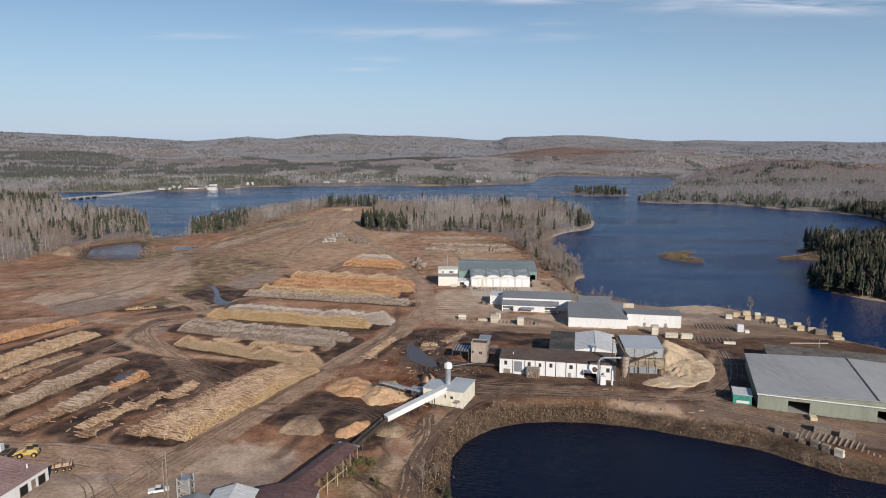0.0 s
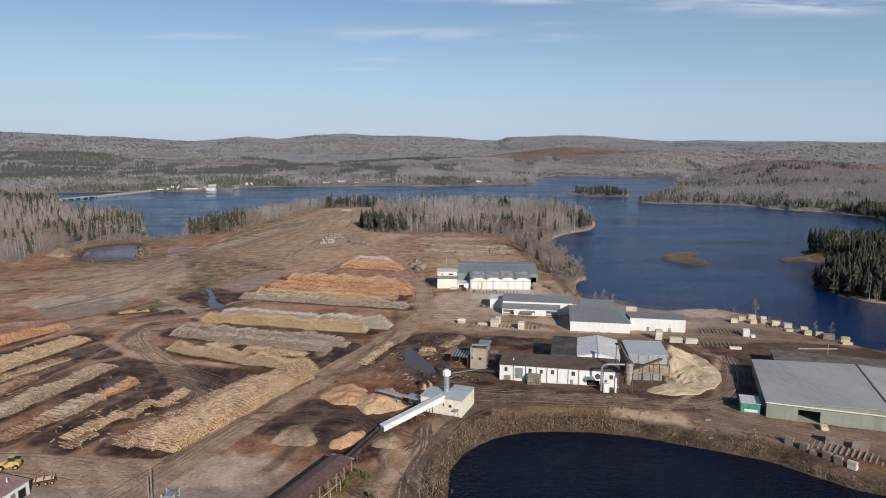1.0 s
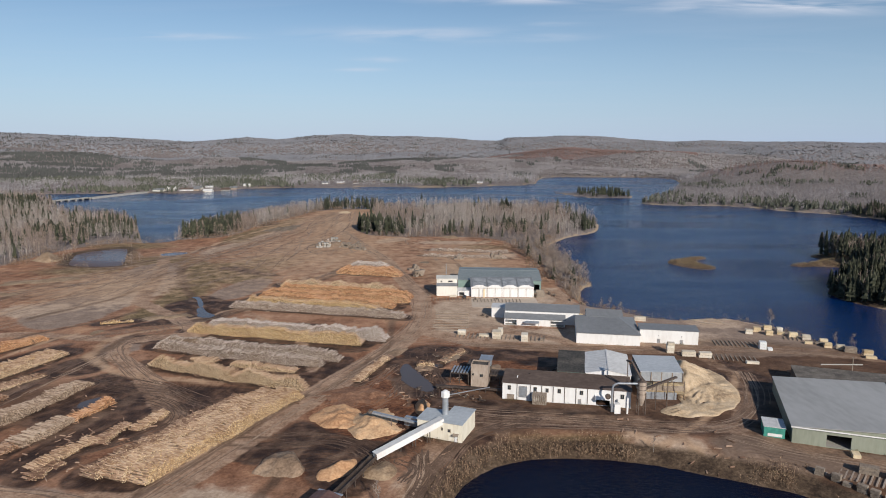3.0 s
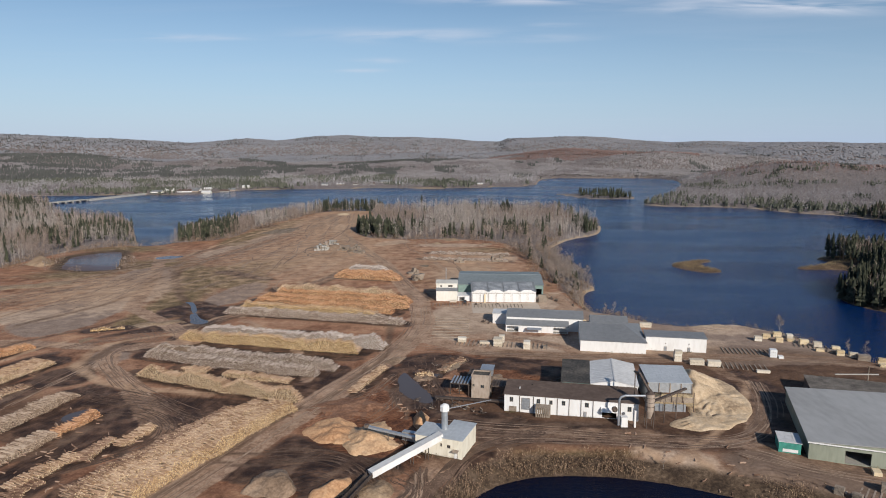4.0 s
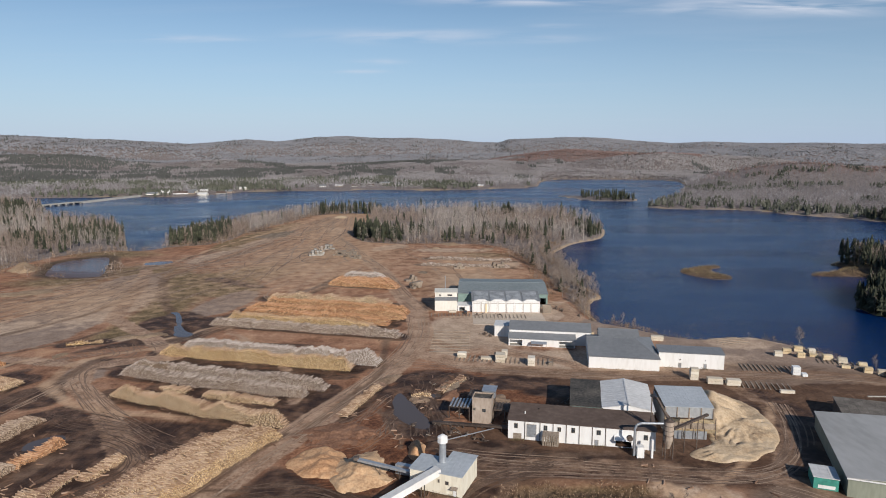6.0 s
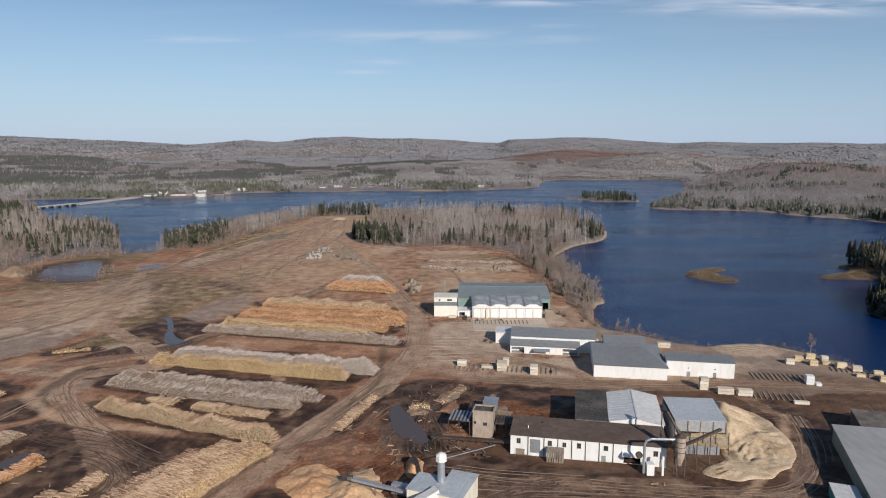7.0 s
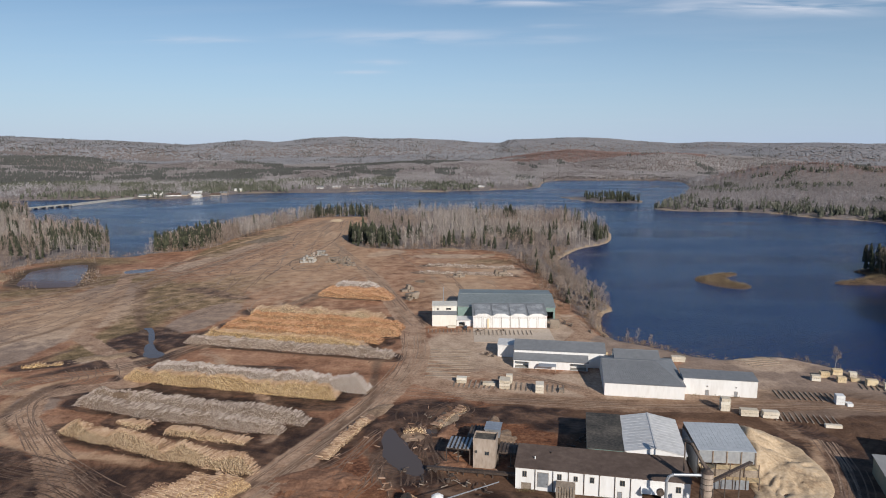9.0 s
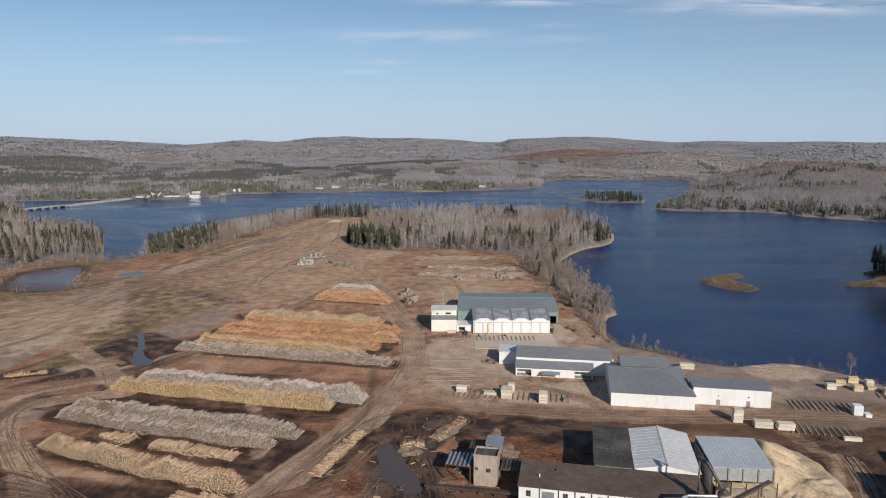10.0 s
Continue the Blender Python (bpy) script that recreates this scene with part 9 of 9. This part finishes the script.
for k, (x, y, s) in enumerate(((46, 297, 1.2), (43.5, 300, 0.9), (41, 294, 1.0), (39.5, 289, 0.8), (44, 291, 1.1), (64, 446, 1.6), (66, 441, 1.3), (74, 432, 1.5), (80, 428, 1.2), (28, 432, 1.0),
                            (17, 392, 1.2), (20, 388, 1.0), (15, 430, 1.3), (-13, 279, 0.9), (2, 276, 0.8), (1, 272, 1.2), (6, 270, 1.1), (11, 267, 1.2), (-4, 279, 1.0), (13, 277, 1.0), (4, 289, 1.1), (21, 280, 1.1), (-7, 270, 1.0), (24, 276, 1.1), (108, 246, 0.7), (-6, 318, 0.8))):
    scrap = thing("scrap_pile", pose(x, y, ground_z(x, y) - 0.1, 0, 0, 37 * k), "tangled pile of rusty scrap and offcuts", "scrap", "scrap piles")
    r = random.Random(500 + k)
    for _ in range(7):
        a = Vector((r.gauss(0, s), r.gauss(0, s), 0.1 + r.random() * s * 0.6))
        b = a + Vector((r.gauss(0, s), r.gauss(0, s), r.random() * s * 0.7))
        part("offcut", rod(a, b, 0.16, 0.14, 5), (STEEL, TIMBER)[r.random() < 0.5], scrap)
    part("drum", rod((s * 0.6, 0, 0), (s * 0.6, 0, s), s * 0.4, s * 0.4, 10), STEEL, scrap)

# ---- far shore: cottages, causeway with its bridge ----
for k, (x, y, L, h) in enumerate(((-590, 1340, 22, 5), (-566, 1350, 16, 6), (-542, 1352, 26, 5), (-520, 1362, 14, 6), (-502, 1372, 18, 5), (-478, 1410, 18, 6), (-296, 1556, 14, 6), (-262, 1560, 16, 6), (-226, 1572, 10, 5), (-170, 1640, 26, 6), (-575, 1372, 16, 6), (-552, 1384, 14, 6), (-530, 1392, 18, 6), (-508, 1404, 14, 6), (-600, 1362, 14, 6), (-470, 1440, 14, 6), (-455, 1486, 14, 5), (-190, 1590, 12, 5), (-130, 1610, 14, 6), (60, 1580, 12, 5))):
    g, L, h = ground_z(x + 8, y + 4), L * 1.05, h * 0.62
    shed("cottage", (x, y), (-6, 4, 10, 0)[k % 4], L, 9, g + h - 1, g + h - 1, g + h + 2.0, (CREAM, CONCRETE, WHITE, TAN)[k % 4], (GREY_ROOF, PALE_ROOF, BROWN_ROOF)[k % 3], "small pale cottage on the far shore", "cottage", ribs=False, z=g - 0.5)
def embankment(pts, half, top):
    """A low road bank through the lake."""
    bm = bmesh.new()
    rows = []
    for k, (x, y) in enumerate(pts):
        a, b = Vector(pts[max(0, k - 1)]), Vector(pts[min(len(pts) - 1, k + 1)])
        d = (b - a).normalized()
        s = Vector((-d.y, d.x))
        rows.append([bm.verts.new((x + s.x * o, y + s.y * o, z)) for o, z in ((half + 6, LAKE_Z - 1.5), (half, top), (-half, top), (-half - 6, LAKE_Z - 1.5))])
    for r0, r1 in zip(rows[:-1], rows[1:]):
        for i in range(3):
            bm.faces.new((r0[i], r0[i + 1], r1[i + 1], r1[i]))
    bmesh.ops.recalc_face_normals(bm, faces=bm.faces[:])
    return tagged(part("causeway", bm, CONCRETE, None, "low pale road bank crossing the lake"), "", "causeway", kind="structure")


embankment([(-640, 1195), (-634, 1225), (-626, 1265), (-615, 1310), (-604, 1350)], 5.5, -1.4)
cw = thing("causeway_bridge", pose(-668, 1120, LAKE_Z, 0, 0, 68), "low pale concrete causeway bridge", "bridge")
part("deck", box(-10, -5, 2.0, 82, 5, 2.6), CONCRETE, cw)
for x in range(-6, 82, 14):
    part("pier", box(x, -4.5, -2, x + 3.0, 4.5, 2.0), CONCRETE, cw)
for y in (-5.0, 4.7):
    part("guard_rail", box(-10, y, 2.6, 82, y + 0.3, 3.3), CONCRETE, cw)

# ---- shrubs beside the gallery ----
for k, (x, y) in enumerate(((-27.8, 187.0), (-24.9, 185.4), (-29.8, 179.2), (-28.9, 185.4), (-21.8, 173.2))):
    V, F = sliver_tree(np.random.RandomState(700 + k), 2.4 + 0.4 * (k % 3), 1.5, 240, 0.06, 0.34, low=0.06)
    ob = new("shrub", np_mesh("shrub", V, F, [SHRUB]))
    ob.matrix_basis = pose(x, y, ground_z(x, y) - 0.05)
    tagged(ob, "low olive-green shrub on the bare bank", "shrub", "shrubs beside the gallery")


# ---- weeds and litter along the foot of the walls ----
def foot_weeds():
    r = np.random.RandomState(811)
    P = []
    for (ax, ay), (bx, by), n in (((61.5, 340.0), (90.5, 335.5), 150), ((92.3, 341.8), (119.0, 337.4), 130), ((19.8, 268.2), (66.0, 259.3), 220), ((128.0, 226.2), (183.0, 207.6), 200),
                                  ((-11.0, 235.2), (3.4, 229.8), 60), ((12.6, 436.9), (20.0, 436.9), 20), ((69.0, 361.0), (86.0, 358.0), 60)):
        t = r.rand(n) ** 1.2
        clump = np.sin(t * 23 + ax) + 0.6 * r.normal(0, 1, n) > -0.2
        t = t[clump]
        P.append(np.column_stack([ax + (bx - ax) * t, ay + (by - ay) * t - 0.3 - np.abs(r.normal(0, 0.5, len(t)))]))
    P = np.concatenate(P)
    scatter("foot_weeds", P, T_TUFT, 0.4 + 0.6 * r.rand(len(P)), [SHRUB_DRY], "dry olive weeds along the foot of the walls", "weeds", rs=r, sink=0.05)


SHRUB_DRY = mat("dry_olive_weeds", [(0.10, 0.085, 0.04), (0.18, 0.145, 0.075), (0.27, 0.215, 0.12)], 0.8, 0.95, bump=0, rand=0.5, island=True)
foot_weeds()
